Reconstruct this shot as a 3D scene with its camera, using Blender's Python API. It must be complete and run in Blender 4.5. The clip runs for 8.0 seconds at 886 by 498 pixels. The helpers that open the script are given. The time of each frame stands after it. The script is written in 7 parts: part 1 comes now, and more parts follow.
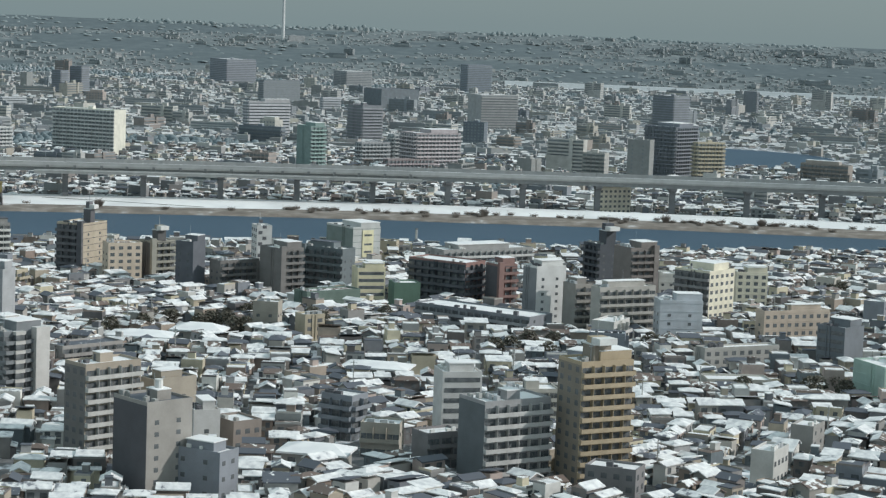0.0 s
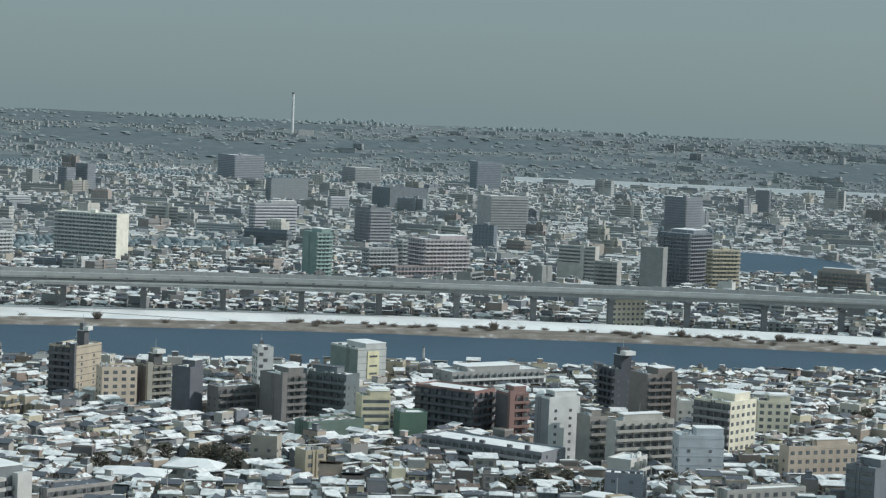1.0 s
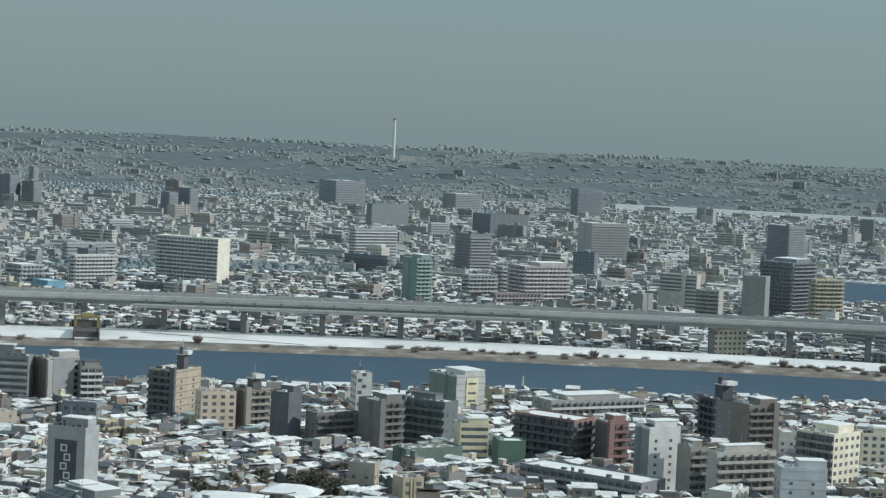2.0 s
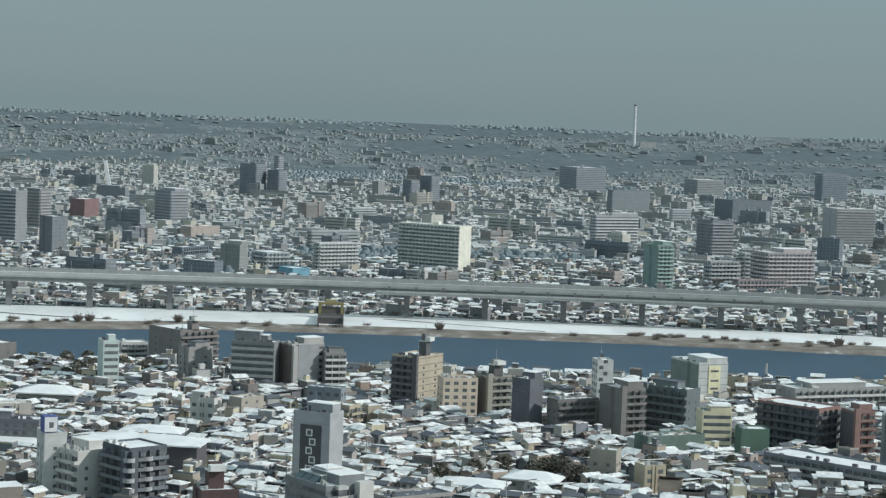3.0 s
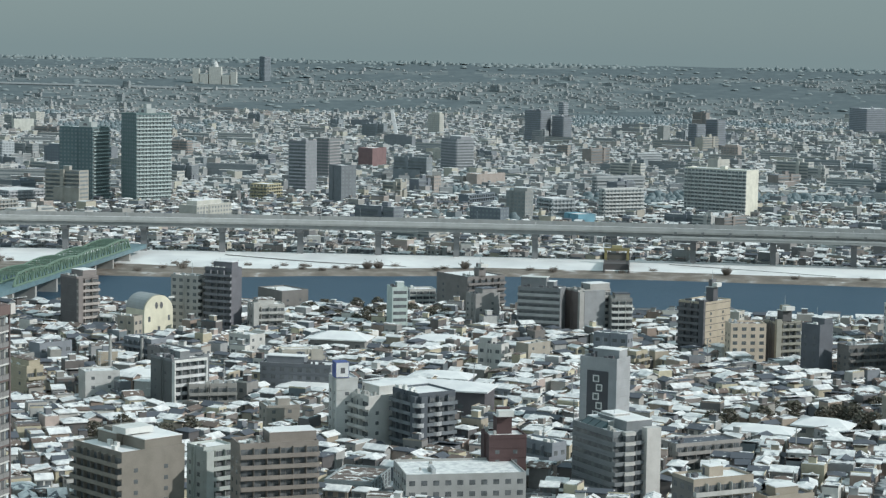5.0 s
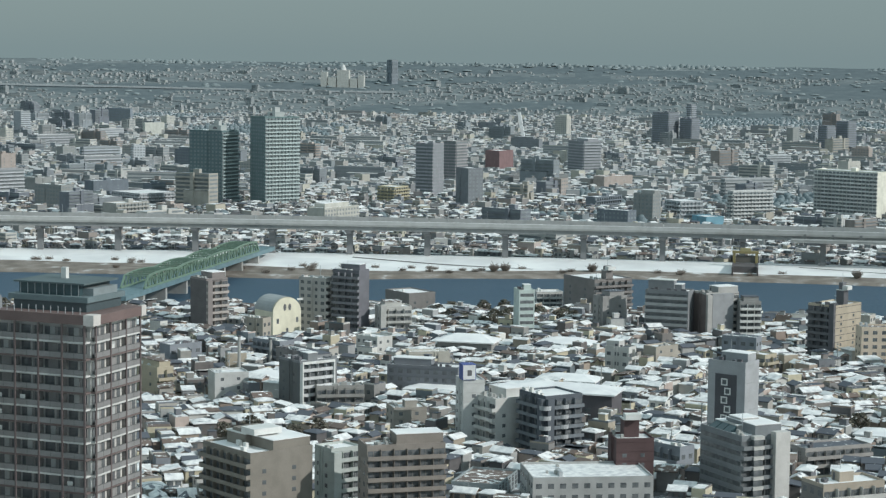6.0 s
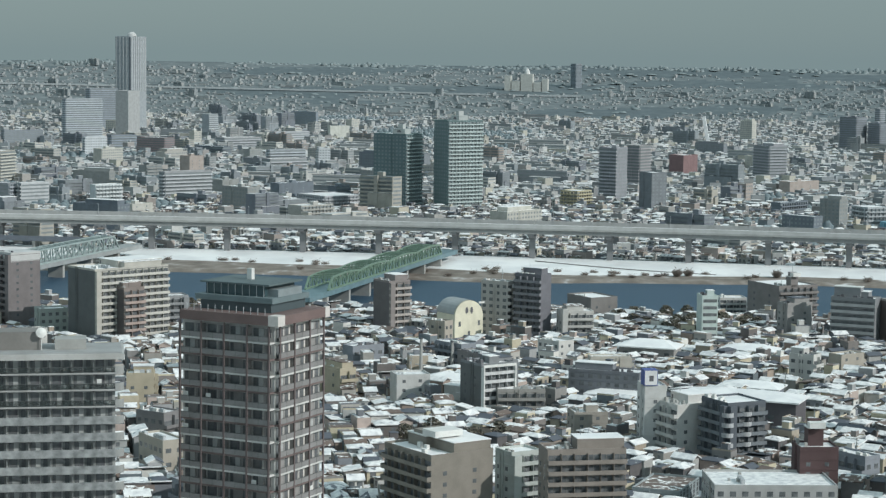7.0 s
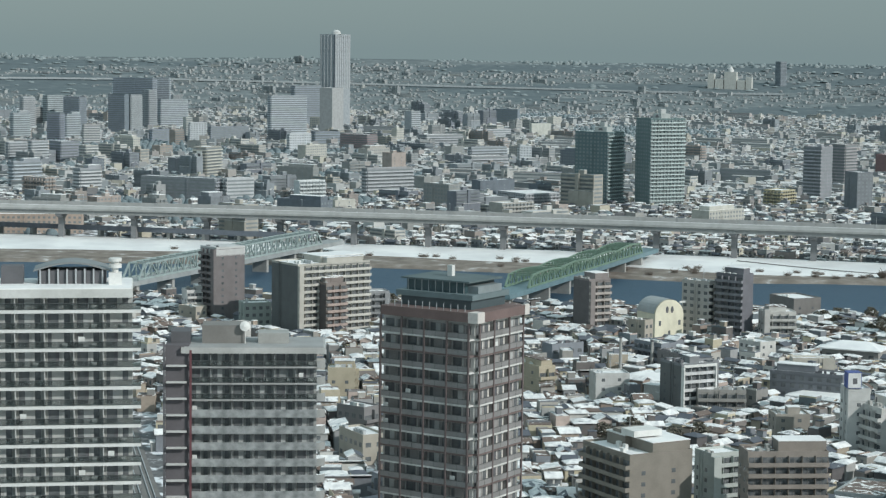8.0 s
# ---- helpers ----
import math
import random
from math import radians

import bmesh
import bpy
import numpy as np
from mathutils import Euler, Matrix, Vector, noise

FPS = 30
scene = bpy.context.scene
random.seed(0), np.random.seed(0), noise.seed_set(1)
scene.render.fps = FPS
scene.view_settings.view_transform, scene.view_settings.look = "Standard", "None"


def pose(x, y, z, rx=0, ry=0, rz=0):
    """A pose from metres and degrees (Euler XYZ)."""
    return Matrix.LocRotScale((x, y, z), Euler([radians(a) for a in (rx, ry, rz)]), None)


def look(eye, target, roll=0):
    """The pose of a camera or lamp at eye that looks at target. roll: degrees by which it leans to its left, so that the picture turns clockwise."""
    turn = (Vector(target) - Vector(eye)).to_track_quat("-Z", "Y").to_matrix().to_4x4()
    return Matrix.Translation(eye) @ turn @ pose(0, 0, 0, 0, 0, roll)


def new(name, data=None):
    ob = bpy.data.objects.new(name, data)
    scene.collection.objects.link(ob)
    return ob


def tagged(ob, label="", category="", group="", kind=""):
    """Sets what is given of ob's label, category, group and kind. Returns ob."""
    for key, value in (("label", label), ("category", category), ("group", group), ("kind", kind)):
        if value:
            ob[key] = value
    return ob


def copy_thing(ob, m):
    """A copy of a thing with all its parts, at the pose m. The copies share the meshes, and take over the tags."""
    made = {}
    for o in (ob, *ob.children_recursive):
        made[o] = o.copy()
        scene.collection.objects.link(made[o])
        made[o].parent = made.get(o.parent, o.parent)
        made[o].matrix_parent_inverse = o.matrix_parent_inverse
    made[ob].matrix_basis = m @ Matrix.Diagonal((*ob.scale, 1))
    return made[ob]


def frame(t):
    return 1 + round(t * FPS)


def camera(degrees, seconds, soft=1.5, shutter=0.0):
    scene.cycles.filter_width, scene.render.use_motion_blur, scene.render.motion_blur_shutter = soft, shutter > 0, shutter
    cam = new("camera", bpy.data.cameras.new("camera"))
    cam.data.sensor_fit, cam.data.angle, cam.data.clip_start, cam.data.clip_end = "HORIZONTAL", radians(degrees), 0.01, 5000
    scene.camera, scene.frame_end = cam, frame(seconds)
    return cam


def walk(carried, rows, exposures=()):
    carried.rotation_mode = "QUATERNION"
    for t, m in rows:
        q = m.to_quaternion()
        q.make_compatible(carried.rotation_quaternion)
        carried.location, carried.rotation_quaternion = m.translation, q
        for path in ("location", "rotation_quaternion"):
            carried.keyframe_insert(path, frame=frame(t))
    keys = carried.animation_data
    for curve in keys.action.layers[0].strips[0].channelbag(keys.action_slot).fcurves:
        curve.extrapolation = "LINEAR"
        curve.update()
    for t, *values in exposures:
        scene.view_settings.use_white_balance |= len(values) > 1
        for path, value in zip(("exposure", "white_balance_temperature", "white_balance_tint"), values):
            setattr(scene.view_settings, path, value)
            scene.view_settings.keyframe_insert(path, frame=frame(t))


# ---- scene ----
cam = camera(24.57, 8.0, soft=1.3)
# seconds, eye x, y, z, heading (degrees to the right), pitch, roll to the left
ROWS = [
    (0.0, -8.65, -39.03, 114.28, 12.936, -6.263, 2.256),
    (0.1, -7.94, -35.79, 116.22, 12.891, -6.183, 2.296),
    (0.2, -7.21, -32.56, 118.17, 12.845, -6.037, 2.336),
    (0.3, -6.50, -29.32, 120.12, 12.799, -5.841, 2.375),
    (0.4, -5.78, -26.08, 122.08, 12.756, -5.605, 2.415),
    (0.5, -5.06, -22.84, 124.03, 12.717, -5.344, 2.455),
    (0.6, -4.23, -19.07, 124.51, 12.680, -4.998, 2.454),
    (0.7, -3.39, -15.31, 125.00, 12.644, -4.653, 2.452),
    (0.8, -2.55, -11.53, 125.00, 12.612, -4.322, 2.451),
    (0.9, -1.73, -7.77, 125.00, 12.588, -4.016, 2.449),
    (1.0, -0.89, -4.00, 125.00, 12.575, -3.751, 2.448),
    (1.1, -0.28, -1.29, 125.00, 12.575, -3.542, 2.442),
    (1.2, 0.00, 0.00, 125.0, 12.580, -3.397, 2.437),
    (2.3, 0.0, 0.0, 125.0, 7.716, -3.229, 2.527),
    (2.5, 0.0, 0.0, 125.0, 6.289, -3.390, 2.217),
    (3.0, 0.0, 0.0, 125.0, 2.956, -3.792, 2.132),
    (3.5, 0.0, 0.0, 125.0, -0.000, -4.282, 1.757),
    (4.0, 0.0, 0.0, 125.0, -2.063, -4.742, 1.473),
    (4.2, 0.0, 0.0, 125.0, -2.642, -4.960, 1.342),
    (5.3, 0.0, 0.0, 125.0, -6.003, -5.585, 0.867),
    (5.5, 0.0, 0.0, 125.0, -6.657, -5.559, 0.781),
    (6.0, 0.0, 0.0, 125.0, -8.642, -5.506, 0.675),
    (6.5, 0.0, 0.0, 125.0, -11.028, -5.451, 0.598),
    (7.0, 0.0, 0.0, 125.0, -13.797, -5.458, 0.686),
    (7.5, 0.0, 0.0, 125.0, -16.673, -5.478, 0.530),
    (8.0, 0.0, 0.0, 125.0, -19.459, -5.591, 0.707),
]
walk(cam, [(t, pose(x, y, z, 90 + pitch, 0, -heading) @ pose(0, 0, 0, 0, 0, roll)) for t, x, y, z, heading, pitch, roll in ROWS],
     exposures=[(0.0, -0.03, 6330, 10.0), (0.5, -0.04, 6290, 9.3), (1.0, -0.04, 6230, 8.4), (2.5, -0.02, 6220, 7.6), (8.0, -0.02, 6260, 7.2)])

# ---- sky and sun ----
SUN_FROM = Vector((0.93, -0.26, 0.56)).normalized()
world = bpy.data.worlds.new("sky")
scene.world = world
world.use_nodes = True
wn, wl = world.node_tree.nodes, world.node_tree.links
wn.clear()
sky = wn.new("ShaderNodeTexSky")
sky.sky_type, sky.sun_disc = "NISHITA", False
sky.sun_elevation = math.asin(SUN_FROM.z)
sky.sun_rotation = math.atan2(SUN_FROM.x, SUN_FROM.y)
sky.air_density, sky.dust_density, sky.ozone_density, sky.altitude = 1.0, 1.0, 1.0, 0.0
bg = wn.new("ShaderNodeBackground")
bg.inputs["Strength"].default_value = 0.085
wout = wn.new("ShaderNodeOutputWorld")
# thin winter haze greys the clear sky
haze = wn.new("ShaderNodeMix")
haze.data_type = "RGBA"
haze.inputs[0].default_value = 0.78
haze.inputs[7].default_value = (2.5, 3.45, 3.7, 1)
wl.new(sky.outputs[0], haze.inputs[6])
# under thin cloud the sky brightens towards the zenith
dome = wn.new("ShaderNodeTexCoord")
split = wn.new("ShaderNodeSeparateXYZ")
wl.new(dome.outputs["Generated"], split.inputs[0])
rise = wn.new("ShaderNodeMapRange")
rise.inputs["From Min"].default_value, rise.inputs["From Max"].default_value = 0.03, 1.0
rise.inputs["To Min"].default_value, rise.inputs["To Max"].default_value = 1.0, 2.3
wl.new(split.outputs["Z"], rise.inputs["Value"])
lift = wn.new("ShaderNodeVectorMath")
lift.operation = "SCALE"
# and loses its blue-green cast on the way up
veil = wn.new("ShaderNodeMix")
veil.data_type = "RGBA"
veil.inputs[7].default_value = (2.72, 3.45, 3.65, 1)
climb = wn.new("ShaderNodeMapRange")
climb.inputs["From Min"].default_value, climb.inputs["From Max"].default_value = 0.12, 0.6
wl.new(split.outputs["Z"], climb.inputs["Value"])
wl.new(climb.outputs[0], veil.inputs[0])
wl.new(haze.outputs[2], veil.inputs[6])
wl.new(veil.outputs[2], lift.inputs[0])
wl.new(rise.outputs[0], lift.inputs["Scale"])
wl.new(lift.outputs[0], bg.inputs[0])
wl.new(bg.outputs[0], wout.inputs[0])
sun = new("sun", bpy.data.lights.new("sun", "SUN"))
sun.data.energy, sun.data.angle, sun.data.color = 2.75, radians(0.6), (1.0, 0.965, 0.92)
sun.matrix_world = look((0, 0, 400), Vector((0, 0, 400)) - SUN_FROM)

# ---- materials ----


def material(name):
    mat = bpy.data.materials.new(name)
    mat.use_nodes = True
    tree = mat.node_tree
    return mat, tree, tree.nodes["Principled BSDF"]


def node(tree, kind, **values):
    n = tree.nodes.new(kind)
    for key, value in values.items():
        n.inputs[key].default_value = value
    return n


def noise_at(tree, scale, detail=4.0, coords="Object"):
    tc = tree.nodes.new("ShaderNodeTexCoord")
    n = node(tree, "ShaderNodeTexNoise", Scale=scale, Detail=detail)
    tree.links.new(tc.outputs[coords], n.inputs["Vector"])
    return n.outputs["Fac"]


def ramp(tree, source, stops, constant=False):
    r = tree.nodes.new("ShaderNodeValToRGB")
    r.color_ramp.interpolation = "CONSTANT" if constant else "LINEAR"
    while len(r.color_ramp.elements) < len(stops):
        r.color_ramp.elements.new(0.5)
    for e, (at, c) in zip(r.color_ramp.elements, stops):
        e.position, e.color = at, (*c, 1)
    tree.links.new(source, r.inputs[0])
    return r.outputs[0]


def mix(tree, fac, a, b, how="MIX"):
    m = tree.nodes.new("ShaderNodeMix")
    m.data_type, m.blend_type = "RGBA", how
    for value, socket in ((fac, m.inputs[0]), (a, m.inputs[6]), (b, m.inputs[7])):
        if isinstance(value, (int, float)):
            socket.default_value = value
        elif isinstance(value, tuple):
            socket.default_value = (*value, 1)
        else:
            tree.links.new(value, socket)
    return m.outputs[2]


def bump(tree, bsdf, source, strength, distance):
    b = node(tree, "ShaderNodeBump", Strength=strength, Distance=distance)
    tree.links.new(source, b.inputs["Height"])
    tree.links.new(b.outputs[0], bsdf.inputs["Normal"])


WALLS = {}


def paint(r, g, b, rough=0.75):
    """Weathered wall paint, tile or concrete of a base colour."""
    key = (r, g, b, rough)
    if key not in WALLS:
        mat, tree, bsdf = material("wall_paint")
        stain = noise_at(tree, 0.22, 6)
        grain = noise_at(tree, 2.5, 3)
        c = mix(tree, ramp(tree, stain, [(0.35, (0, 0, 0)), (0.75, (1, 1, 1))]), (r, g, b), (r * 0.78, g * 0.78, b * 0.77))
        c = mix(tree, 0.18, c, ramp(tree, grain, [(0.3, (0.55, 0.55, 0.55)), (0.7, (1, 1, 1))]), "MULTIPLY")
        tree.links.new(c, bsdf.inputs["Base Color"])
        bsdf.inputs["Roughness"].default_value = rough
        bump(tree, bsdf, grain, 0.25, 0.02)
        WALLS[key] = mat
    return WALLS[key]


def make_snow():
    mat, tree, bsdf = material("snow")
    big, fine = noise_at(tree, 0.12, 5), noise_at(tree, 1.6, 4)
    c = ramp(tree, big, [(0.3, (0.73, 0.73, 0.73)), (0.6, (0.89, 0.885, 0.865))])
    tree.links.new(c, bsdf.inputs["Base Color"])
    bsdf.inputs["Roughness"].default_value = 0.7
    bump(tree, bsdf, fine, 0.5, 0.15)
    return mat


def make_snowy_roof(name, cover, scale=0.16, pale=0.0, thin=1.0):
    """Roofs under half-melted snow: white sheets with bare tile and metal between them."""
    mat, tree, bsdf = material(name)
    geo = tree.nodes.new("ShaderNodeNewGeometry")
    info = tree.nodes.new("ShaderNodeObjectInfo")
    add = tree.nodes.new("ShaderNodeMath")
    add.operation = "ADD"
    tree.links.new(geo.outputs["Random Per Island"], add.inputs[0])
    tree.links.new(info.outputs["Random"], add.inputs[1])
    fract = tree.nodes.new("ShaderNodeMath")
    fract.operation = "FRACT"
    tree.links.new(add.outputs[0], fract.inputs[0])
    tile = ramp(tree, fract.outputs[0], [(0.0, (0.10, 0.11, 0.13)), (0.22, (0.16, 0.12, 0.10)), (0.38, (0.22, 0.23, 0.25)), (0.55, (0.07, 0.10, 0.15)), (0.66, (0.26, 0.25, 0.23)), (0.8, (0.14, 0.19, 0.18)), (0.95, (0.34, 0.13, 0.10))], True)
    # pale paints distance haze into the tile of far roofs
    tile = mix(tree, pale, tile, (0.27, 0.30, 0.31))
    patch = noise_at(tree, scale, 5)
    shift = tree.nodes.new("ShaderNodeMath")
    shift.operation = "MULTIPLY_ADD"
    tree.links.new(fract.outputs[0], shift.inputs[0])
    shift.inputs[1].default_value, shift.inputs[2].default_value = 0.9, cover
    total = tree.nodes.new("ShaderNodeMath")
    total.operation = "ADD"
    tree.links.new(patch, total.inputs[0])
    tree.links.new(shift.outputs[0], total.inputs[1])
    m = ramp(tree, total.outputs[0], [(0.56, (0, 0, 0)), (0.63, (1, 1, 1))])
    # thin and pale grey the far snow to paint in haze
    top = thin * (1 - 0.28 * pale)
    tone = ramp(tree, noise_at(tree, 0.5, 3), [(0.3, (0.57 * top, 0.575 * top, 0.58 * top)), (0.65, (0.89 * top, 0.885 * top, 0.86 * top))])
    tree.links.new(mix(tree, m, tile, tone), bsdf.inputs["Base Color"])
    bsdf.inputs["Roughness"].default_value = 0.65
    bump(tree, bsdf, total.outputs[0], 0.4, 0.12)
    return mat


def make_house_walls(name, dull):
    mat, tree, bsdf = material(name)
    geo = tree.nodes.new("ShaderNodeNewGeometry")
    info = tree.nodes.new("ShaderNodeObjectInfo")
    add = tree.nodes.new("ShaderNodeMath")
    add.operation = "ADD"
    tree.links.new(geo.outputs["Random Per Island"], add.inputs[0])
    tree.links.new(info.outputs["Random"], add.inputs[1])
    fract = tree.nodes.new("ShaderNodeMath")
    fract.operation = "FRACT"
    tree.links.new(add.outputs[0], fract.inputs[0])
    tones = [(0.46, 0.43, 0.38), (0.27, 0.26, 0.25), (0.70, 0.68, 0.62), (0.17, 0.15, 0.14), (0.44, 0.37, 0.27), (0.22, 0.24, 0.27), (0.66, 0.58, 0.38), (0.14, 0.13, 0.13), (0.37, 0.37, 0.37), (0.32, 0.24, 0.19),
             (0.19, 0.20, 0.22), (0.56, 0.48, 0.32), (0.30, 0.29, 0.27), (0.42, 0.33, 0.25), (0.61, 0.60, 0.56), (0.25, 0.22, 0.20), (0.42, 0.42, 0.40), (0.16, 0.20, 0.22), (0.52, 0.40, 0.34), (0.35, 0.33, 0.29)]
    # dull pulls tones to blue-grey; on far and hill walls it paints haze
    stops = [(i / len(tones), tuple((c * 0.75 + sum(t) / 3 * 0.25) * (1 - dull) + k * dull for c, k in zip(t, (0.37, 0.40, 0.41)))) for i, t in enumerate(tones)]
    c = ramp(tree, fract.outputs[0], stops, True)
    c = mix(tree, 0.3, c, ramp(tree, noise_at(tree, 0.7, 5), [(0.3, (0.5, 0.5, 0.5)), (0.7, (1, 1, 1))]), "MULTIPLY")
    tree.links.new(c, bsdf.inputs["Base Color"])
    bsdf.inputs["Roughness"].default_value = 0.8
    return mat


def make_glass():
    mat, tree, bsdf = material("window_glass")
    # dark glass tones are lifted to paint in a veil of haze
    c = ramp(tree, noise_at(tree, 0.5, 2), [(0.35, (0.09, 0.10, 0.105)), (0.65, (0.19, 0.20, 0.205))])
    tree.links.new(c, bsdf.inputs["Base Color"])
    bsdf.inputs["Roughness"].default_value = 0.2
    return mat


def make_ground():
    mat, tree, bsdf = material("town_ground")
    big, fine = noise_at(tree, 0.05, 6), noise_at(tree, 0.6, 4)
    asphalt = ramp(tree, fine, [(0.3, (0.09, 0.093, 0.095)), (0.7, (0.19, 0.19, 0.19))])
    m = ramp(tree, noise_at(tree, 0.13, 6), [(0.5, (0, 0, 0)), (0.56, (1, 1, 1))])
    tree.links.new(mix(tree, m, asphalt, (0.78, 0.79, 0.81)), bsdf.inputs["Base Color"])
    bsdf.inputs["Roughness"].default_value = 0.8
    bump(tree, bsdf, big, 0.3, 0.3)
    return mat


def make_reeds():
    mat, tree, bsdf = material("dry_reeds")
    c = ramp(tree, noise_at(tree, 0.09, 7), [(0.3, (0.15, 0.13, 0.11)), (0.50, (0.22, 0.19, 0.16)), (0.62, (0.30, 0.27, 0.24)), (0.74, (0.66, 0.66, 0.66))])
    tree.links.new(c, bsdf.inputs["Base Color"])
    bsdf.inputs["Roughness"].default_value = 0.95
    bump(tree, bsdf, noise_at(tree, 0.8, 5), 1.0, 0.6)
    return mat


def make_levee():
    mat, tree, bsdf = material("snowy_levee")
    c = ramp(tree, noise_at(tree, 0.035, 8), [(0.20, (0.34, 0.31, 0.26)), (0.27, (0.66, 0.66, 0.65)), (0.48, (0.78, 0.78, 0.77)), (0.62, (0.88, 0.88, 0.86))])
    tree.links.new(c, bsdf.inputs["Base Color"])
    bsdf.inputs["Roughness"].default_value = 0.75
    bump(tree, bsdf, noise_at(tree, 0.4, 5), 0.5, 0.25)
    return mat


def make_water():
    mat, tree, bsdf = material("river_water")
    c = ramp(tree, noise_at(tree, 0.012, 4), [(0.3, (0.045, 0.085, 0.125)), (0.7, (0.058, 0.10, 0.145))])
    tree.links.new(c, bsdf.inputs["Base Color"])
    bsdf.inputs["Roughness"].default_value = 0.45
    bsdf.inputs["Specular IOR Level"].default_value = 0.12
    bump(tree, bsdf, noise_at(tree, 0.5, 5), 0.8, 0.5)
    return mat


def make_leaves(name, a, b):
    mat, tree, bsdf = material(name)
    geo = tree.nodes.new("ShaderNodeNewGeometry")
    tree.links.new(ramp(tree, geo.outputs["Random Per Island"], [(0.0, a), (1.0, b)]), bsdf.inputs["Base Color"])
    bsdf.inputs["Roughness"].default_value = 0.85
    return mat


def make_rail_glass():
    mat, tree, bsdf = material("smoked_rail_glass")
    clear = node(tree, "ShaderNodeBsdfTransparent")
    clear.inputs["Color"].default_value = (0.80, 0.83, 0.83, 1)
    bsdf.inputs["Base Color"].default_value = (0.05, 0.06, 0.06, 1)
    bsdf.inputs["Roughness"].default_value = 0.25
    both = tree.nodes.new("ShaderNodeMixShader")
    both.inputs[0].default_value = 0.32
    tree.links.new(clear.outputs[0], both.inputs[1])
    tree.links.new(bsdf.outputs[0], both.inputs[2])
    tree.links.new(both.outputs[0], tree.nodes["Material Output"].inputs["Surface"])
    return mat


RAIL_GLASS = make_rail_glass()


def make_frosted():
    """Frosted balcony panes: half clear, a soft grey sheen painted as mottled tone."""
    mat, tree, bsdf = material("frosted_panes")
    clear = node(tree, "ShaderNodeBsdfTransparent")
    clear.inputs["Color"].default_value = (0.72, 0.75, 0.75, 1)
    c = ramp(tree, noise_at(tree, 0.6, 4), [(0.32, (0.25, 0.265, 0.265)), (0.66, (0.56, 0.575, 0.57))])
    tree.links.new(c, bsdf.inputs["Base Color"])
    bsdf.inputs["Roughness"].default_value = 0.35
    both = tree.nodes.new("ShaderNodeMixShader")
    both.inputs[0].default_value = 0.62
    tree.links.new(clear.outputs[0], both.inputs[1])
    tree.links.new(bsdf.outputs[0], both.inputs[2])
    tree.links.new(both.outputs[0], tree.nodes["Material Output"].inputs["Surface"])
    return mat


FROST = make_frosted()
SNOW = make_snow()
ROOF = make_snowy_roof("half_snowed_roof", -0.235, 0.5)
# far and hill roofs and walls have haze mixed into their paint
FAR_ROOF = make_snowy_roof("hazed_far_roof", -0.09, 0.12, 0.4, 0.84)
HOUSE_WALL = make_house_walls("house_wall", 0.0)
FAR_WALL = make_house_walls("hazed_far_wall", 0.5)
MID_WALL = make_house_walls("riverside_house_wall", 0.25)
HILL_WALL = make_house_walls("hazed_hill_wall", 0.8)
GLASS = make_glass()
CURTAIN = paint(0.52, 0.53, 0.52, 0.3)
# lighter glass for far windows, with haze painted into its tone
HAZED_GLASS = paint(0.25, 0.28, 0.29, 0.5)
GROUND = make_ground()
REEDS = make_reeds()
LEVEE = make_levee()
WATER = make_water()
LEAF = make_leaves("evergreen_leaves", (0.08, 0.08, 0.06), (0.15, 0.135, 0.105))
TWIG = make_leaves("bare_twigs", (0.19, 0.165, 0.145), (0.31, 0.275, 0.24))
# far and hill leaves are paled and blued to paint in haze
HAZED_FAR_LEAF = make_leaves("far_woods", (0.165, 0.21, 0.225), (0.19, 0.235, 0.25))
HAZED_HILL_LEAF = make_leaves("hazed_hill_woods", (0.21, 0.25, 0.255), (0.25, 0.29, 0.295))
HILL_ROOF = make_snowy_roof("hazed_hill_roof", -0.26, 0.05, 0.85, 0.66)
BARK = paint(0.12, 0.09, 0.07)
CONCRETE = paint(0.42, 0.42, 0.40)
DARK = paint(0.14, 0.14, 0.15)
METAL = paint(0.5, 0.52, 0.53, 0.4)
WHITE = paint(0.78, 0.78, 0.75)

# ---- building kit ----
TAKEN = []


def box(bm, x0, y0, z0, x1, y1, z1):
    v = [bm.verts.new(p) for p in ((x0, y0, z0), (x1, y0, z0), (x1, y1, z0), (x0, y1, z0), (x0, y0, z1), (x1, y0, z1), (x1, y1, z1), (x0, y1, z1))]
    for f in ((0, 3, 2, 1), (4, 5, 6, 7), (0, 1, 5, 4), (1, 2, 6, 5), (2, 3, 7, 6), (3, 0, 4, 7)):
        bm.faces.new([v[i] for i in f])


def beam(bm, a, b, half):
    """A square bar from a to b."""
    a, b = Vector(a), Vector(b)
    d = (b - a).normalized()
    side = d.cross(Vector((0, 0, 1)))
    side = (side if side.length > 0.01 else Vector((1, 0, 0))).normalized() * half
    up = side.cross(d).normalized() * half
    r = [[bm.verts.new(e + s * side + u * up) for s, u in ((-1, -1), (1, -1), (1, 1), (-1, 1))] for e in (a, b)]
    for i in range(4):
        bm.faces.new((r[0][i], r[0][(i + 1) % 4], r[1][(i + 1) % 4], r[1][i]))
    bm.faces.new(r[0][::-1])
    bm.faces.new(r[1])


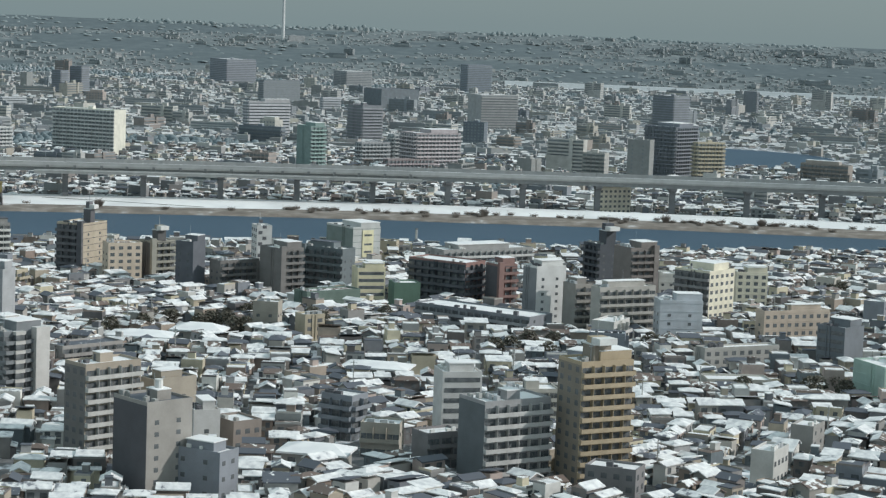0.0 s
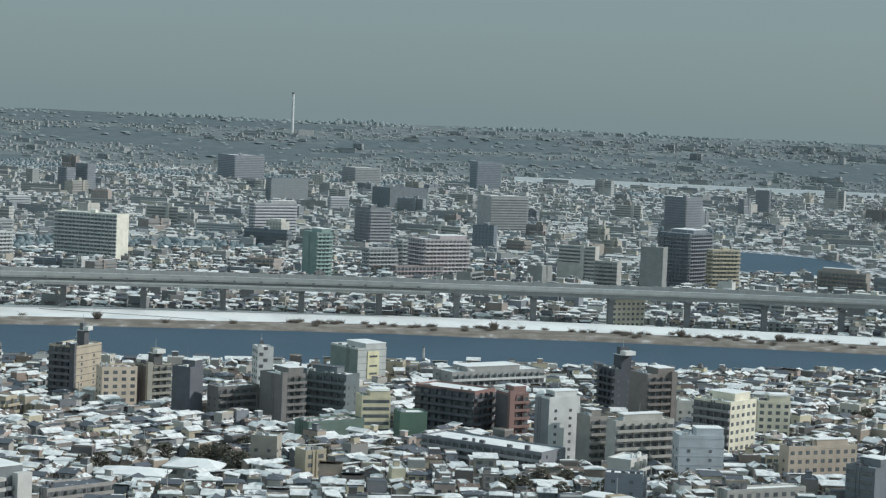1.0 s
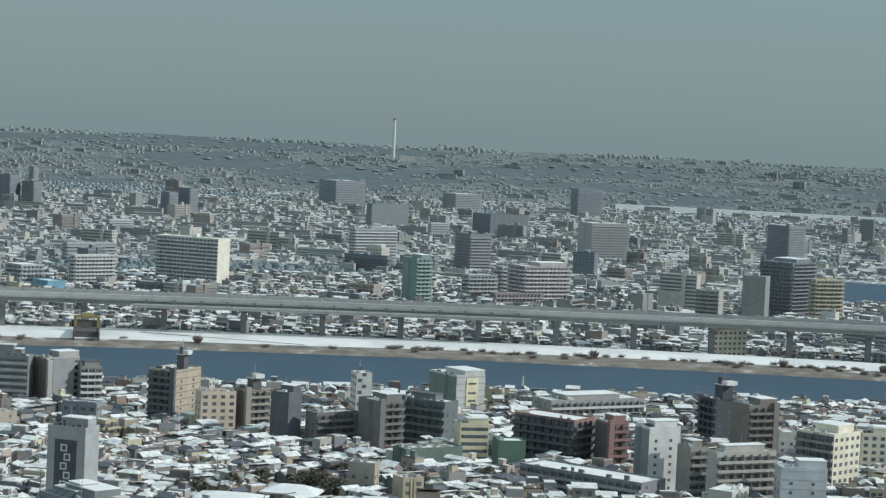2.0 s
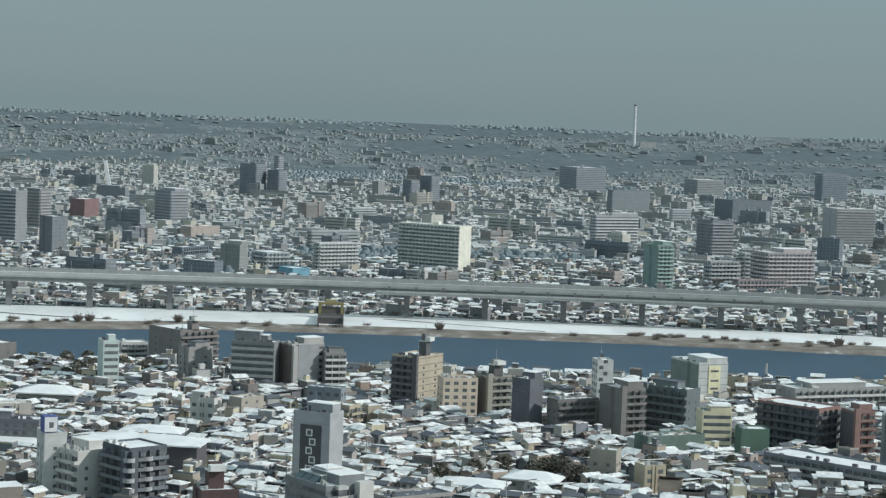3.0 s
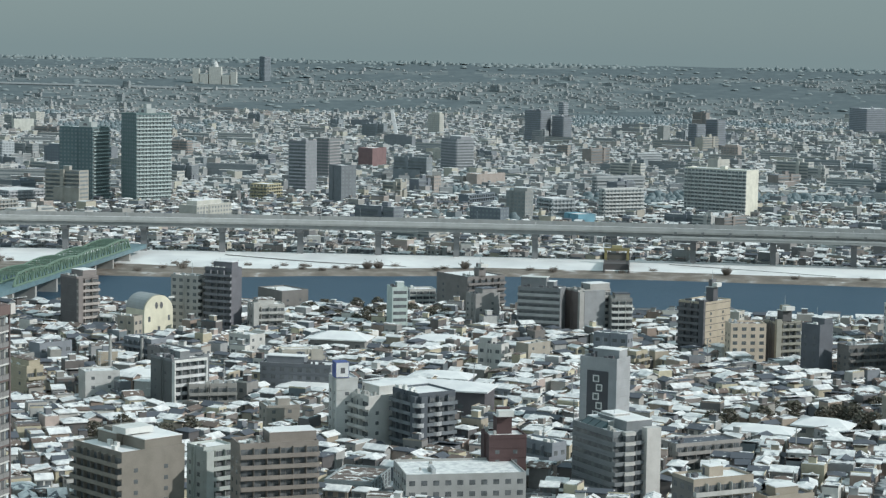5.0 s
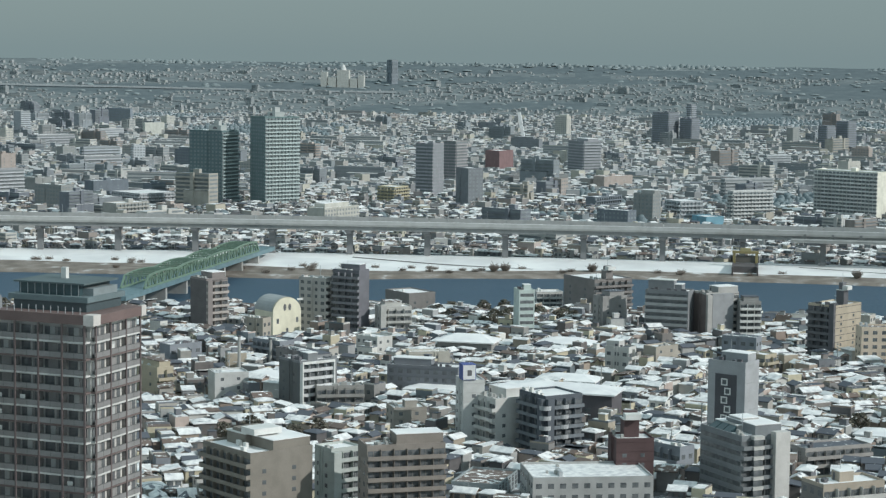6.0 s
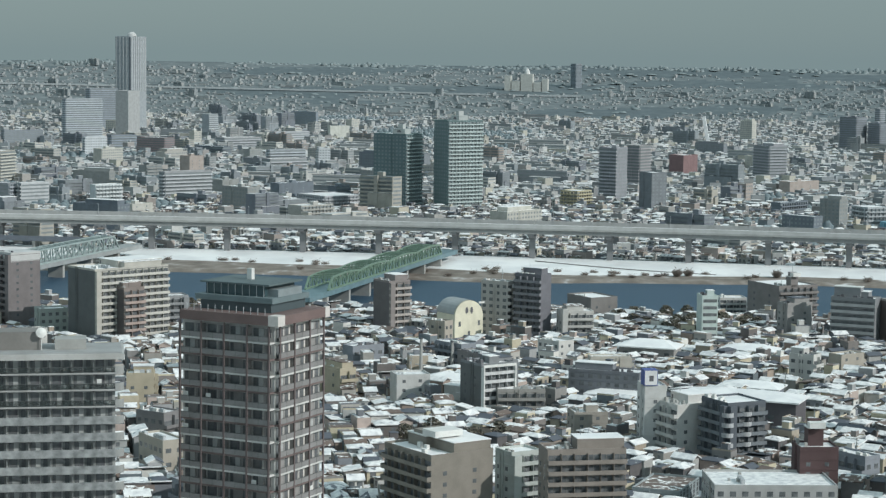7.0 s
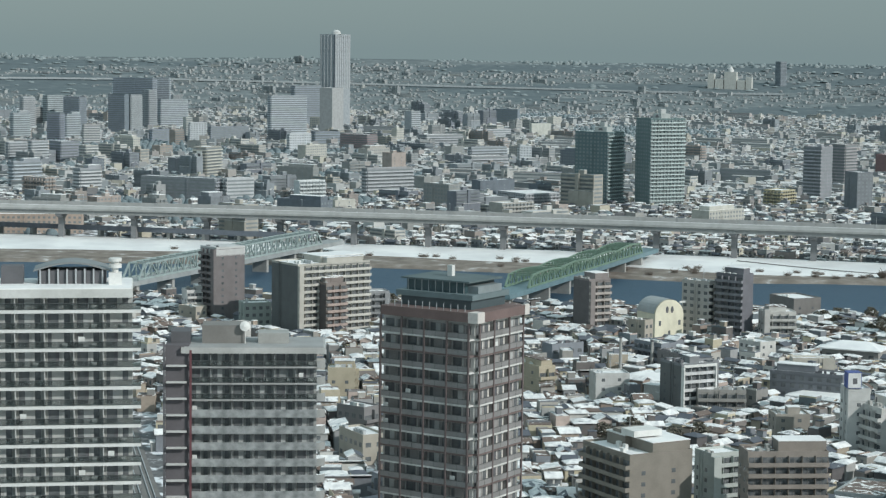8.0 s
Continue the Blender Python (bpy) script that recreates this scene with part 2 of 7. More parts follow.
def tube(bm, x, y, z0, z1, r0, r1, n=10):
    a = [bm.verts.new((x + r0 * math.cos(i * math.tau / n), y + r0 * math.sin(i * math.tau / n), z0)) for i in range(n)]
    b = [bm.verts.new((x + r1 * math.cos(i * math.tau / n), y + r1 * math.sin(i * math.tau / n), z1)) for i in range(n)]
    for i in range(n):
        bm.faces.new((a[i], a[(i + 1) % n], b[(i + 1) % n], b[i]))
    bm.faces.new(b)
    bm.faces.new(a[::-1])


def mesh_of(name, bm, mat):
    me = bpy.data.meshes.new(name)
    bm.normal_update()
    bm.to_mesh(me)
    bm.free()
    for m in mat if isinstance(mat, (list, tuple)) else (mat,):
        me.materials.append(m)
    return me


def part(name, shape, mat, parent, label="", at=None):
    """One mesh under a thing; shape is a bmesh or a mesh already made."""
    me = shape if isinstance(shape, bpy.types.Mesh) else mesh_of(name, shape, mat)
    ob = new(name, me)
    ob.parent = parent
    if at is not None:
        ob.matrix_local = at
    return tagged(ob, label)


def boxes(*rows):
    bm = bmesh.new()
    for r in rows:
        box(bm, *r)
    return bm


def mixed(*rows):
    """Boxes whose last value is the material slot."""
    bm = bmesh.new()
    for *r, slot in rows:
        k = len(bm.faces)
        box(bm, *r)
        bm.faces.ensure_lookup_table()
        for f in bm.faces[k:]:
            f.material_index = slot
    return bm


def thing(name, label, category, m, group="", kind=""):
    ob = new(name)
    ob.matrix_world = m
    return tagged(ob, label, category, group, kind)


def take(x, y, turn, w, d, gap=2.0):
    """Keeps the small houses off a plot: its near corner, turn, length to the left and depth."""
    c, s = math.cos(radians(turn)), math.sin(radians(turn))
    TAKEN.append((x, y, c, s, -w - gap, gap, -gap, d + gap))


def is_free(x, y, r=4.0):
    for px, py, c, s, x0, x1, y0, y1 in TAKEN:
        u, v = (x - px) * c + (y - py) * s, -(x - px) * s + (y - py) * c
        if x0 - r < u < x1 + r and y0 - r < v < y1 + r:
            return False
    return True


def dress(owner, at, length, h, floors, style, wall, trim, near):
    """Fits the storeys of one face, which runs along x from 0 to length and looks to -y, with windows or balconies."""
    if style == "blank":
        return
    step = h / floors
    # past 1250 m windows switch to the haze-painted glass
    glass = GLASS if math.hypot(*owner.location[:2]) < 1250 else HAZED_GLASS
    bays = max(1, round(length / 3.4))
    bay = length / bays
    if style == "few":
        spots = [(length * u, (i + 0.35) * step) for i in range(floors - (floors > 3)) for u in ((0.22, 0.7) if length > 7 else (0.5,))]
        if near:
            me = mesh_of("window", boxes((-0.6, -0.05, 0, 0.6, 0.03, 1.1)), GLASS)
            for u, z in spots:
                part("window", me, None, owner, at=at @ pose(u, 0, z))
        else:
            tagged(part("glazing", boxes(*((u - 0.6, -0.05, z, u + 0.6, 0.03, z + 1.1) for u, z in spots)), glass, owner, at=at), kind="stuff")
        return
    if near and style == "win":
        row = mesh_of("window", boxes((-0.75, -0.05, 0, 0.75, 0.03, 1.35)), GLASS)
        for i in range(floors):
            for b in range(bays):
                part("window", row, None, owner, at=at @ pose((b + 0.5) * bay, 0, i * step + 0.9))
        return
    if style == "rib":
        band = mesh_of("balcony", boxes((0, -0.8, -0.15, length, -0.003, 0.05), (0, -0.8, 0.05, length, -0.68, 1.15)), trim)
        for i in range(floors):
            part("balcony", band, None, owner, at=at @ pose(0, 0, i * step))
    win = bmesh.new()
    for i in range(floors):
        z = i * step + (0.1 if style == "bal" else 0.28 * step)
        if style in ("band", "rib"):
            box(win, 0.5, -0.06, z, length - 0.5, 0.02, z + step * 0.45)
            continue
        if style == "bal" and glass is HAZED_GLASS:
            # far balconies: one band a storey paints in windows and recess shade
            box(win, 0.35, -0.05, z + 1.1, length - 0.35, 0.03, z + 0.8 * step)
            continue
        for b in range(bays):
            for u, half in ((0.27, 0.20 * bay), (0.72, 0.22 * bay)) if style == "bal" else ((0.5, 0.25 * bay),):
                box(win, (b + u) * bay - half, -0.05, z, (b + u) * bay + half, 0.03, z + (2.05 if style == "bal" else 1.4))
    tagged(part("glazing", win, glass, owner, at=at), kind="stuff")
    if style == "bal":
        far = math.hypot(*owner.location[:2]) > 1700
        bm = bmesh.new()
        for z in [i * step for i in range(1, floors)] if far else [0]:
            box(bm, 0, -1.3, z - 0.18, length, -0.003, z)
            box(bm, 0, -1.3, z, length, -1.18, z + (1.05 if far else 0.95))
            box(bm, 0, -1.18, z, 0.12, 0, z + 1.05)
            box(bm, length - 0.12, -1.18, z, length, 0, z + 1.05)
            if not far:
                for b in range(1, bays):
                    box(bm, b * bay - 0.05, -1.17, z, b * bay + 0.05, 0, z + step - 0.25)
        if far:
            tagged(part("balcony_front", bm, trim, owner, at=at), kind="stuff")
        else:
            bal = mesh_of("balcony", bm, trim)
            for i in range(1, floors):
                part("balcony", bal, None, owner, at=at @ pose(0, 0, i * step))


def roof_gear(owner, w, d, h, wall, gear, rng):
    """Parapet, snow, stair house, tank and mast on a flat roof whose near corner is the origin."""
    part("parapet", boxes((-w, 0, h, 0, 0.25, h + 0.9), (-w, d - 0.25, h, 0, d, h + 0.9), (-w, 0.25, h, -w + 0.25, d - 0.25, h + 0.9), (-0.25, 0.25, h, 0, d - 0.25, h + 0.9)), wall, owner)
    part("snow_cover", boxes((-w + 0.26, 0.26, h + 0.005, -0.26, d - 0.26, h + 0.3)), ROOF if rng.random() < 0.3 else SNOW, owner)
    if "p" in gear and w > 5 and d > 5:
        wide = h > 14 and rng.random() < 0.5
        pw, pd, ph = (w * 0.7, d * 0.6, 3.1) if wide else (min(w * 0.36, 4.5), min(d * 0.45, 4), 2.7)
        u = -w * rng.uniform(0.35, 0.6) - pw / 2
        u = max(-w + 0.4, min(u, -pw - 0.4))
        house = part("stair_house", boxes((u, d * 0.4, h + 0.3, u + pw, d * 0.4 + pd, h + ph)), wall, owner)
        if math.hypot(*owner.location[:2]) < 900:
            part("roof_door", boxes((u + 0.5, d * 0.4 - 0.04, h + 0.3, u + 1.4, d * 0.4 + 0.01, h + 2.2)), DARK, house)
        if rng.random() < 0.6 and math.hypot(*owner.location[:2]) < 1300:
            bm = bmesh.new()
            tube(bm, u + pw * 0.3, d * 0.5, h + ph, h + ph + rng.uniform(2, 4.5), 0.07, 0.04, 5)
            part("aerial", bm, METAL, owner)
        part("stair_house_snow", boxes((u - 0.1, d * 0.4 - 0.1, h + ph, u + pw + 0.1, d * 0.4 + pd + 0.1, h + ph + 0.2)), SNOW, owner)
        if "t" in gear:
            bm = bmesh.new()
            tube(bm, u + pw * 0.5, d * 0.4 + pd * 0.5, h + ph + 0.2, h + ph + 2.3, 1.0, 1.0)
            part("water_tank", bm, WHITE, owner)
    if "m" in gear:
        bm = bmesh.new()
        tube(bm, -w * 0.3, d * 0.3, h + 0.3, h + 6.5, 0.1, 0.06, 6)
        tube(bm, -w * 0.3, d * 0.3, h + 4.0, h + 4.3, 0.5, 0.5, 8)
        part("mast", bm, METAL, owner)
    if "a" in gear:
        unit = mesh_of("air_unit", boxes((-0.8, -0.5, 0, 0.8, 0.5, 1.4)), METAL)
        for i in range(3):
            part("air_unit", unit, None, owner, at=pose(-w * 0.2 - 2.2 * i if w > 9 else -w * 0.5, d * 0.25, h + 0.3))


def low_hall(label, x, y, turn, w, d, h, rise, wall):
    """A low hall under a wide hipped roof that is white with snow."""
    owner = thing("low_hall", label, "hall", pose(x, y, 0, 0, 0, turn), "low halls of the town")
    take(x + w / 2 * math.cos(radians(turn)), y + w / 2 * math.sin(radians(turn)) - d / 2, turn, w, d)
    a, b, o = w / 2, d / 2, 1.2
    part("wall", boxes((-a, -b, -0.3, a, b, h)), wall, owner)
    bm = bmesh.new()
    e = [(-a - o, -b - o), (a + o, -b - o), (a + o, b + o), (-a - o, b + o)]
    lo, hi = [bm.verts.new((u, v, h)) for u, v in e], [bm.verts.new((u, v, h + 0.5)) for u, v in e]
    r0, r1 = bm.verts.new((-a * 0.45, b * 0.3, h + 0.5 + rise)), bm.verts.new((a * 0.45, b * 0.3, h + 0.5 + rise))
    for i in range(4):
        bm.faces.new((lo[i], lo[(i + 1) % 4], hi[(i + 1) % 4], hi[i]))
    for f in ((hi[0], hi[1], r1, r0), (hi[1], hi[2], r1), (hi[2], hi[3], r0, r1), (hi[3], hi[0], r0)):
        bm.faces.new(f)
    bm.faces.new(lo[::-1])
    part("roof", bm, SNOW, owner)
    n = max(2, int(w / 5))
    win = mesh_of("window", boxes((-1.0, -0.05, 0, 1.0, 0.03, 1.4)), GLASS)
    for i in range(n):
        part("window", win, None, owner, at=pose(-a + (i + 0.5) * w / n, -b, h * 0.45))
    return owner


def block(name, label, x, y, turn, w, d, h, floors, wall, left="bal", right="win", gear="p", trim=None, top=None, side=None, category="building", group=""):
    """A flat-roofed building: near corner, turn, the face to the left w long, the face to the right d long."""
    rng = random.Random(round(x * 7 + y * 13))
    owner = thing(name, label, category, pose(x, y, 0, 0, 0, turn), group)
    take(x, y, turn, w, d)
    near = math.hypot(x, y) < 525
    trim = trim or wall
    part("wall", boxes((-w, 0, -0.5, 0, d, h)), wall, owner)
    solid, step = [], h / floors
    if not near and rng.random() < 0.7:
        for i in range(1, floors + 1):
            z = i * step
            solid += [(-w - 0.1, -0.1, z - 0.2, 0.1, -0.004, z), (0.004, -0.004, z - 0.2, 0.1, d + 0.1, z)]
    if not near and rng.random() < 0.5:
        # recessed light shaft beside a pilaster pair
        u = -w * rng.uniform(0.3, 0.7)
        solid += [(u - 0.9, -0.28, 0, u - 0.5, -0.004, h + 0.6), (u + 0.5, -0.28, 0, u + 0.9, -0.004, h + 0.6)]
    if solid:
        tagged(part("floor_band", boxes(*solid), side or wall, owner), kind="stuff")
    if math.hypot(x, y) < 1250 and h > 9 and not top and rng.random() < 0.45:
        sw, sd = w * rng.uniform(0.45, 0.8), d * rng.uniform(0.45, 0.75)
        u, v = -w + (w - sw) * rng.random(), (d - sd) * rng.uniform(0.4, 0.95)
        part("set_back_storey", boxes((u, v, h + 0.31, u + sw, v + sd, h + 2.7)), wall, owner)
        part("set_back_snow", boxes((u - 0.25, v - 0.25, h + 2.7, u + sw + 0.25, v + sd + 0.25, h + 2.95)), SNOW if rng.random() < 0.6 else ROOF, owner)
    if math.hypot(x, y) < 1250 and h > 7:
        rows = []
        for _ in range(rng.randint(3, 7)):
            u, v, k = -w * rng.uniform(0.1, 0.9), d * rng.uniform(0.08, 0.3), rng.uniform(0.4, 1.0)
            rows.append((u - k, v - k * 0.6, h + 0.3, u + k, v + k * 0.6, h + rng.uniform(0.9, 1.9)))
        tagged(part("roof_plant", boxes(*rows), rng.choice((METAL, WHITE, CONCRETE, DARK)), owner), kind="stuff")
    # left-face cladding: dark paint that also stands for shade on that side
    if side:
        part("shaded_side_cladding", boxes((-w + 0.01, -0.025, 0, -0.01, -0.002, h - 0.01)), side, owner)
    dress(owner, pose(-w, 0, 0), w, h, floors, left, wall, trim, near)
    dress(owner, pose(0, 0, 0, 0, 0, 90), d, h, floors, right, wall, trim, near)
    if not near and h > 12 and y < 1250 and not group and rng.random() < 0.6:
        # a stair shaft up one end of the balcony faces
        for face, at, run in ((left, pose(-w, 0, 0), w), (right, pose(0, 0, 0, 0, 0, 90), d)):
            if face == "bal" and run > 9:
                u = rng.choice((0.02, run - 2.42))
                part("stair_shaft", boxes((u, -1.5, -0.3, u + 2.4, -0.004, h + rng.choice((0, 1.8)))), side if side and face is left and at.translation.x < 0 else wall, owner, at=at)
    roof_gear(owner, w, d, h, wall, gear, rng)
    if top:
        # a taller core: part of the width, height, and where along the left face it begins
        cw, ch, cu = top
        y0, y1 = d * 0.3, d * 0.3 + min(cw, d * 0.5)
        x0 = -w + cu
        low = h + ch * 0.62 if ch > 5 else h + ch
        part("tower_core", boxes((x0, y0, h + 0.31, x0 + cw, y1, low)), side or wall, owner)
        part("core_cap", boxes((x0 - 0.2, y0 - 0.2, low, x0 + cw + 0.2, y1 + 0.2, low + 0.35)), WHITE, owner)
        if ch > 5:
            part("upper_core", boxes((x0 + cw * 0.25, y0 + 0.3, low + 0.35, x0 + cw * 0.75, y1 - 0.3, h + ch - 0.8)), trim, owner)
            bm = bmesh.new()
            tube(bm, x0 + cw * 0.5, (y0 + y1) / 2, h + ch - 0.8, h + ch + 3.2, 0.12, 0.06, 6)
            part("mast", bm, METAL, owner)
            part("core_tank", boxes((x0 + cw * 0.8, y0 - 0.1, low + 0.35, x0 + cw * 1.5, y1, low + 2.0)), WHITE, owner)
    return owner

# ---- ground, river and levee ----


def curve(x, y0, right, left):
    """A bank line: it bends towards the town at both ends."""
    a = abs(x)
    k = right if x > 0 else left
    return y0 - k * (a * a if a < 700 else 490000 + 1400 * (a - 700))


def near_bank(x):
    return curve(x, 984, 0.00008, 0.00034)


def far_bank(x):
    return curve(x, 1150, 0.00030, 0.00030) - 30 * math.exp(-((x + 250) / 110) ** 2)


def snow_foot(x):
    return curve(x, 1173, 0.00029, 0.00027) - 26 * math.exp(-((x + 205) / 80) ** 2) + 22 / (1 + math.exp((x + 410) / 22)) + 7 / (1 + math.exp((170 - x) / 20))


def crest(x):
    return curve(x, 1203, 0.00033, 0.00015)


def pier_line(x):
    return curve(x, 1213, 0.0002, 0.00016)


def make_ground_sheet():
    xs = [-6000, -4000, -2500, -1600, -1200] + list(range(-1000, 1001, 25)) + [1200, 1600, 2500, 4000, 6000]
    bm = bmesh.new()
    grid = []
    for x in xs:
        n, f, s, c = near_bank(x), far_bank(x), snow_foot(x), crest(x)
        w = 1.2 * noise.noise((x * 0.02, 3.1, 0)) * 4
        col = [(-6000, 0), (-2200, 0), (n - 260, 0), (n - 14, 0), (n - 8, 1.2), (n - 3, 0.6), (n + 4, -4), (f - 5, -4), (f + w, -0.9), (f + 5 + w, 0.2), (s - 3, 0.6), (s + w, 0.9), (c - 4, 3.0), (c + 14, 3.0), (c + 22, 0.4), (1500, 0), (2200, 0), (6000, 0)]
        grid.append([bm.verts.new((x, y, z)) for y, z in col])
    for a, b in zip(grid, grid[1:]):
        for j in range(len(a) - 1):
            face = bm.faces.new((a[j], b[j], b[j + 1], a[j + 1]))
            face.material_index = 1 if 6 <= j <= 10 else 2 if 11 <= j <= 12 or 3 <= j <= 4 else 0
    tagged(new("ground", mesh_of("ground", bm, [GROUND, REEDS, LEVEE])), "snow-patched town ground with a white river levee", "ground", kind="structure")


make_ground_sheet()


def make_river():
    bm = bmesh.new()
    xs = [-6000, -2500, -1200] + list(range(-1000, 1001, 50)) + [1200, 2500, 6000]
    rows = [(bm.verts.new((x, near_bank(x) - 6, -1.3)), bm.verts.new((x, far_bank(x) + 12, -1.3))) for x in xs]
    for a, b in zip(rows, rows[1:]):
        bm.faces.new((a[0], b[0], b[1], a[1]))
    tagged(new("river_water", mesh_of("river_water", bm, WATER)), "wide dark blue-grey river between snowy banks", "river", kind="structure")
    bm = bmesh.new()
    for i, (x, y, hw, hd) in enumerate(((700, 1790, 95, 160), (560, 1990, 60, 50))):
        v = [bm.verts.new((x + hw * math.cos(a) * (1 + 0.15 * math.sin(3 * a + i)), y + hd * math.sin(a), 0.12)) for a in [k * math.tau / 28 for k in range(28)]]
        bm.faces.new(v)
    tagged(new("side_water", mesh_of("side_water", bm, WATER)), "dark side arm of the river behind the expressway", "water", kind="structure")


make_river()


def wooded(a, p):
    """Belts of trees, long across the view, thicker towards the horizon."""
    return noise.noise((a * 0.16, p * 0.07, 4.4)) + 0.3 * noise.noise((a * 0.8, p * 0.2, 9.1)) > (0.45 if p > 150 else 0.34 if p > 100 else -0.22 if abs(p - 60 - 7 * math.sin(a * 0.31)) < 9 else 0.16 if p > 40 else 0.02) + (0.12 if a < -13 and p < 108 else 0.0)


def make_hill_ground(name, stops):
    """Far upland: woods, fields and roofs run together into streaks along the slope."""
    mat, tree, bsdf = material(name)
    tc = tree.nodes.new("ShaderNodeTexCoord")
    grain = node(tree, "ShaderNodeTexNoise", Scale=0.035, Detail=6.0, Roughness=0.62)
    tree.links.new(tc.outputs["Object"], grain.inputs["Vector"])
    tree.links.new(ramp(tree, grain.outputs["Fac"], stops), bsdf.inputs["Base Color"])
    bsdf.inputs["Roughness"].default_value = 0.95
    return mat


def make_hills():
    """Low wooded upland, the far edge of the plain."""
    bm = bmesh.new()
    grid = []
    for i in range(354):
        a = -75 + i if i < 40 else -35 + (i - 40) * 0.25 if i < 304 else 30.75 + (i - 303) * 0.9
        az = radians(a)
        col = []
        for j in range(37):
            k = j / 36
            dist = 4150 + 790 * k
            z = -1.5 + 101 * k ** 1.15 + 4.0 * k * noise.noise((a * 0.16, k * 6, 2.0)) + 2.0 * k * noise.noise((a * 0.6, k * 9.6, 7.0))
            col.append(bm.verts.new((dist * math.sin(az), dist * math.cos(az), z)))
        col.append(bm.verts.new((4980 * math.sin(az), 4980 * math.cos(az), -2)))
        grid.append((a, col))
    for (a, p), (_, q) in zip(grid, grid[1:]):
        for j in range(len(p) - 1):
            face = bm.faces.new((p[j], q[j], q[j + 1], p[j + 1]))
            face.smooth = True
            face.material_index = 1 if wooded(a + 0.12, 108 - 92 * ((j + 0.5) / 36) ** 1.15) else 0
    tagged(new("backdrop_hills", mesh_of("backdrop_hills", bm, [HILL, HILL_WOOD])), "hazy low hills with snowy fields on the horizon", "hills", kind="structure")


# blue-grey hill tones carry the haze of distance as colour
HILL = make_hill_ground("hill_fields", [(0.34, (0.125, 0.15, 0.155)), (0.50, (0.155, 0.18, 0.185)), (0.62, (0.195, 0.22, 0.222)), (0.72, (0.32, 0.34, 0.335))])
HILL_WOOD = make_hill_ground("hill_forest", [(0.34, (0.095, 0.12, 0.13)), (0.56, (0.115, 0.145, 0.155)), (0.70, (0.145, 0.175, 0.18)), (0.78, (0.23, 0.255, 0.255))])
make_hills()


def hill_height(x, y):
    dist = math.hypot(x, y)
    k = (dist - 4150) / 790
    return 0.0 if k <= 0 else -1.5 + 101 * min(k, 1) ** 1.15


# ---- elevated expressway ----


def make_expressway():
    owner = thing("elevated_expressway", "long grey elevated expressway on concrete piers along the levee", "expressway", pose(0, 0, 0))
    # pier grey is darkened to paint in the shade under the deck
    deck_mat, rail_mat, girder_mat, pier_shade_mat = paint(0.42, 0.425, 0.41), paint(0.56, 0.565, 0.55), paint(0.32, 0.33, 0.325), paint(0.25, 0.255, 0.26)
    x = -1180.0
    xs = []
    while x < 1100:
        xs.append(x)
        x += 47.0
    half = 8.5
    for a, b in zip(xs, xs[1:]):
        ya, yb = pier_line(a), pier_line(b)
        length = math.hypot(b - a, yb - ya)
        ang = math.degrees(math.atan2(yb - ya, b - a))
        at = pose(a, ya, 0, 0, 0, ang)
        z = 20.7
        deck = part("deck", boxes((0.03, -half, z - 0.1, length - 0.03, half, z + 1.0)), deck_mat, owner, at=at)
        part("box_girder", boxes((0.03, -half + 1.1, z - 2.6, length - 0.03, half - 1.1, z - 0.1)), girder_mat, deck)
        wall = part("noise_wall", boxes((0.03, -half, z + 1.0, length - 0.03, -half + 0.3, z + 3.0)), rail_mat, owner, at=at)
        part("rail_cap", boxes((0, -half - 0.08, z + 3.0, length, -half + 0.38, z + 3.3)), SNOW, wall)
        part("noise_wall", boxes((0.03, half - 0.3, z + 1.0, length - 0.03, half, z + 4.4)), rail_mat, owner, at=at)
        part("road_surface", boxes((0.03, -half + 0.32, z + 1.004, length - 0.03, half - 0.32, z + 1.06)), ASPHALT, owner, at=at)
        pier = part("pier", boxes((-1.7, -1.9, 0, 1.7, 1.9, 15.3)), pier_shade_mat, owner, at=at)
        bm = bmesh.new()
        v = [bm.verts.new((x, y, z0)) for x in (-1.9, 1.9) for y, z0 in ((-1.9, 15.3), (1.9, 15.3), (6.9, 17.0), (6.9, 18.1), (-6.9, 18.1), (-6.9, 17.0))]
        bm.faces.new(v[5::-1])
        bm.faces.new(v[6:])
        for i in range(6):
            bm.faces.new((v[i], v[(i + 1) % 6], v[6 + (i + 1) % 6], v[6 + i]))
        part("pier_cap", bm, pier_shade_mat, pier)
        for u in (0.25, 0.75):
            bm = bmesh.new()
            tube(bm, length * u, half - 0.6, z + 1.0, z + 9, 0.12, 0.08, 6)
            beam(bm, (length * u, half - 0.6, z + 9), (length * u, half - 3.2, z + 9.3), 0.09)
            part("lamp_post", bm, METAL, owner, at=at)
    # the upper ramp that joins near the middle stretch
    for i in range(5):
        a = 70 + i * 47 - 47
        ya, yb = pier_line(a) - 12, pier_line(a + 47) - 12
        at = pose(a, ya, 0, 0, 0, math.degrees(math.atan2(yb - ya, 47)))
        part("ramp_deck", boxes((0.03, -3.2, 17.3, 47.2, 3.2, 18.7)), deck_mat, owner, at=at)
        part("ramp_wall", boxes((0.03, -3.4, 18.7, 47.2, -3.1, 19.7)), rail_mat, owner, at=at)
        post = mesh_of("ramp_post", boxes((-0.8, -0.7, 18.7, 0.8, 0.7, 22.3)), paint(0.22, 0.23, 0.23))
        for u in (8, 24, 40):
            part("ramp_post", post, None, owner, at=at @ pose(u, -2.0, 0))


ASPHALT = paint(0.07, 0.07, 0.075)
make_expressway()

# ---- bridges ----


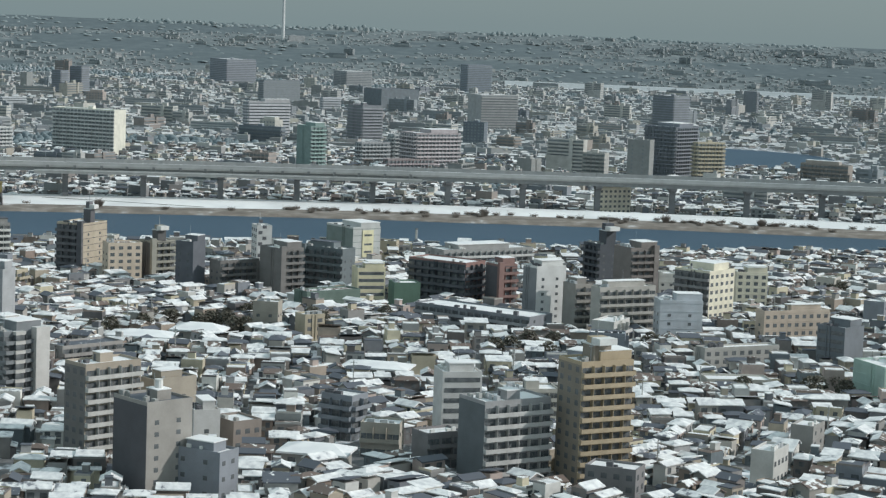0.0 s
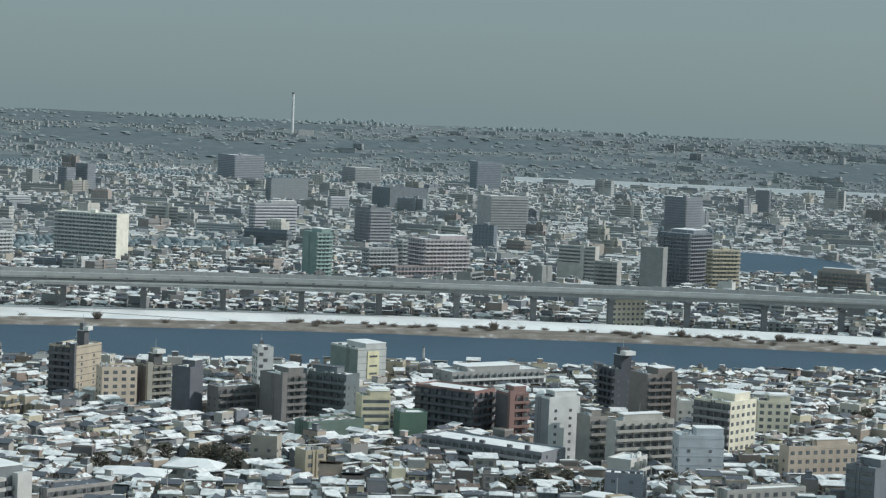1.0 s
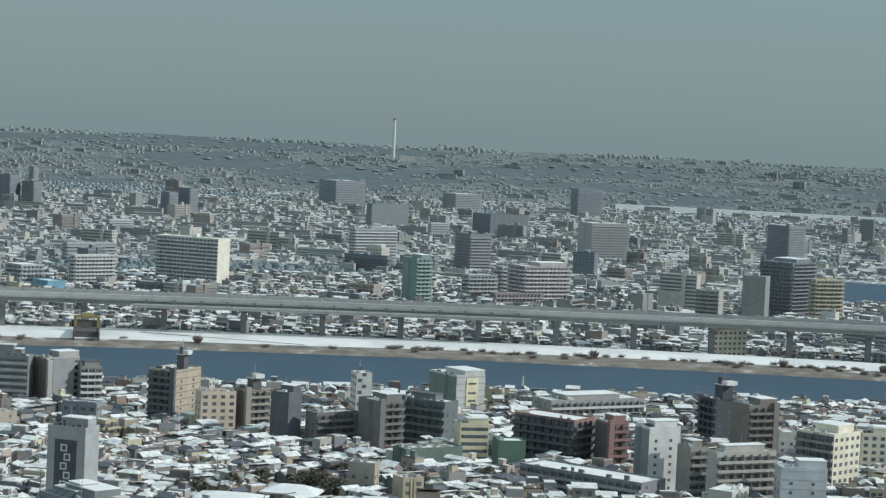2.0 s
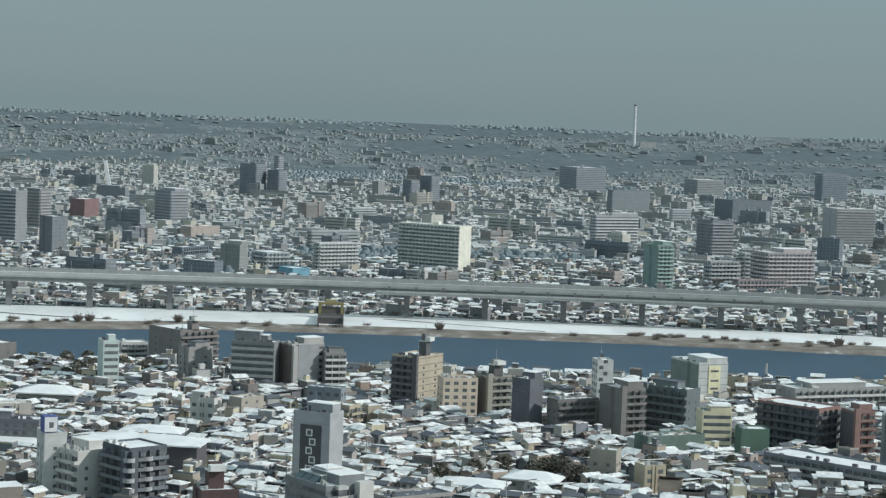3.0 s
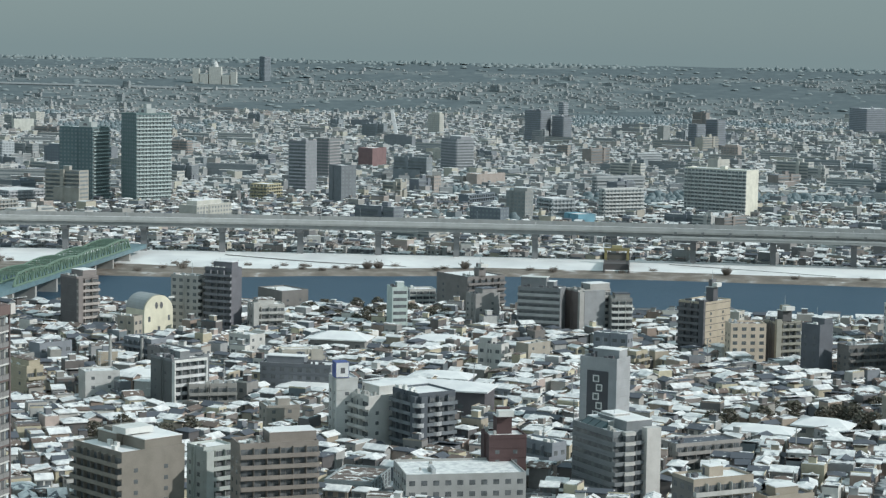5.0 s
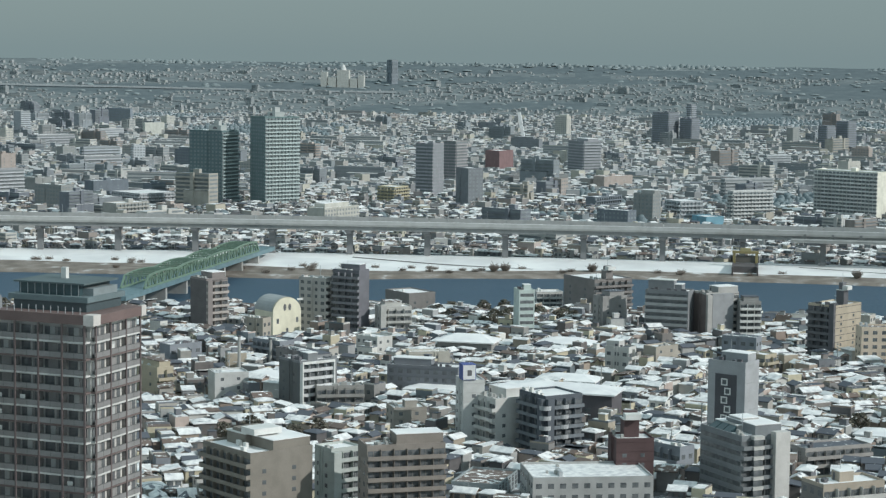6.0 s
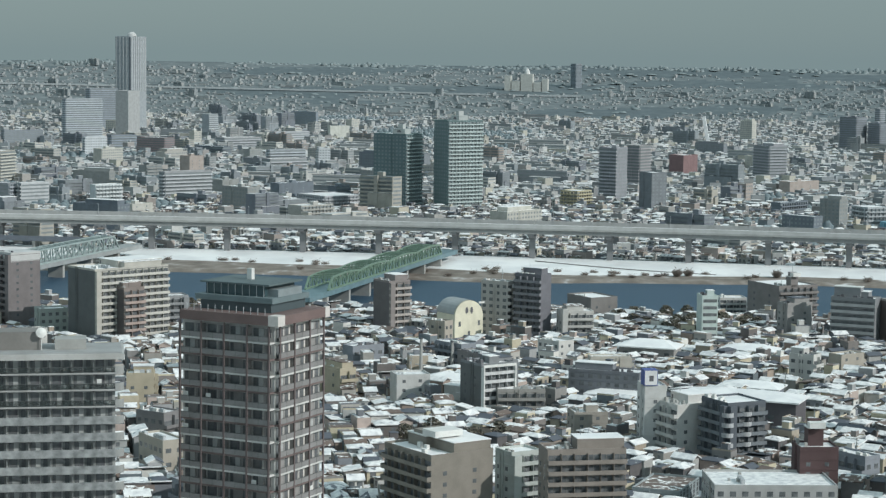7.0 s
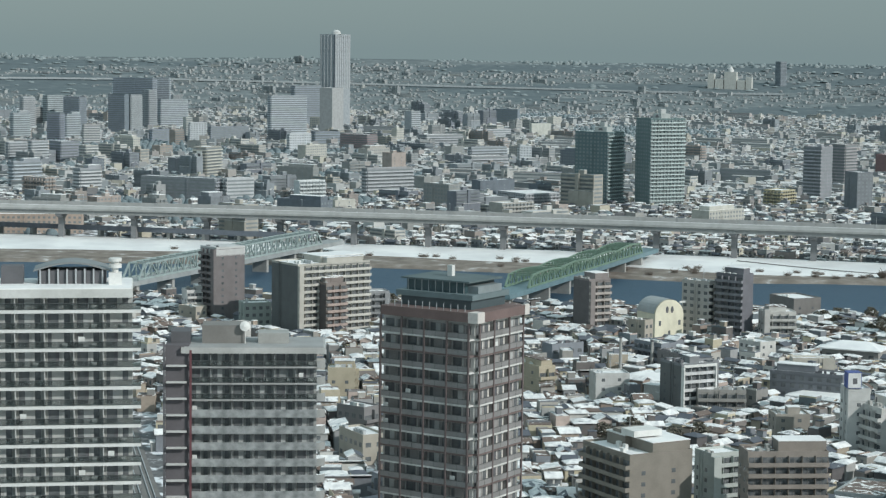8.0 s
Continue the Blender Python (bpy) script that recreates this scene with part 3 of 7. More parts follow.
def truss_bridge(name, label, a, b, z, width, height, panels, mat, deck_mat, humps, piers):
    """A steel through-truss from a to b: two trusses of chords, posts and diagonals, cross beams, deck and piers."""
    ax, ay = a
    bx, by = b
    length = math.hypot(bx - ax, by - ay)
    owner = thing(name, label, "bridge", pose(ax, ay, 0, 0, 0, math.degrees(math.atan2(by - ay, bx - ax))))
    part("deck", boxes((-30, -width / 2 - 1.4, z - 2.3, length + 30, width / 2 + 1.4, z)), deck_mat, owner)
    step = length / panels
    per = panels / humps
    sag = 0.18 if humps > 2 else 0.04

    def top(i):
        u = (i % per) / per if i < panels else 0.0
        return z + height * (1 - sag + sag * math.sin(math.pi * u)) if 0 < i < panels else z + 0.2
    for side in (-width / 2, width / 2):
        for i in range(panels):
            bm = bmesh.new()
            beam(bm, (i * step, side, top(i)), ((i + 1) * step, side, top(i + 1)), 0.42)
            part("top_chord", bm, mat, owner)
            if i:
                bm = bmesh.new()
                beam(bm, (i * step, side, z), (i * step, side, top(i)), 0.3)
                part("truss_post", bm, mat, owner)
            if 0 < i < panels - 1:
                bm = bmesh.new()
                up = i % 2
                beam(bm, (i * step, side, z if up else top(i)), ((i + 1) * step, side, top(i + 1) if up else z), 0.24)
                part("diagonal", bm, mat, owner)
        part("bottom_chord", boxes((0, side - 0.45, z, length, side + 0.45, z + 0.9)), mat, owner)
    for i in range(1, panels):
        bm = bmesh.new()
        beam(bm, (i * step, -width / 2, top(i)), (i * step, width / 2, top(i)), 0.3)
        part("cross_beam", bm, mat, owner)
    for i in range(piers + 1):
        part("pier", boxes((length * i / piers - 1.3, -width / 2, -5, length * i / piers + 1.3, width / 2, z - 2.3)), CONCRETE, owner)
    return owner


truss_bridge("green_bridge", "green steel truss road bridge with arched chords over the river", (-298, 953), (-290, 1153), 8.5, 12.0, 6.6, 36, paint(0.19, 0.28, 0.21, 0.5), paint(0.17, 0.26, 0.29, 0.5), 4, 6)
truss_bridge("rail_bridge", "pale blue-green steel truss railway bridge over the river", (-484, 901), (-476, 1117), 8.5, 9.0, 8.0, 32, paint(0.37, 0.44, 0.43, 0.5), paint(0.36, 0.38, 0.38), 2, 6)


def viaduct(label, a, b, z):
    """A dark railway viaduct from a to b on plain piers."""
    length = math.hypot(b[0] - a[0], b[1] - a[1])
    owner = thing("railway_viaduct", label, "viaduct", pose(a[0], a[1], 0, 0, 0, math.degrees(math.atan2(b[1] - a[1], b[0] - a[0]))))
    n = int(length / 24)
    span = mesh_of("span", boxes((0.02, -5, z - 2.0, 23.98, 5, z), (0.02, -5, z, 23.98, -4.7, z + 1.2)), paint(0.16, 0.18, 0.21))
    pier = mesh_of("pier", boxes((-1, -3, -0.5, 1, 3, z - 2.0)), CONCRETE)
    for i in range(n):
        part("span", span, None, owner, at=pose(i * 24, 0, 0))
        part("pier", pier, None, owner, at=pose(i * 24 + 0.5, 0, 0))
    TAKEN.append((*a, (b[0] - a[0]) / length, (b[1] - a[1]) / length, 0, length, -8, 8))


viaduct("dark blue-grey railway viaduct behind the levee", (-739, 1151), (-478, 1168), 9.0)

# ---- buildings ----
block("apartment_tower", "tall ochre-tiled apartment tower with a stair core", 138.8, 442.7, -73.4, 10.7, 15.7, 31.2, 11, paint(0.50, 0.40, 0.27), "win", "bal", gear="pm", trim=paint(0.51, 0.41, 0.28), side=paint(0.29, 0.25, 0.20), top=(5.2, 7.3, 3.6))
block("apartment_block", "grey eight-storey apartment block with pale balconies", 114.4, 443.1, -70.5, 11.9, 20.0, 21.1, 7, paint(0.36, 0.36, 0.36), "blank", "bal", gear="pa", trim=paint(0.58, 0.57, 0.55), side=paint(0.15, 0.17, 0.18))
block("apartment_block", "white apartment block with dark window slots", 111.9, 480.0, -89.1, 10.0, 10.8, 22.2, 8, paint(0.66, 0.65, 0.63), "blank", "band")
block("apartment_block", "beige low apartment block behind tower", 139.8, 519.0, -91.1, 10.0, 15.9, 10.4, 4, paint(0.49, 0.47, 0.42), "blank", "bal")
block("school_building", "mint-green long building with rows of large windows", 267.9, 541.9, -82.3, 18.3, 43.2, 12.7, 4, paint(0.45, 0.59, 0.52), "blank", "win")
block("apartment_block", "brown L-shaped block with white balcony stripes", 18.3, 477.7, -58.2, 9.3, 17.2, 24.4, 8, paint(0.43, 0.37, 0.30), "win", "bal", trim=paint(0.59, 0.58, 0.55), side=paint(0.21, 0.20, 0.19))
block("apartment_block", "tan stepped rear wing of a brown block", 36.7, 491.1, -60.3, 6.0, 13.7, 18.1, 6, paint(0.43, 0.38, 0.31), "blank", "few")
block("apartment_block", "grey-brown slab block with a dark blank side", 30.4, 434.0, -60.0, 14.0, 13.0, 22.9, 8, paint(0.37, 0.35, 0.32), "blank", "few", gear="pt", side=paint(0.11, 0.11, 0.12))
block("apartment_block", "white narrow block beside a brown one", 45.8, 476.0, -81.5, 10.0, 7.0, 12.9, 4, paint(0.61, 0.60, 0.58), "few", "few", gear="")
block("office_block", "low brown brick block", 57.7, 488.5, -62.7, 11.0, 9.0, 7.3, 2, paint(0.28, 0.24, 0.21), "blank", "win", gear="")
block("office_block", "dark blue-grey tinted glass block", 284.2, 609.5, -57.0, 11.3, 12.0, 14.8, 5, paint(0.19, 0.21, 0.23), "band", "blank")
block("apartment_block", "grey block at the edge of the town", 337.0, 651.5, -83.3, 11.1, 15.0, 19.2, 6, paint(0.35, 0.35, 0.35), "win", "few")
block("apartment_block", "beige row block with many windows", 231.5, 604.7, -76.9, 6.0, 30.4, 8.5, 3, paint(0.45, 0.44, 0.41), "blank", "win", gear="")
block("apartment_block", "low beige row block", 217.7, 564.0, -97.1, 10.0, 21.1, 5.2, 2, paint(0.54, 0.52, 0.47), "blank", "win", gear="")
block("office_block", "dark brown long block with a brick end wall", 183.2, 753.7, -45.7, 27.7, 15.0, 18.6, 6, paint(0.29, 0.18, 0.16), "bal", "bal", gear="", trim=paint(0.12, 0.125, 0.14), side=paint(0.085, 0.10, 0.115))
block("apartment_block", "red-brown brick apartment block", 195.2, 748.9, -70.6, 8.5, 9.6, 18.7, 6, paint(0.29, 0.18, 0.16), "blank", "bal", side=paint(0.13, 0.13, 0.14))
block("apartment_block", "white slab building with few small windows", 200.0, 707.1, -71.8, 9.5, 13.5, 23.2, 8, paint(0.70, 0.70, 0.68), "blank", "few", side=paint(0.26, 0.27, 0.28))
block("apartment_block", "long low grey apartment row with a white end wall", 189.7, 677.6, -47.6, 51.9, 15.9, 7.9, 3, paint(0.26, 0.27, 0.29), "bal", "few", gear="", trim=paint(0.37, 0.38, 0.39))
block("apartment_block", "brownish narrow balcony block", 212.3, 695.7, -73.0, 8.7, 7.8, 18.0, 6, paint(0.36, 0.34, 0.31), "blank", "bal")
block("apartment_block", "pale beige apartment block with balconies", 216.8, 679.1, -73.7, 6.0, 25.1, 19.0, 6, paint(0.49, 0.47, 0.43), "blank", "bal", gear="pa")
block("apartment_block", "dark slate apartment block with a pointed stair tower", 256.7, 808.9, -73.6, 13.5, 10.0, 20.9, 7, paint(0.09, 0.10, 0.115), "bal", "few", gear="", top=(5.9, 10.7, 7.6))
block("apartment_block", "dark brown-grey slab apartment block", 259.9, 775.4, -74.5, 13.0, 13.4, 23.3, 8, paint(0.24, 0.215, 0.20), "blank", "bal")
block("apartment_block", "cream office block with deep windows", 271.4, 710.7, -52.9, 16.4, 18.3, 21.6, 7, paint(0.80, 0.75, 0.60), "bal", "win", trim=paint(0.31, 0.31, 0.31), side=paint(0.20, 0.20, 0.20))
block("apartment_block", "cream rear wing with square windows", 299.2, 753.3, -97.7, 10.0, 13.2, 16.4, 6, paint(0.80, 0.75, 0.61), "blank", "win")
block("office_block", "white cube stair house block", 277.1, 787.3, -95.4, 10.0, 7.6, 11.2, 4, paint(0.65, 0.65, 0.61), "few", "few", gear="")
block("apartment_block", "bluish-white stepped town block", 236.9, 668.4, -95.5, 10.0, 16.2, 15.9, 5, paint(0.59, 0.62, 0.65), "few", "few")
block("apartment_block", "long riverside apartment row with balcony rails", 202.7, 879.2, -69.0, 15.7, 51.4, 9.6, 3, paint(0.36, 0.36, 0.35), "few", "bal", gear="a", trim=paint(0.66, 0.66, 0.64))
block("apartment_block", "blue-grey long block in shade", 139.6, 793.2, -42.0, 20.3, 10.1, 19.0, 6, paint(0.17, 0.20, 0.21), "bal", "few", gear="")
block("office_block", "low pink-beige commercial block", 276.8, 665.3, -78.6, 6.0, 29.0, 12.6, 4, paint(0.57, 0.48, 0.39), "few", "win")
block("warehouse", "dark green netted building under works", 152.3, 745.0, -87.6, 10.0, 10.7, 11.4, 4, paint(0.12, 0.20, 0.15), "blank", "blank", gear="")
block("warehouse", "long green-roofed hall with a red-brown wall", 116.9, 741.4, -65.0, 9.3, 25.4, 8.0, 3, paint(0.16, 0.22, 0.19), "blank", "blank", gear="")
block("apartment_block", "cream six-storey block with brown window bands", 141.7, 768.2, -86.4, 10.0, 11.6, 14.3, 5, paint(0.80, 0.73, 0.52), "blank", "band")
twin_block = block("apartment_block", "green and cream twin-faced block near the bank", 161.6, 890.5, -66.3, 22.5, 15.5, 18.3, 6, paint(0.58, 0.59, 0.57), "blank", "blank", side=paint(0.23, 0.28, 0.26))
check_tower = block("apartment_block", "white checkered slender tower", 114.2, 873.1, -83.4, 10.0, 7.0, 20.2, 7, paint(0.66, 0.66, 0.64), "win", "blank", gear="m")
block("apartment_block", "brown terraced apartment block", 111.7, 783.5, -64.1, 14.5, 11.9, 20.0, 7, paint(0.23, 0.22, 0.21), "blank", "bal")
block("apartment_block", "dark terraced apartment block with snowy ledges", 88.4, 790.9, -62.4, 7.9, 19.5, 13.8, 5, paint(0.21, 0.20, 0.19), "few", "bal", gear="")
block("apartment_block", "navy blue-black pair of narrow blocks", 77.6, 796.1, -37.6, 8.4, 9.6, 20.8, 7, paint(0.14, 0.15, 0.17), "few", "blank")
block("apartment_block", "brown block with a rooftop tower", 62.7, 829.3, -60.3, 8.3, 12.8, 17.4, 6, paint(0.35, 0.34, 0.29), "blank", "bal", gear="", side=paint(0.13, 0.13, 0.13), top=(4.2, 8.1, 4.1))
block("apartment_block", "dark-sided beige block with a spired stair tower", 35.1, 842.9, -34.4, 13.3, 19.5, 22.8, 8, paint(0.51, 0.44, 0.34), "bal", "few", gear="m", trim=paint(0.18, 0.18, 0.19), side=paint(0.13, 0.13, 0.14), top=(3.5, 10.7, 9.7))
block("apartment_block", "pinkish beige tiled apartment block", 44.6, 821.6, -79.1, 10.0, 14.6, 17.1, 6, paint(0.69, 0.58, 0.46), "few", "win", gear="")
block("apartment_block", "grey horizontally banded office block", -26.7, 896.0, -12.3, 19.5, 10.0, 20.9, 7, paint(0.26, 0.27, 0.28), "rib", "blank", trim=paint(0.46, 0.47, 0.47), top=(11.7, 4.8, 0.5))
panel_block = block("apartment_block", "brown-sided grey blank-walled block", -18.9, 897.7, -54.8, 10.3, 17.4, 20.2, 7, paint(0.46, 0.45, 0.43), "blank", "bal", side=paint(0.19, 0.16, 0.15))
block("apartment_block", "white balcony-striped riverside apartment block", -4.0, 901.0, -75.7, 10.0, 9.5, 16.5, 6, paint(0.31, 0.31, 0.30), "few", "bal", gear="", trim=paint(0.77, 0.77, 0.74))
block("apartment_block", "grey-brown narrow blank slab block", -64.9, 905.9, -51.9, 8.1, 13.1, 16.3, 6, paint(0.34, 0.33, 0.32), "few", "few", gear="")
block("apartment_block", "brown riverside block with terraces and a mast", -72.6, 955.7, -51.7, 26.7, 21.5, 18.3, 6, paint(0.25, 0.23, 0.22), "few", "bal", gear="m", top=(4.0, 7.8, 22.7))
block("apartment_block", "pale aqua slender apartment block", -99.7, 879.6, -69.5, 10.0, 7.0, 21.3, 7, paint(0.57, 0.65, 0.62), "blank", "band")
block("apartment_block", "low white riverside apartment block", -103.8, 991.6, -70.0, 10.0, 13.4, 7.5, 3, paint(0.59, 0.58, 0.55), "few", "bal", gear="")
panel_tower = block("office_block", "light grey tower with a charcoal panel of square windows", -0.7, 652.0, -27.9, 13.5, 9.3, 26.5, 9, paint(0.42, 0.43, 0.44), "blank", "blank")
sign_tower = block("apartment_block", "white sign tower of an office block", -89.2, 633.3, -68.0, 10.0, 7.0, 20.7, 7, paint(0.62, 0.62, 0.60), "few", "few", gear="")
block("apartment_block", "white stepped apartment block with balconies", -78.1, 627.7, -48.9, 14.1, 14.8, 16.0, 5, paint(0.65, 0.64, 0.61), "bal", "few")
round_tower = block("office_block", "dark rounded-balcony office tower", -61.5, 619.5, -50.3, 14.8, 13.8, 18.8, 6, paint(0.115, 0.13, 0.15), "bal", "bal", gear="", trim=paint(0.20, 0.22, 0.24))
low_hall("dark low hall under a wide white hipped snow roof", -63.0, 688.8, -8.7, 38.9, 15.5, 10.6, 1.7, paint(0.13, 0.12, 0.13))
low_hall("low shed under a broad white snow roof", -115.7, 833.5, -6.0, 23.2, 12.8, 5.6, 2.4, paint(0.36, 0.35, 0.33))
low_hall("low shed under a broad white snow roof", -75.4, 844.9, -8.9, 21.0, 11.6, 4.5, 1.8, paint(0.36, 0.35, 0.33))
low_hall("low hall with a snowed blue-grey roof", -66.1, 752.0, -8.9, 21.2, 11.7, 4.0, 1.6, paint(0.25, 0.28, 0.32))
low_hall("low workshop under a white roof", 68.1, 674.5, -19.8, 17.1, 10.0, 4.0, 2.0, paint(0.4, 0.38, 0.34))
low_hall("low workshop under a white roof", 46.8, 660.8, -18.1, 20.5, 11.3, 4.2, 1.3, paint(0.4, 0.38, 0.34))
low_hall("low workshop under a white roof", 117.8, 598.4, -25.2, 19.8, 10.9, 4.0, 1.2, paint(0.33, 0.33, 0.33))
low_hall("low market hall under melting snow", 76.8, 468.5, -23.4, 16.2, 10.0, 4.5, 1.5, paint(0.42, 0.41, 0.38))
low_hall("low market hall under melting snow", -175.9, 728.7, -0.3, 17.9, 10.0, 4.6, 1.9, paint(0.42, 0.41, 0.38))
low_hall("long low storehouse under a white roof", -118.4, 838.6, -5.9, 25.0, 13.8, 4.0, 1.8, paint(0.33, 0.31, 0.29))
low_hall("long low storehouse under a white roof", -110.8, 719.1, -5.2, 20.4, 11.2, 4.1, 1.7, paint(0.33, 0.31, 0.29))
low_hall("low clinic hall under a white roof", -152.6, 620.9, -0.1, 14.4, 10.0, 4.5, 1.6, paint(0.45, 0.45, 0.43))
block("office_block", "long dark blue-grey school block", -103.2, 717.7, -5.8, 26.4, 10.0, 11.4, 4, paint(0.20, 0.21, 0.23), "win", "few", gear="")
block("apartment_block", "grey five-storey block with white balconies", -154.5, 688.7, -43.4, 12.3, 14.4, 16.2, 5, paint(0.26, 0.27, 0.28), "few", "bal", gear="", trim=paint(0.62, 0.62, 0.62))
block("apartment_block", "dark red almost windowless commercial block", -36.0, 566.6, -72.4, 10.0, 10.9, 16.5, 6, paint(0.10, 0.06, 0.06), "blank", "few", gear="", top=(4.4, 8.5, 1.0))
step_tower = block("apartment_tower", "glass-cornered grey apartment tower with a stepped top", -1.1, 560.0, -55.9, 20.9, 14.4, 19.8, 7, paint(0.24, 0.255, 0.265), "band", "bal", gear="pm")
block("office_block", "low grey block with cream side wing", 17.8, 610.1, -57.7, 10.0, 23.5, 7.5, 3, paint(0.38, 0.36, 0.34), "few", "bal", gear="")
block("apartment_block", "beige apartment block with recessed balconies", -126.3, 504.4, -41.9, 22.5, 19.7, 20.6, 7, paint(0.265, 0.24, 0.205), "bal", "few", top=(8.7, 5.5, 2.6))
block("apartment_block", "tan apartment block with long balconies", -96.9, 510.9, -65.3, 10.0, 21.1, 22.6, 8, paint(0.29, 0.255, 0.225), "few", "bal")
block("apartment_block", "pale green and white narrow block", -111.1, 533.6, -44.2, 8.1, 9.7, 16.8, 6, paint(0.52, 0.55, 0.52), "few", "bal", gear="")
block("hall", "wide low hall with a flat white snow roof", -56.9, 542.0, -74.0, 20.9, 33.5, 9.5, 3, paint(0.45, 0.45, 0.44), "win", "win", gear="a")
block("hall", "blue-grey annex under a snow roof", -68.1, 555.8, -8.0, 13.7, 21.6, 4.2, 3, paint(0.32, 0.36, 0.37), "blank", "win", gear="")
block("apartment_block", "white low block with blank walls", -187.4, 696.1, -60.9, 10.0, 12.4, 9.8, 3, paint(0.60, 0.60, 0.58), "blank", "few", gear="")
framed_block = block("apartment_block", "grey five-storey block with white-framed balconies", -153.3, 682.4, -43.3, 13.2, 13.6, 17.3, 6, paint(0.24, 0.25, 0.26), "few", "bal", trim=paint(0.66, 0.66, 0.66), side=paint(0.15, 0.16, 0.16))
block("office_block", "brown low street shop block", -114.4, 649.0, -66.0, 10.0, 11.3, 8.1, 3, paint(0.37, 0.34, 0.30), "few", "few")
block("apartment_block", "brown striped narrow apartment block", -237.2, 866.5, -40.7, 12.5, 11.4, 23.7, 8, paint(0.27, 0.24, 0.23), "blank", "bal", trim=paint(0.48, 0.43, 0.40), side=paint(0.16, 0.15, 0.15))
block("apartment_block", "beige-grey apartment block with rounded balconies", -185.8, 878.2, -20.1, 14.1, 7.1, 24.1, 8, paint(0.49, 0.47, 0.44), "win", "bal", gear="m", trim=paint(0.54, 0.52, 0.49))
block("apartment_block", "dark slate apartment block with balcony bands", -170.0, 874.0, -21.0, 13.7, 8.4, 28.3, 10, paint(0.18, 0.18, 0.20), "bal", "blank", trim=paint(0.27, 0.27, 0.29))
block("warehouse", "dark curved-roof hall beside the river", -159.4, 943.6, -46.4, 20.4, 15.1, 10.6, 4, paint(0.22, 0.21, 0.20), "blank", "few", gear="")
block("apartment_block", "small white five-storey block", -160.5, 874.4, -65.6, 10.0, 14.3, 12.6, 4, paint(0.57, 0.56, 0.53), "few", "bal", gear="")
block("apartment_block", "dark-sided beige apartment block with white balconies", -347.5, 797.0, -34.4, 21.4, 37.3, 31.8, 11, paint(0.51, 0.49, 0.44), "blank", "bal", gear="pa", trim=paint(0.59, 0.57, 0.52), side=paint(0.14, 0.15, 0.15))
block("apartment_block", "red-brown narrow apartment block", -336.4, 802.0, -33.2, 12.5, 10.5, 23.8, 8, paint(0.26, 0.22, 0.20), "blank", "bal", trim=paint(0.47, 0.37, 0.33), side=paint(0.13, 0.12, 0.12))
brown_slab = block("apartment_tower", "tall brown slab with a white top storey", -400.2, 826.2, -30.2, 12.8, 15.4, 34.2, 12, paint(0.21, 0.19, 0.19), "bal", "few", gear="")
block("apartment_block", "small white balcony apartment block", -414.7, 825.8, -49.3, 10.0, 14.0, 14.2, 5, paint(0.66, 0.65, 0.63), "few", "bal", gear="")
block("apartment_block", "green-grey low town block", -377.2, 806.5, -50.9, 10.0, 12.2, 12.5, 4, paint(0.39, 0.43, 0.40), "few", "win", gear="")
block("apartment_block", "grey block behind the brown tower", -341.2, 843.0, -54.0, 10.0, 17.7, 15.4, 5, paint(0.31, 0.32, 0.33), "few", "bal", gear="")
# warm end wall and greyer long face paint sun and shade into this slab
block("apartment_block", "long white-grey slab block with a bright end wall", 95.7, 1607.5, -35.4, 58.0, 17.7, 35.9, 12, paint(0.80, 0.78, 0.67), "bal", "blank", trim=paint(0.66, 0.67, 0.65), side=paint(0.50, 0.51, 0.50))
# most block paints beyond 1300 m are lifted and blued to hold haze
block("apartment_block", "white apartment block with arched balconies", -14.3, 1553.7, -55.5, 7.7, 36.4, 22.6, 8, paint(0.59, 0.60, 0.59), "bal", "bal", gear="")
block("apartment_block", "grey long far slab block", -24.4, 1838.0, -55.2, 7.3, 51.7, 14.9, 5, paint(0.41, 0.43, 0.44), "bal", "bal", gear="")
block("apartment_tower", "grey apartment tower with white stripes", -274.9, 1745.8, -23.1, 17.9, 17.6, 45.7, 15, paint(0.31, 0.32, 0.34), "bal", "win", trim=paint(0.45, 0.46, 0.49))
block("apartment_tower", "brown-grey far apartment tower", -286.6, 1961.8, -23.7, 14.3, 20.8, 38.8, 13, paint(0.29, 0.29, 0.29), "bal", "bal", gear="", trim=paint(0.43, 0.42, 0.43))
block("apartment_tower", "dark green-grey tower block", -229.5, 1642.9, -48.0, 18.1, 14.5, 30.7, 10, paint(0.22, 0.24, 0.26), "blank", "win", gear="", trim=paint(0.32, 0.36, 0.38))
block("apartment_tower", "grey apartment tower with pale balconies", -175.6, 2129.7, -51.3, 29.7, 21.5, 33.8, 11, paint(0.30, 0.31, 0.33), "bal", "bal", trim=paint(0.43, 0.45, 0.48))
block("apartment_tower", "dark grey twin tower block", -118.3, 2854.7, -29.6, 26.2, 27.0, 45.2, 15, paint(0.22, 0.24, 0.27), "bal", "bal", trim=paint(0.32, 0.35, 0.39))
block("apartment_tower", "dark grey twin tower block", -86.5, 2858.8, -30.3, 18.7, 21.0, 37.3, 13, paint(0.22, 0.24, 0.27), "bal", "bal", trim=paint(0.32, 0.35, 0.39))
block("apartment_tower", "slim grey far tower block", -91.7, 3011.9, -30.3, 7.9, 12.6, 53.5, 18, paint(0.28, 0.30, 0.32), "bal", "bal", gear="", trim=paint(0.41, 0.44, 0.48))
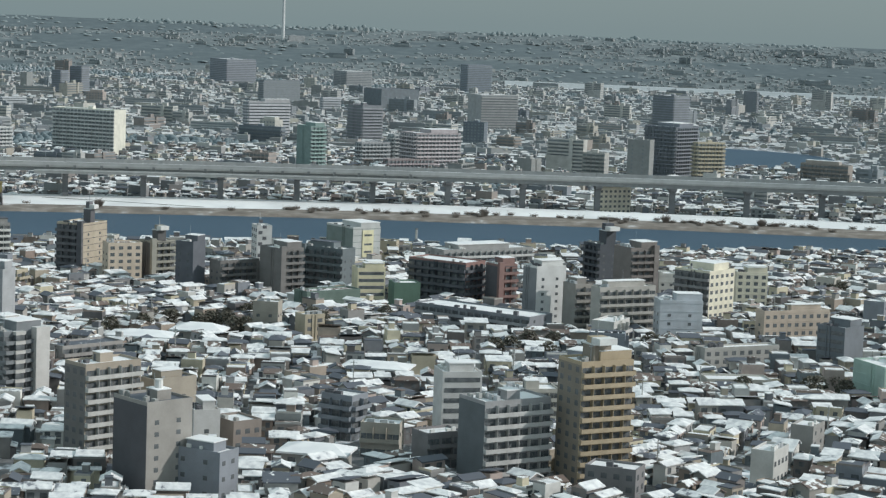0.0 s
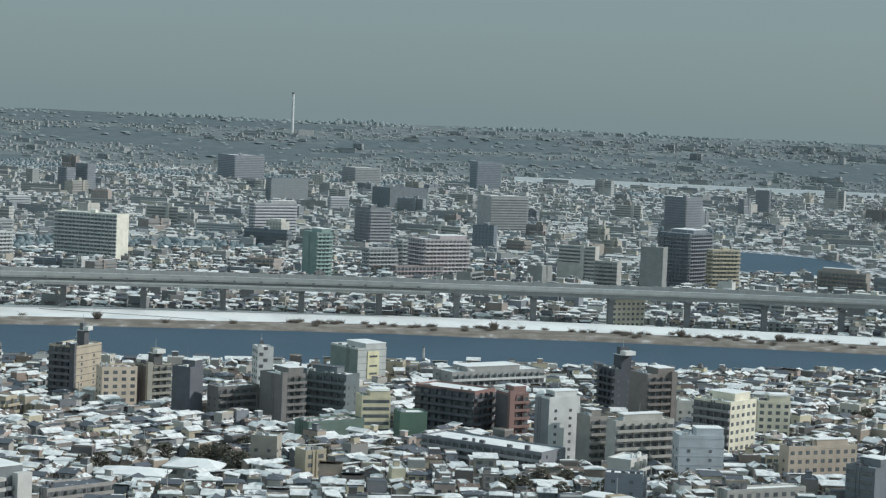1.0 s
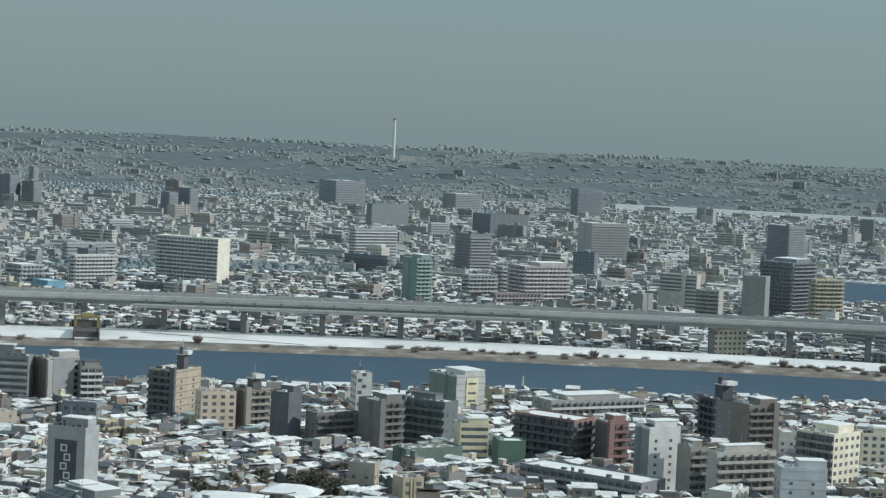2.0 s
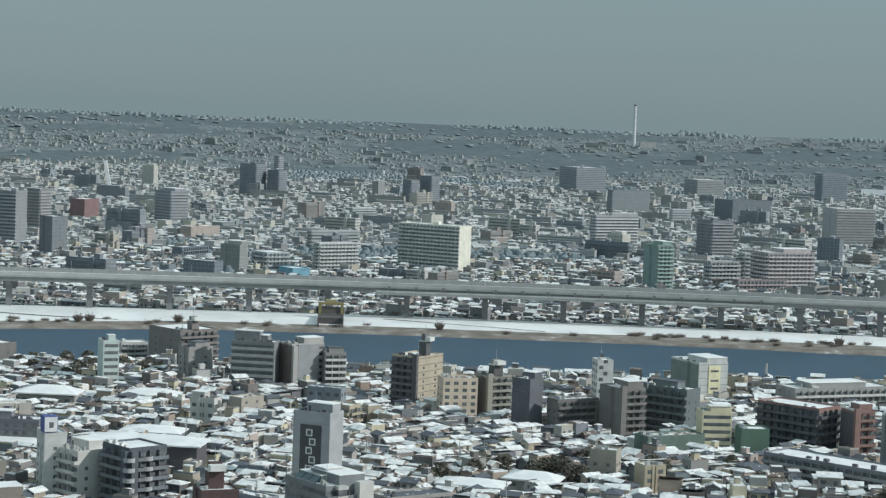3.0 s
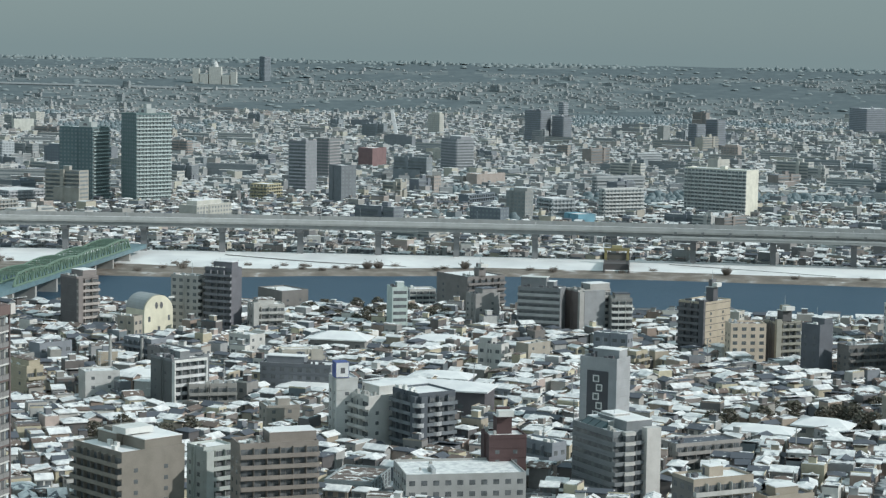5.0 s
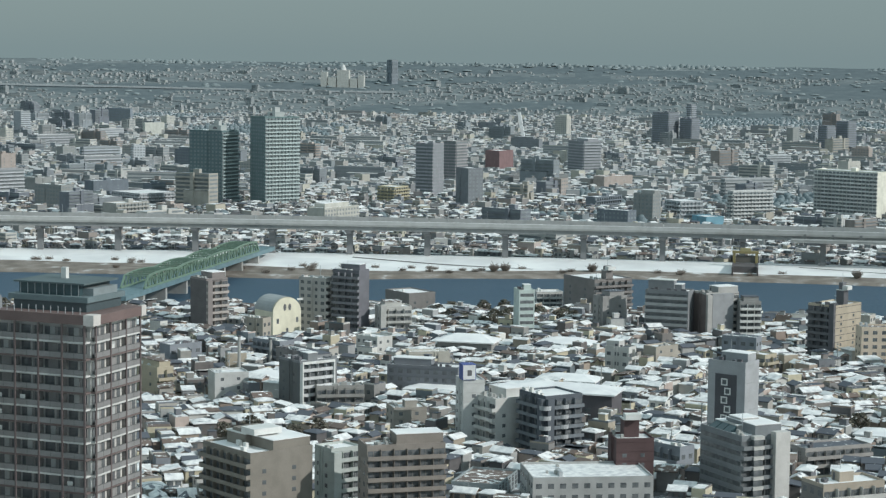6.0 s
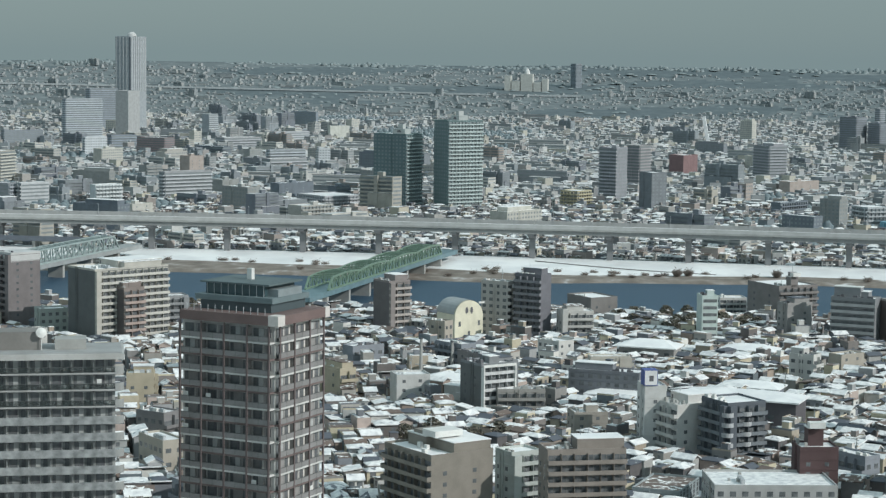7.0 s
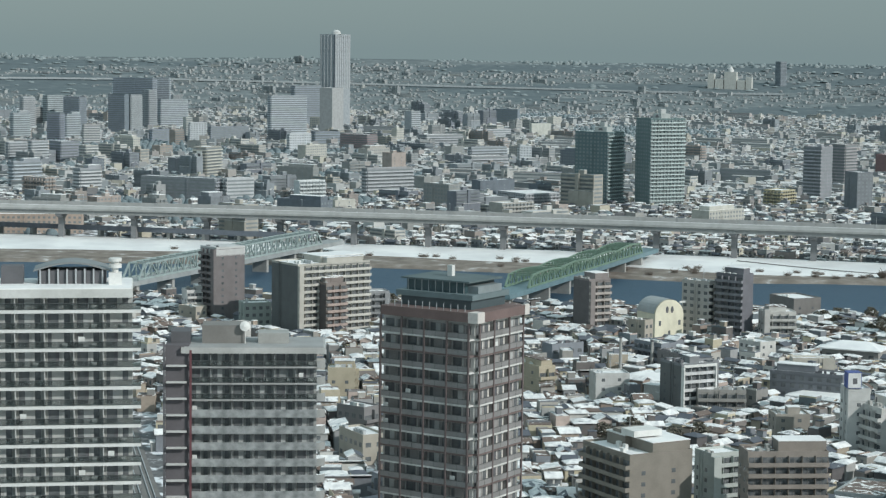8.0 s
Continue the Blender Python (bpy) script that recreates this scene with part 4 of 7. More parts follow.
block("apartment_tower", "dark slate twin far block", 96.6, 2773.9, -34.0, 13.6, 20.4, 33.1, 11, paint(0.22, 0.24, 0.27), "bal", "bal", gear="", trim=paint(0.32, 0.35, 0.39))
block("apartment_tower", "dark slate twin far block", 125.0, 2792.9, -34.6, 18.3, 20.5, 38.8, 13, paint(0.22, 0.24, 0.27), "bal", "bal", gear="", trim=paint(0.32, 0.35, 0.39))
block("factory", "dark red windowless far hall", -270.3, 2174.8, -24.9, 17.9, 28.7, 20.0, 7, paint(0.26, 0.17, 0.17), "blank", "blank", gear="", trim=paint(0.38, 0.26, 0.27))
block("office_block", "yellow-sided low far block", -292.5, 1654.4, -22.0, 16.5, 22.0, 13.4, 5, paint(0.51, 0.46, 0.32), "bal", "bal", gear="")
block("office_block", "bright cyan-roofed shed behind expressway", -32.7, 1494.3, -54.7, 18.6, 15.5, 7.1, 2, paint(0.20, 0.39, 0.48), "blank", "blank", gear="", trim=paint(0.29, 0.57, 0.70))
block("office_block", "white block with a dark hall", -54.3, 1565.6, -54.0, 21.8, 21.0, 13.1, 4, paint(0.50, 0.53, 0.55), "bal", "bal", gear="")
block("apartment_block", "pale apartment block with striped balconies", 524.6, 2124.4, -69.9, 26.1, 49.1, 40.2, 14, paint(0.42, 0.43, 0.43), "blank", "bal")
block("apartment_tower", "dark slate tower with white corner strips", 526.4, 1486.2, -51.5, 29.4, 33.9, 41.0, 14, paint(0.19, 0.21, 0.24), "bal", "bal", gear="pm", trim=paint(0.25, 0.27, 0.30))
block("apartment_block", "tan stepped apartment block with balconies", 535.8, 1459.9, -76.2, 7.7, 25.5, 30.9, 10, paint(0.52, 0.47, 0.36), "bal", "bal")
block("apartment_tower", "dark grey far tower block", 771.8, 2198.4, -51.3, 28.2, 34.2, 43.1, 15, paint(0.23, 0.25, 0.27), "bal", "bal", trim=paint(0.33, 0.36, 0.40))
block("apartment_block", "pinkish apartment block with many balconies", 321.1, 1502.8, -68.1, 22.9, 41.7, 30.0, 10, paint(0.43, 0.39, 0.40), "bal", "bal", trim=paint(0.63, 0.58, 0.59))
block("apartment_block", "brown low apartment row", 296.0, 1486.4, -67.3, 7.5, 43.2, 10.2, 3, paint(0.31, 0.27, 0.27), "bal", "bal", gear="", trim=paint(0.45, 0.39, 0.40))
block("office_block", "grey office block with a red sign on its roof", 246.3, 1941.5, -63.2, 9.7, 49.2, 32.6, 11, paint(0.41, 0.42, 0.43), "bal", "bal", trim=paint(0.60, 0.61, 0.64))
block("apartment_block", "long dark grey slab block", 366.6, 2719.9, -63.7, 13.6, 60.0, 30.4, 10, paint(0.24, 0.27, 0.29), "bal", "band", gear="", trim=paint(0.36, 0.40, 0.42))
block("apartment_block", "faint grey wide tower block", 401.2, 3451.1, -62.6, 51.8, 60.0, 42.2, 14, paint(0.28, 0.30, 0.33), "bal", "bal", trim=paint(0.41, 0.44, 0.49))
block("apartment_block", "dark slate far balcony block", 344.8, 1863.9, -66.5, 25.4, 23.5, 35.3, 12, paint(0.24, 0.25, 0.27), "bal", "bal", trim=paint(0.35, 0.36, 0.39))
block("factory", "dark wide far factory hall", 509.1, 2615.1, -67.0, 42.3, 60.0, 26.6, 9, paint(0.19, 0.22, 0.24), "blank", "blank", gear="", trim=paint(0.29, 0.32, 0.35))
block("apartment_block", "far dark blue slab block", 807.6, 3377.1, -69.4, 22.4, 50.0, 48.2, 16, paint(0.23, 0.26, 0.30), "bal", "bal", gear="", trim=paint(0.34, 0.39, 0.44))
block("apartment_block", "green-netted far apartment block", 233.7, 1475.8, -65.0, 18.6, 14.0, 34.5, 12, paint(0.25, 0.34, 0.32), "blank", "bal", trim=paint(0.37, 0.50, 0.47))
block("apartment_block", "grey balcony block behind the expressway", 287.5, 1554.3, -66.5, 9.4, 27.5, 18.5, 6, paint(0.36, 0.37, 0.38), "bal", "bal", gear="", trim=paint(0.52, 0.54, 0.55))
block("apartment_block", "beige block with white balconies", 317.9, 1573.3, -67.4, 9.6, 8.6, 24.6, 8, paint(0.50, 0.52, 0.52), "bal", "bal", gear="")
block("warehouse", "cream block with dark windows at the levee foot", 372.1, 1184.8, -73.4, 6.2, 24.1, 15.9, 5, paint(0.80, 0.74, 0.60), "few", "win", gear="")
low_green = block("apartment_tower", "pale green balcony-ringed tower block", -424.3, 1596.8, -17.1, 30.8, 26.0, 59.6, 20, paint(0.14, 0.205, 0.21), "win", "bal", gear="", trim=paint(0.38, 0.46, 0.46), side=paint(0.15, 0.215, 0.225))
tall_green = block("apartment_tower", "pale green taller balcony tower", -387.1, 1590.6, -42.3, 21.0, 33.5, 71.5, 24, paint(0.15, 0.22, 0.22), "win", "bal", gear="", trim=paint(0.52, 0.60, 0.59), side=paint(0.16, 0.23, 0.235))
block("office_block", "dark long far parking block", -727.6, 1498.7, -6.1, 72.0, 13.1, 17.5, 6, paint(0.29, 0.31, 0.33), "band", "bal", gear="", trim=paint(0.42, 0.45, 0.49))
block("office_block", "rounded white parking ramp block", -718.8, 1503.6, -30.5, 7.5, 26.8, 17.6, 6, paint(0.52, 0.54, 0.55), "bal", "band", gear="")
block("office_block", "white box shop with a dark opening", -667.0, 1532.2, -32.5, 8.3, 25.8, 15.8, 5, paint(0.65, 0.68, 0.68), "blank", "bal", gear="")
block("apartment_block", "grey apartment slab beyond the expressway", -632.2, 1595.2, -34.4, 8.5, 47.7, 23.9, 8, paint(0.34, 0.35, 0.36), "bal", "bal", gear="", trim=paint(0.50, 0.52, 0.54))
block("apartment_block", "grey long apartment slab", -667.3, 1973.7, -37.3, 15.5, 45.4, 16.2, 5, paint(0.36, 0.37, 0.38), "bal", "bal", gear="", trim=paint(0.52, 0.54, 0.57))
block("apartment_block", "grey long apartment slab", -888.2, 2445.7, -36.0, 19.4, 56.7, 15.9, 5, paint(0.36, 0.37, 0.38), "bal", "bal", gear="", trim=paint(0.52, 0.54, 0.57))
block("apartment_tower", "far dark tower block on horizon", -812.7, 4548.0, -45.9, 20.7, 15.5, 107.4, 36, paint(0.25, 0.28, 0.31), "bal", "bal", gear="", trim=paint(0.36, 0.41, 0.46))
sign_block = block("apartment_block", "grey tower with a white sign face", -853.3, 1739.4, -3.9, 14.3, 29.1, 30.0, 10, paint(0.41, 0.40, 0.36), "bal", "bal", gear="", trim=paint(0.60, 0.59, 0.53))
block("office_block", "low grey blocks beside the expressway", -479.3, 1553.2, -38.8, 40.4, 38.1, 10.4, 4, paint(0.46, 0.47, 0.49), "bal", "bal", gear="")
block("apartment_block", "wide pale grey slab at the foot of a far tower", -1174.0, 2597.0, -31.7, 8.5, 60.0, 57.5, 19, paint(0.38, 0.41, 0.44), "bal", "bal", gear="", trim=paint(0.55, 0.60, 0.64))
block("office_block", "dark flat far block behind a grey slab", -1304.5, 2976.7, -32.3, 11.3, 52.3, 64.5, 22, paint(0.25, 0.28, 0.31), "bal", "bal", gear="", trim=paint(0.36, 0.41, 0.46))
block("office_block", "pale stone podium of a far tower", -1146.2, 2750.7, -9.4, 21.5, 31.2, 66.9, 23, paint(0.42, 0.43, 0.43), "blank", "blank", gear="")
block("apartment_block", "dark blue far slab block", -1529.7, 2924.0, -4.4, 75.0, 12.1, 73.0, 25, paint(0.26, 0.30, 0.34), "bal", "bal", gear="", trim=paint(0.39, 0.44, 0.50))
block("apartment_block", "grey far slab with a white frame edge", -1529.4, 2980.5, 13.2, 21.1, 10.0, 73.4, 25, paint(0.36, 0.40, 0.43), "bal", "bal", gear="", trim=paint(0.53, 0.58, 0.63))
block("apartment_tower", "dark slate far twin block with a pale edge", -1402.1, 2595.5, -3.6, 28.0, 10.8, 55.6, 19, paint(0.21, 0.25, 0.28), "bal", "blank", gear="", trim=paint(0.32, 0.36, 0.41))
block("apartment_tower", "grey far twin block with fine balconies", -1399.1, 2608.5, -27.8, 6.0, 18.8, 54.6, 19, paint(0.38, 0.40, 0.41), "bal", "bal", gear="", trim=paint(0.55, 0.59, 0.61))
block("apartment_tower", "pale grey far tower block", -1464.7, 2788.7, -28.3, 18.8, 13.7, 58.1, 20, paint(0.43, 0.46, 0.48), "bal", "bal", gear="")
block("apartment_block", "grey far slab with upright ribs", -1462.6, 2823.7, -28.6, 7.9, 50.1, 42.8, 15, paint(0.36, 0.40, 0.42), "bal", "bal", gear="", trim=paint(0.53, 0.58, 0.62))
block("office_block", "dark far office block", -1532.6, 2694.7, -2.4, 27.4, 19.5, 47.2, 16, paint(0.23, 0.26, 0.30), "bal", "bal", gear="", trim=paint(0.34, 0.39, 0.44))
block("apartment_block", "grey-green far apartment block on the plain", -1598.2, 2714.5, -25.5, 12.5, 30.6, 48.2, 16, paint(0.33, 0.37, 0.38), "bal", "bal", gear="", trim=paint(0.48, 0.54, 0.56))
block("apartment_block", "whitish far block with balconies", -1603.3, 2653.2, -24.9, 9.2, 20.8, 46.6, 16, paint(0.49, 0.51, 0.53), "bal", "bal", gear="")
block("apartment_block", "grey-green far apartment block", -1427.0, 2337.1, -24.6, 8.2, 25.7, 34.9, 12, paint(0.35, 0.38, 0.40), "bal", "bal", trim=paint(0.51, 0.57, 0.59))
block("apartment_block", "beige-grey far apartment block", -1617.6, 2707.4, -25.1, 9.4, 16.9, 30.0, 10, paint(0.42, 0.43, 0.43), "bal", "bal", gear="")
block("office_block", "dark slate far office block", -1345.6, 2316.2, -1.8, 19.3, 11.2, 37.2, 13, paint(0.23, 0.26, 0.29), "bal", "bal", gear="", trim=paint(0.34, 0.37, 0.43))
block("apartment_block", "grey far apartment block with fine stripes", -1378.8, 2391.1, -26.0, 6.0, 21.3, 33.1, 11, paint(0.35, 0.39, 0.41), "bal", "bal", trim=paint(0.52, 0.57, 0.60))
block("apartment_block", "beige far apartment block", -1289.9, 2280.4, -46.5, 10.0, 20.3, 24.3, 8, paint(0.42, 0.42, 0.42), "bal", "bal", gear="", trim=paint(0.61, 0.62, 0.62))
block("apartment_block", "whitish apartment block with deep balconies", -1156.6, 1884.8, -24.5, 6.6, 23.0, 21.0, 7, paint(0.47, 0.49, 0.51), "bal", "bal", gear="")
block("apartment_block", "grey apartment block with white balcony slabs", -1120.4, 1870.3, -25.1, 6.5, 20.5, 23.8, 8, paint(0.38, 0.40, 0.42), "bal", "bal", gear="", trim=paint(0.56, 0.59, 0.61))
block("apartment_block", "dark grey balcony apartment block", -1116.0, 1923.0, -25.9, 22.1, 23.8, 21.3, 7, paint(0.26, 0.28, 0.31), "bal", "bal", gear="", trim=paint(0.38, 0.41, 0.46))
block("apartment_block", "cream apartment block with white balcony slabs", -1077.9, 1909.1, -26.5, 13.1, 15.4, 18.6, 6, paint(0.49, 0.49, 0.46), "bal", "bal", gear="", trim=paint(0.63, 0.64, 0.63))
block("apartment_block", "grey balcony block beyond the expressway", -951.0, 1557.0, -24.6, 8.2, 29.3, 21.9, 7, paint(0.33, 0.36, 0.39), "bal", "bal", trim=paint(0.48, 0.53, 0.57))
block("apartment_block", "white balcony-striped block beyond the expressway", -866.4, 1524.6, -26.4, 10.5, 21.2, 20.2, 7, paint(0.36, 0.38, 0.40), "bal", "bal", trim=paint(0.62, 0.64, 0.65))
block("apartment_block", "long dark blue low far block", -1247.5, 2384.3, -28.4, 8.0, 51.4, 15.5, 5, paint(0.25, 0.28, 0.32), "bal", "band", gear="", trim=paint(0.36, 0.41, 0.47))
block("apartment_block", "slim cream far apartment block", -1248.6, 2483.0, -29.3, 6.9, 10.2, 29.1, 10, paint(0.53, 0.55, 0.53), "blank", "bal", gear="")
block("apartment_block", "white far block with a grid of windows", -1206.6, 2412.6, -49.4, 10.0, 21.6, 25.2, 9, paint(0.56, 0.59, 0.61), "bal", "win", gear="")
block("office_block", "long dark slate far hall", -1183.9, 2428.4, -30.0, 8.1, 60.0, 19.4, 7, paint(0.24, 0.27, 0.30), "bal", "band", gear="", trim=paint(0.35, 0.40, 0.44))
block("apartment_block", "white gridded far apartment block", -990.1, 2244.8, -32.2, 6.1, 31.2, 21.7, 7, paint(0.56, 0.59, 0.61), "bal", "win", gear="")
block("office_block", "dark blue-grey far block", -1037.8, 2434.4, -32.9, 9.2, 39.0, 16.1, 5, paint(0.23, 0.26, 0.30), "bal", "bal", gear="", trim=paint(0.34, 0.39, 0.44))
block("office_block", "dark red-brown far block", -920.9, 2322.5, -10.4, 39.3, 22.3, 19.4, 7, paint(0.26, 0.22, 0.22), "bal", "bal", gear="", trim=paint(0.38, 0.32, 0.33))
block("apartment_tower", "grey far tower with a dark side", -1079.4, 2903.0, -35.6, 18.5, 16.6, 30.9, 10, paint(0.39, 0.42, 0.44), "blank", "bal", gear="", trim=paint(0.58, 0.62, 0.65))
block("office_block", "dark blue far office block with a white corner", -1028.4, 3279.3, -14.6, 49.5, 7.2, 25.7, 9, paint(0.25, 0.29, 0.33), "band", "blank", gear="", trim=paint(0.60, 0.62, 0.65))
block("office_block", "cream blank far office block", -874.4, 2858.6, -39.0, 6.0, 34.1, 18.2, 6, paint(0.57, 0.58, 0.53), "blank", "blank", gear="")
block("apartment_block", "long low white far apartment row", -919.1, 2737.0, -37.4, 7.2, 60.0, 12.8, 4, paint(0.50, 0.52, 0.54), "bal", "band", gear="")
block("apartment_block", "grey far slab with a pale stair post", -680.5, 2010.7, -37.3, 6.3, 45.5, 23.6, 8, paint(0.34, 0.37, 0.39), "bal", "bal", gear="", trim=paint(0.50, 0.54, 0.58))
block("apartment_block", "white far block with a window grid", -667.1, 2139.7, -58.7, 10.0, 12.8, 19.9, 7, paint(0.58, 0.61, 0.63), "bal", "win", gear="")
block("apartment_block", "dark far block with upright white columns", 251.2, 1988.1, -63.2, 6.0, 44.3, 12.2, 4, paint(0.23, 0.25, 0.28), "bal", "win", gear="", trim=paint(0.33, 0.37, 0.40))
block("apartment_block", "pale low far apartment row", 14.9, 2326.0, -56.4, 6.0, 32.7, 13.6, 5, paint(0.52, 0.55, 0.57), "bal", "bal", gear="")
block("apartment_block", "pale far office block on the plain", 608.7, 3447.1, -66.0, 40.0, 52.8, 28.7, 10, paint(0.44, 0.46, 0.47), "bal", "bal", gear="")
block("apartment_block", "white-striped far apartment row", 407.4, 2473.3, -65.4, 6.2, 26.9, 18.6, 6, paint(0.51, 0.53, 0.56), "bal", "bal", gear="")

block("warehouse", "long pinkish-beige low building behind the expressway piers", -676.0, 1192.0, 26.0, 60.0, 14.0, 12.5, 4, paint(0.52, 0.42, 0.35), "win", "blank", gear="")

# ---- tall balcony towers ----


def balcony_tower(name, label, x, y, turn, w, d, h, storey, wall, column, slab, rail, panel, left_bays, right_bays, columns, solid_from, wall_tone, edge=0.3, right_tone=None, front=None, other_slab=None, wrap=0.0):
    """A tall apartment tower: balcony slabs, rails, partitions, glazed doors and columns on both faces, storeys counted from the top."""
    owner = thing(name, label, "tower", pose(x, y, 0, 0, 0, turn))
    take(x, y, turn, w, d)
    part("wall", boxes((-w, 0, -0.5, 0, d, h)), wall_tone, owner)
    # cream cladding of the right face, brightened to paint in sunlight
    if right_tone:
        part("sunlit_cladding", boxes((0.002, 0.1, 0, 0.03, d - 0.1, h - 0.02)), right_tone, owner)
    floors = int(h / storey)
    rng = random.Random(int(x * 3))
    for at, length, bays, reach in ((pose(-w, 0, 0), w, left_bays, 1.5), (pose(0, 0, 0, 0, 0, 90), d, right_bays, 0.95)):
        if not bays:
            continue
        bay = length / bays
        end = length + wrap
        turn_in = ((length + 0.003, -0.003, -edge, end, 2.4, 0),) if wrap else ()
        turn_rail = ((end - 0.04, 0.04 - reach, 0.05, end, 2.4, 0.98),) if wrap else ()
        slabs = [mesh_of("slab", boxes((0, -reach, -edge, end, -0.003, 0), *turn_in), m) for m in (slab, other_slab or slab)]
        rail_mesh = mesh_of("rail", boxes((0, -reach, 0.05, end, 0.04 - reach, 0.98), *turn_rail), front or RAIL_GLASS)
        bar_mesh = mesh_of("rail_bar", boxes((0, -reach - 0.03, 0.98, end, 0.09 - reach, 1.06), *((u * bay - 0.03, -reach - 0.02, 0.0, u * bay + 0.03, 0.06 - reach, 0.98) for u in [k / 2 for k in range(1, 2 * bays)])), rail)
        solid_mesh = mesh_of("parapet", boxes((0, -reach - 0.06, -0.32, length, 0.14 - reach, 1.1)), panel)
        lean = (GLASS, CURTAIN, panel, DARK)
        top = min(2.25, storey - edge - 0.25)
        doors = [mesh_of("door", mixed((0, -0.06, 0, bay * f * g, 0.02, top, 0), (bay * f * g, -0.055, 0, bay * f, 0.02, top, k), (-0.05, -0.1, 0, 0.02, 0.02, top + 0.06, 2), (bay * f, -0.1, 0, bay * f + 0.06, 0.02, top + 0.06, 2), (0.02, -0.09, top, bay * f, 0.02, top + 0.06, 2)), lean)
                 for f, g, k in ((0.44, 0.5, 1), (0.38, 0.95, 0), (0.46, 0.3, 2), (0.40, 0.7, 3))]
        small = mesh_of("window", mixed((0, -0.06, 0.7, bay * 0.2, 0.02, top, 0), (-bay * 0.09, -0.05, 0.0, -0.02, 0.02, top, 2), (bay * 0.2, -0.09, 0.6, bay * 0.2 + 0.06, 0.02, top, 2)), lean)
        divider = mesh_of("partition", boxes((-0.06, 0.14 - reach, 0.02, 0.06, 0, storey - 0.5)), panel)
        unit = mesh_of("air_unit", boxes((0, -0.5, 0.02, 0.8, -0.12, 0.65)), WHITE)
        laundry = mesh_of("laundry", boxes((0, 0.4 - reach, 0.7, bay * 0.22, 0.45 - reach, 1.75)), WHITE)
        low = bmesh.new()
        for i in range(floors):
            z = h - storey * (i + 1)
            part("slab", slabs[i % 2], None, owner, at=at @ pose(0, 0, z))
            if i >= solid_from:
                part("parapet", solid_mesh, None, owner, at=at @ pose(0, 0, z))
            else:
                part("rail_bar", bar_mesh, None, part("rail", rail_mesh, None, owner, at=at @ pose(0, 0, z)))
            for b in range(bays):
                u = b * bay
                if i > 12:
                    box(low, u + bay * 0.12, -0.06, z, u + bay * 0.5, 0.02, z + 2.05)
                    box(low, u + bay * 0.65, -0.06, z + 0.8, u + bay * 0.88, 0.02, z + 1.95)
                    continue
                part("balcony_door", rng.choice(doors), None, owner, at=at @ pose(u + bay * 0.1, 0, z))
                part("window", small, None, owner, at=at @ pose(u + bay * 0.66, 0, z))
                if b:
                    part("partition", divider, None, owner, at=at @ pose(u, 0, z))
                if rng.random() < 0.28:
                    part("air_unit", unit, None, owner, at=at @ pose(u + bay * 0.6, 0, z))
                if rng.random() < 0.10:
                    part("laundry", laundry, None, owner, at=at @ pose(u + bay * 0.15, 0, z))
        tagged(part("lower_windows", low, GLASS, owner, at=at), kind="stuff")
        if columns:
            col = mesh_of("column", boxes((-0.17, -reach - 0.12, 0, 0.17, 0.2 - reach, h)), column)
            for b in range(bays + 1):
                part("column", col, None, owner, at=at @ pose(min(max(b * bay, 0.3), length - 0.3), 0, 0))
    return owner


TEAL_GLASS = paint(0.06, 0.10, 0.11, 0.25)
SMOKE = paint(0.12, 0.125, 0.125, 0.5)
# long white-banded block, its roof with an arched machine house
t1 = balcony_tower("apartment_tower", "tall grey apartment block with white balcony slabs and dark rails", -147.6, 275.4, 28.0, 44.0, 13.0, 88.0, 2.95, None, None, paint(0.76, 0.76, 0.73), SMOKE, paint(0.56, 0.56, 0.54), 10, 0, False, 99, paint(0.50, 0.50, 0.48), 0.5, wrap=1.3)
part("roof_edge", boxes((-44, -1.6, 86.9, 0.1, -0.01, 88.2), (-44, 0, 88.0, 0.1, 13, 88.2)), paint(0.66, 0.66, 0.63), t1)
part("roof_snow", boxes((-43.8, -1.3, 88.2, -0.1, 12.8, 88.35)), SNOW, t1)
bm = bmesh.new()
arc = [(-15 + 11.6 * i / 12, 88.3 + 2.0 + 1.2 * math.sin(math.pi * i / 12)) for i in range(13)]
for (x0, z0), (x1, z1) in zip(arc, arc[1:]):
    v = [bm.verts.new(p) for p in ((x0, 4, z0), (x1, 4, z1), (x1, 11, z1), (x0, 11, z0), (x0, 4, z0 + 0.25), (x1, 4, z1 + 0.25), (x1, 11, z1 + 0.25), (x0, 11, z0 + 0.25))]
    for f in ((0, 3, 2, 1), (4, 5, 6, 7), (0, 1, 5, 4), (2, 3, 7, 6)):
        bm.faces.new([v[i] for i in f])
part("arched_roof", bm, paint(0.25, 0.26, 0.26, 0.4), t1)
part("machine_house", boxes((-14.4, 4.6, 88.3, -4, 10.4, 90.4)), DARK, t1)
post = mesh_of("machine_post", boxes((-0.12, 4.2, 88.3, 0.12, 4.45, 90.7)), METAL)
for i in range(8):
    part("machine_post", post, None, t1, at=pose(-14 + i * 1.35, 0, 0))
part("vent_box", boxes((-3.6, 3, 88.3, -1.6, 5, 90.2)), WHITE, t1)
bm = bmesh.new()
tube(bm, -2.6, 4, 90.2, 90.9, 0.5, 0.5)
tube(bm, -2.6, 4, 90.9, 91.5, 1.0, 1.0, 14)
tube(bm, -2.6, 4, 91.9, 92.4, 1.0, 1.0, 14)
tube(bm, -2.6, 4, 91.5, 91.9, 0.6, 0.6)
part("vent_cowl", bm, WHITE, t1)
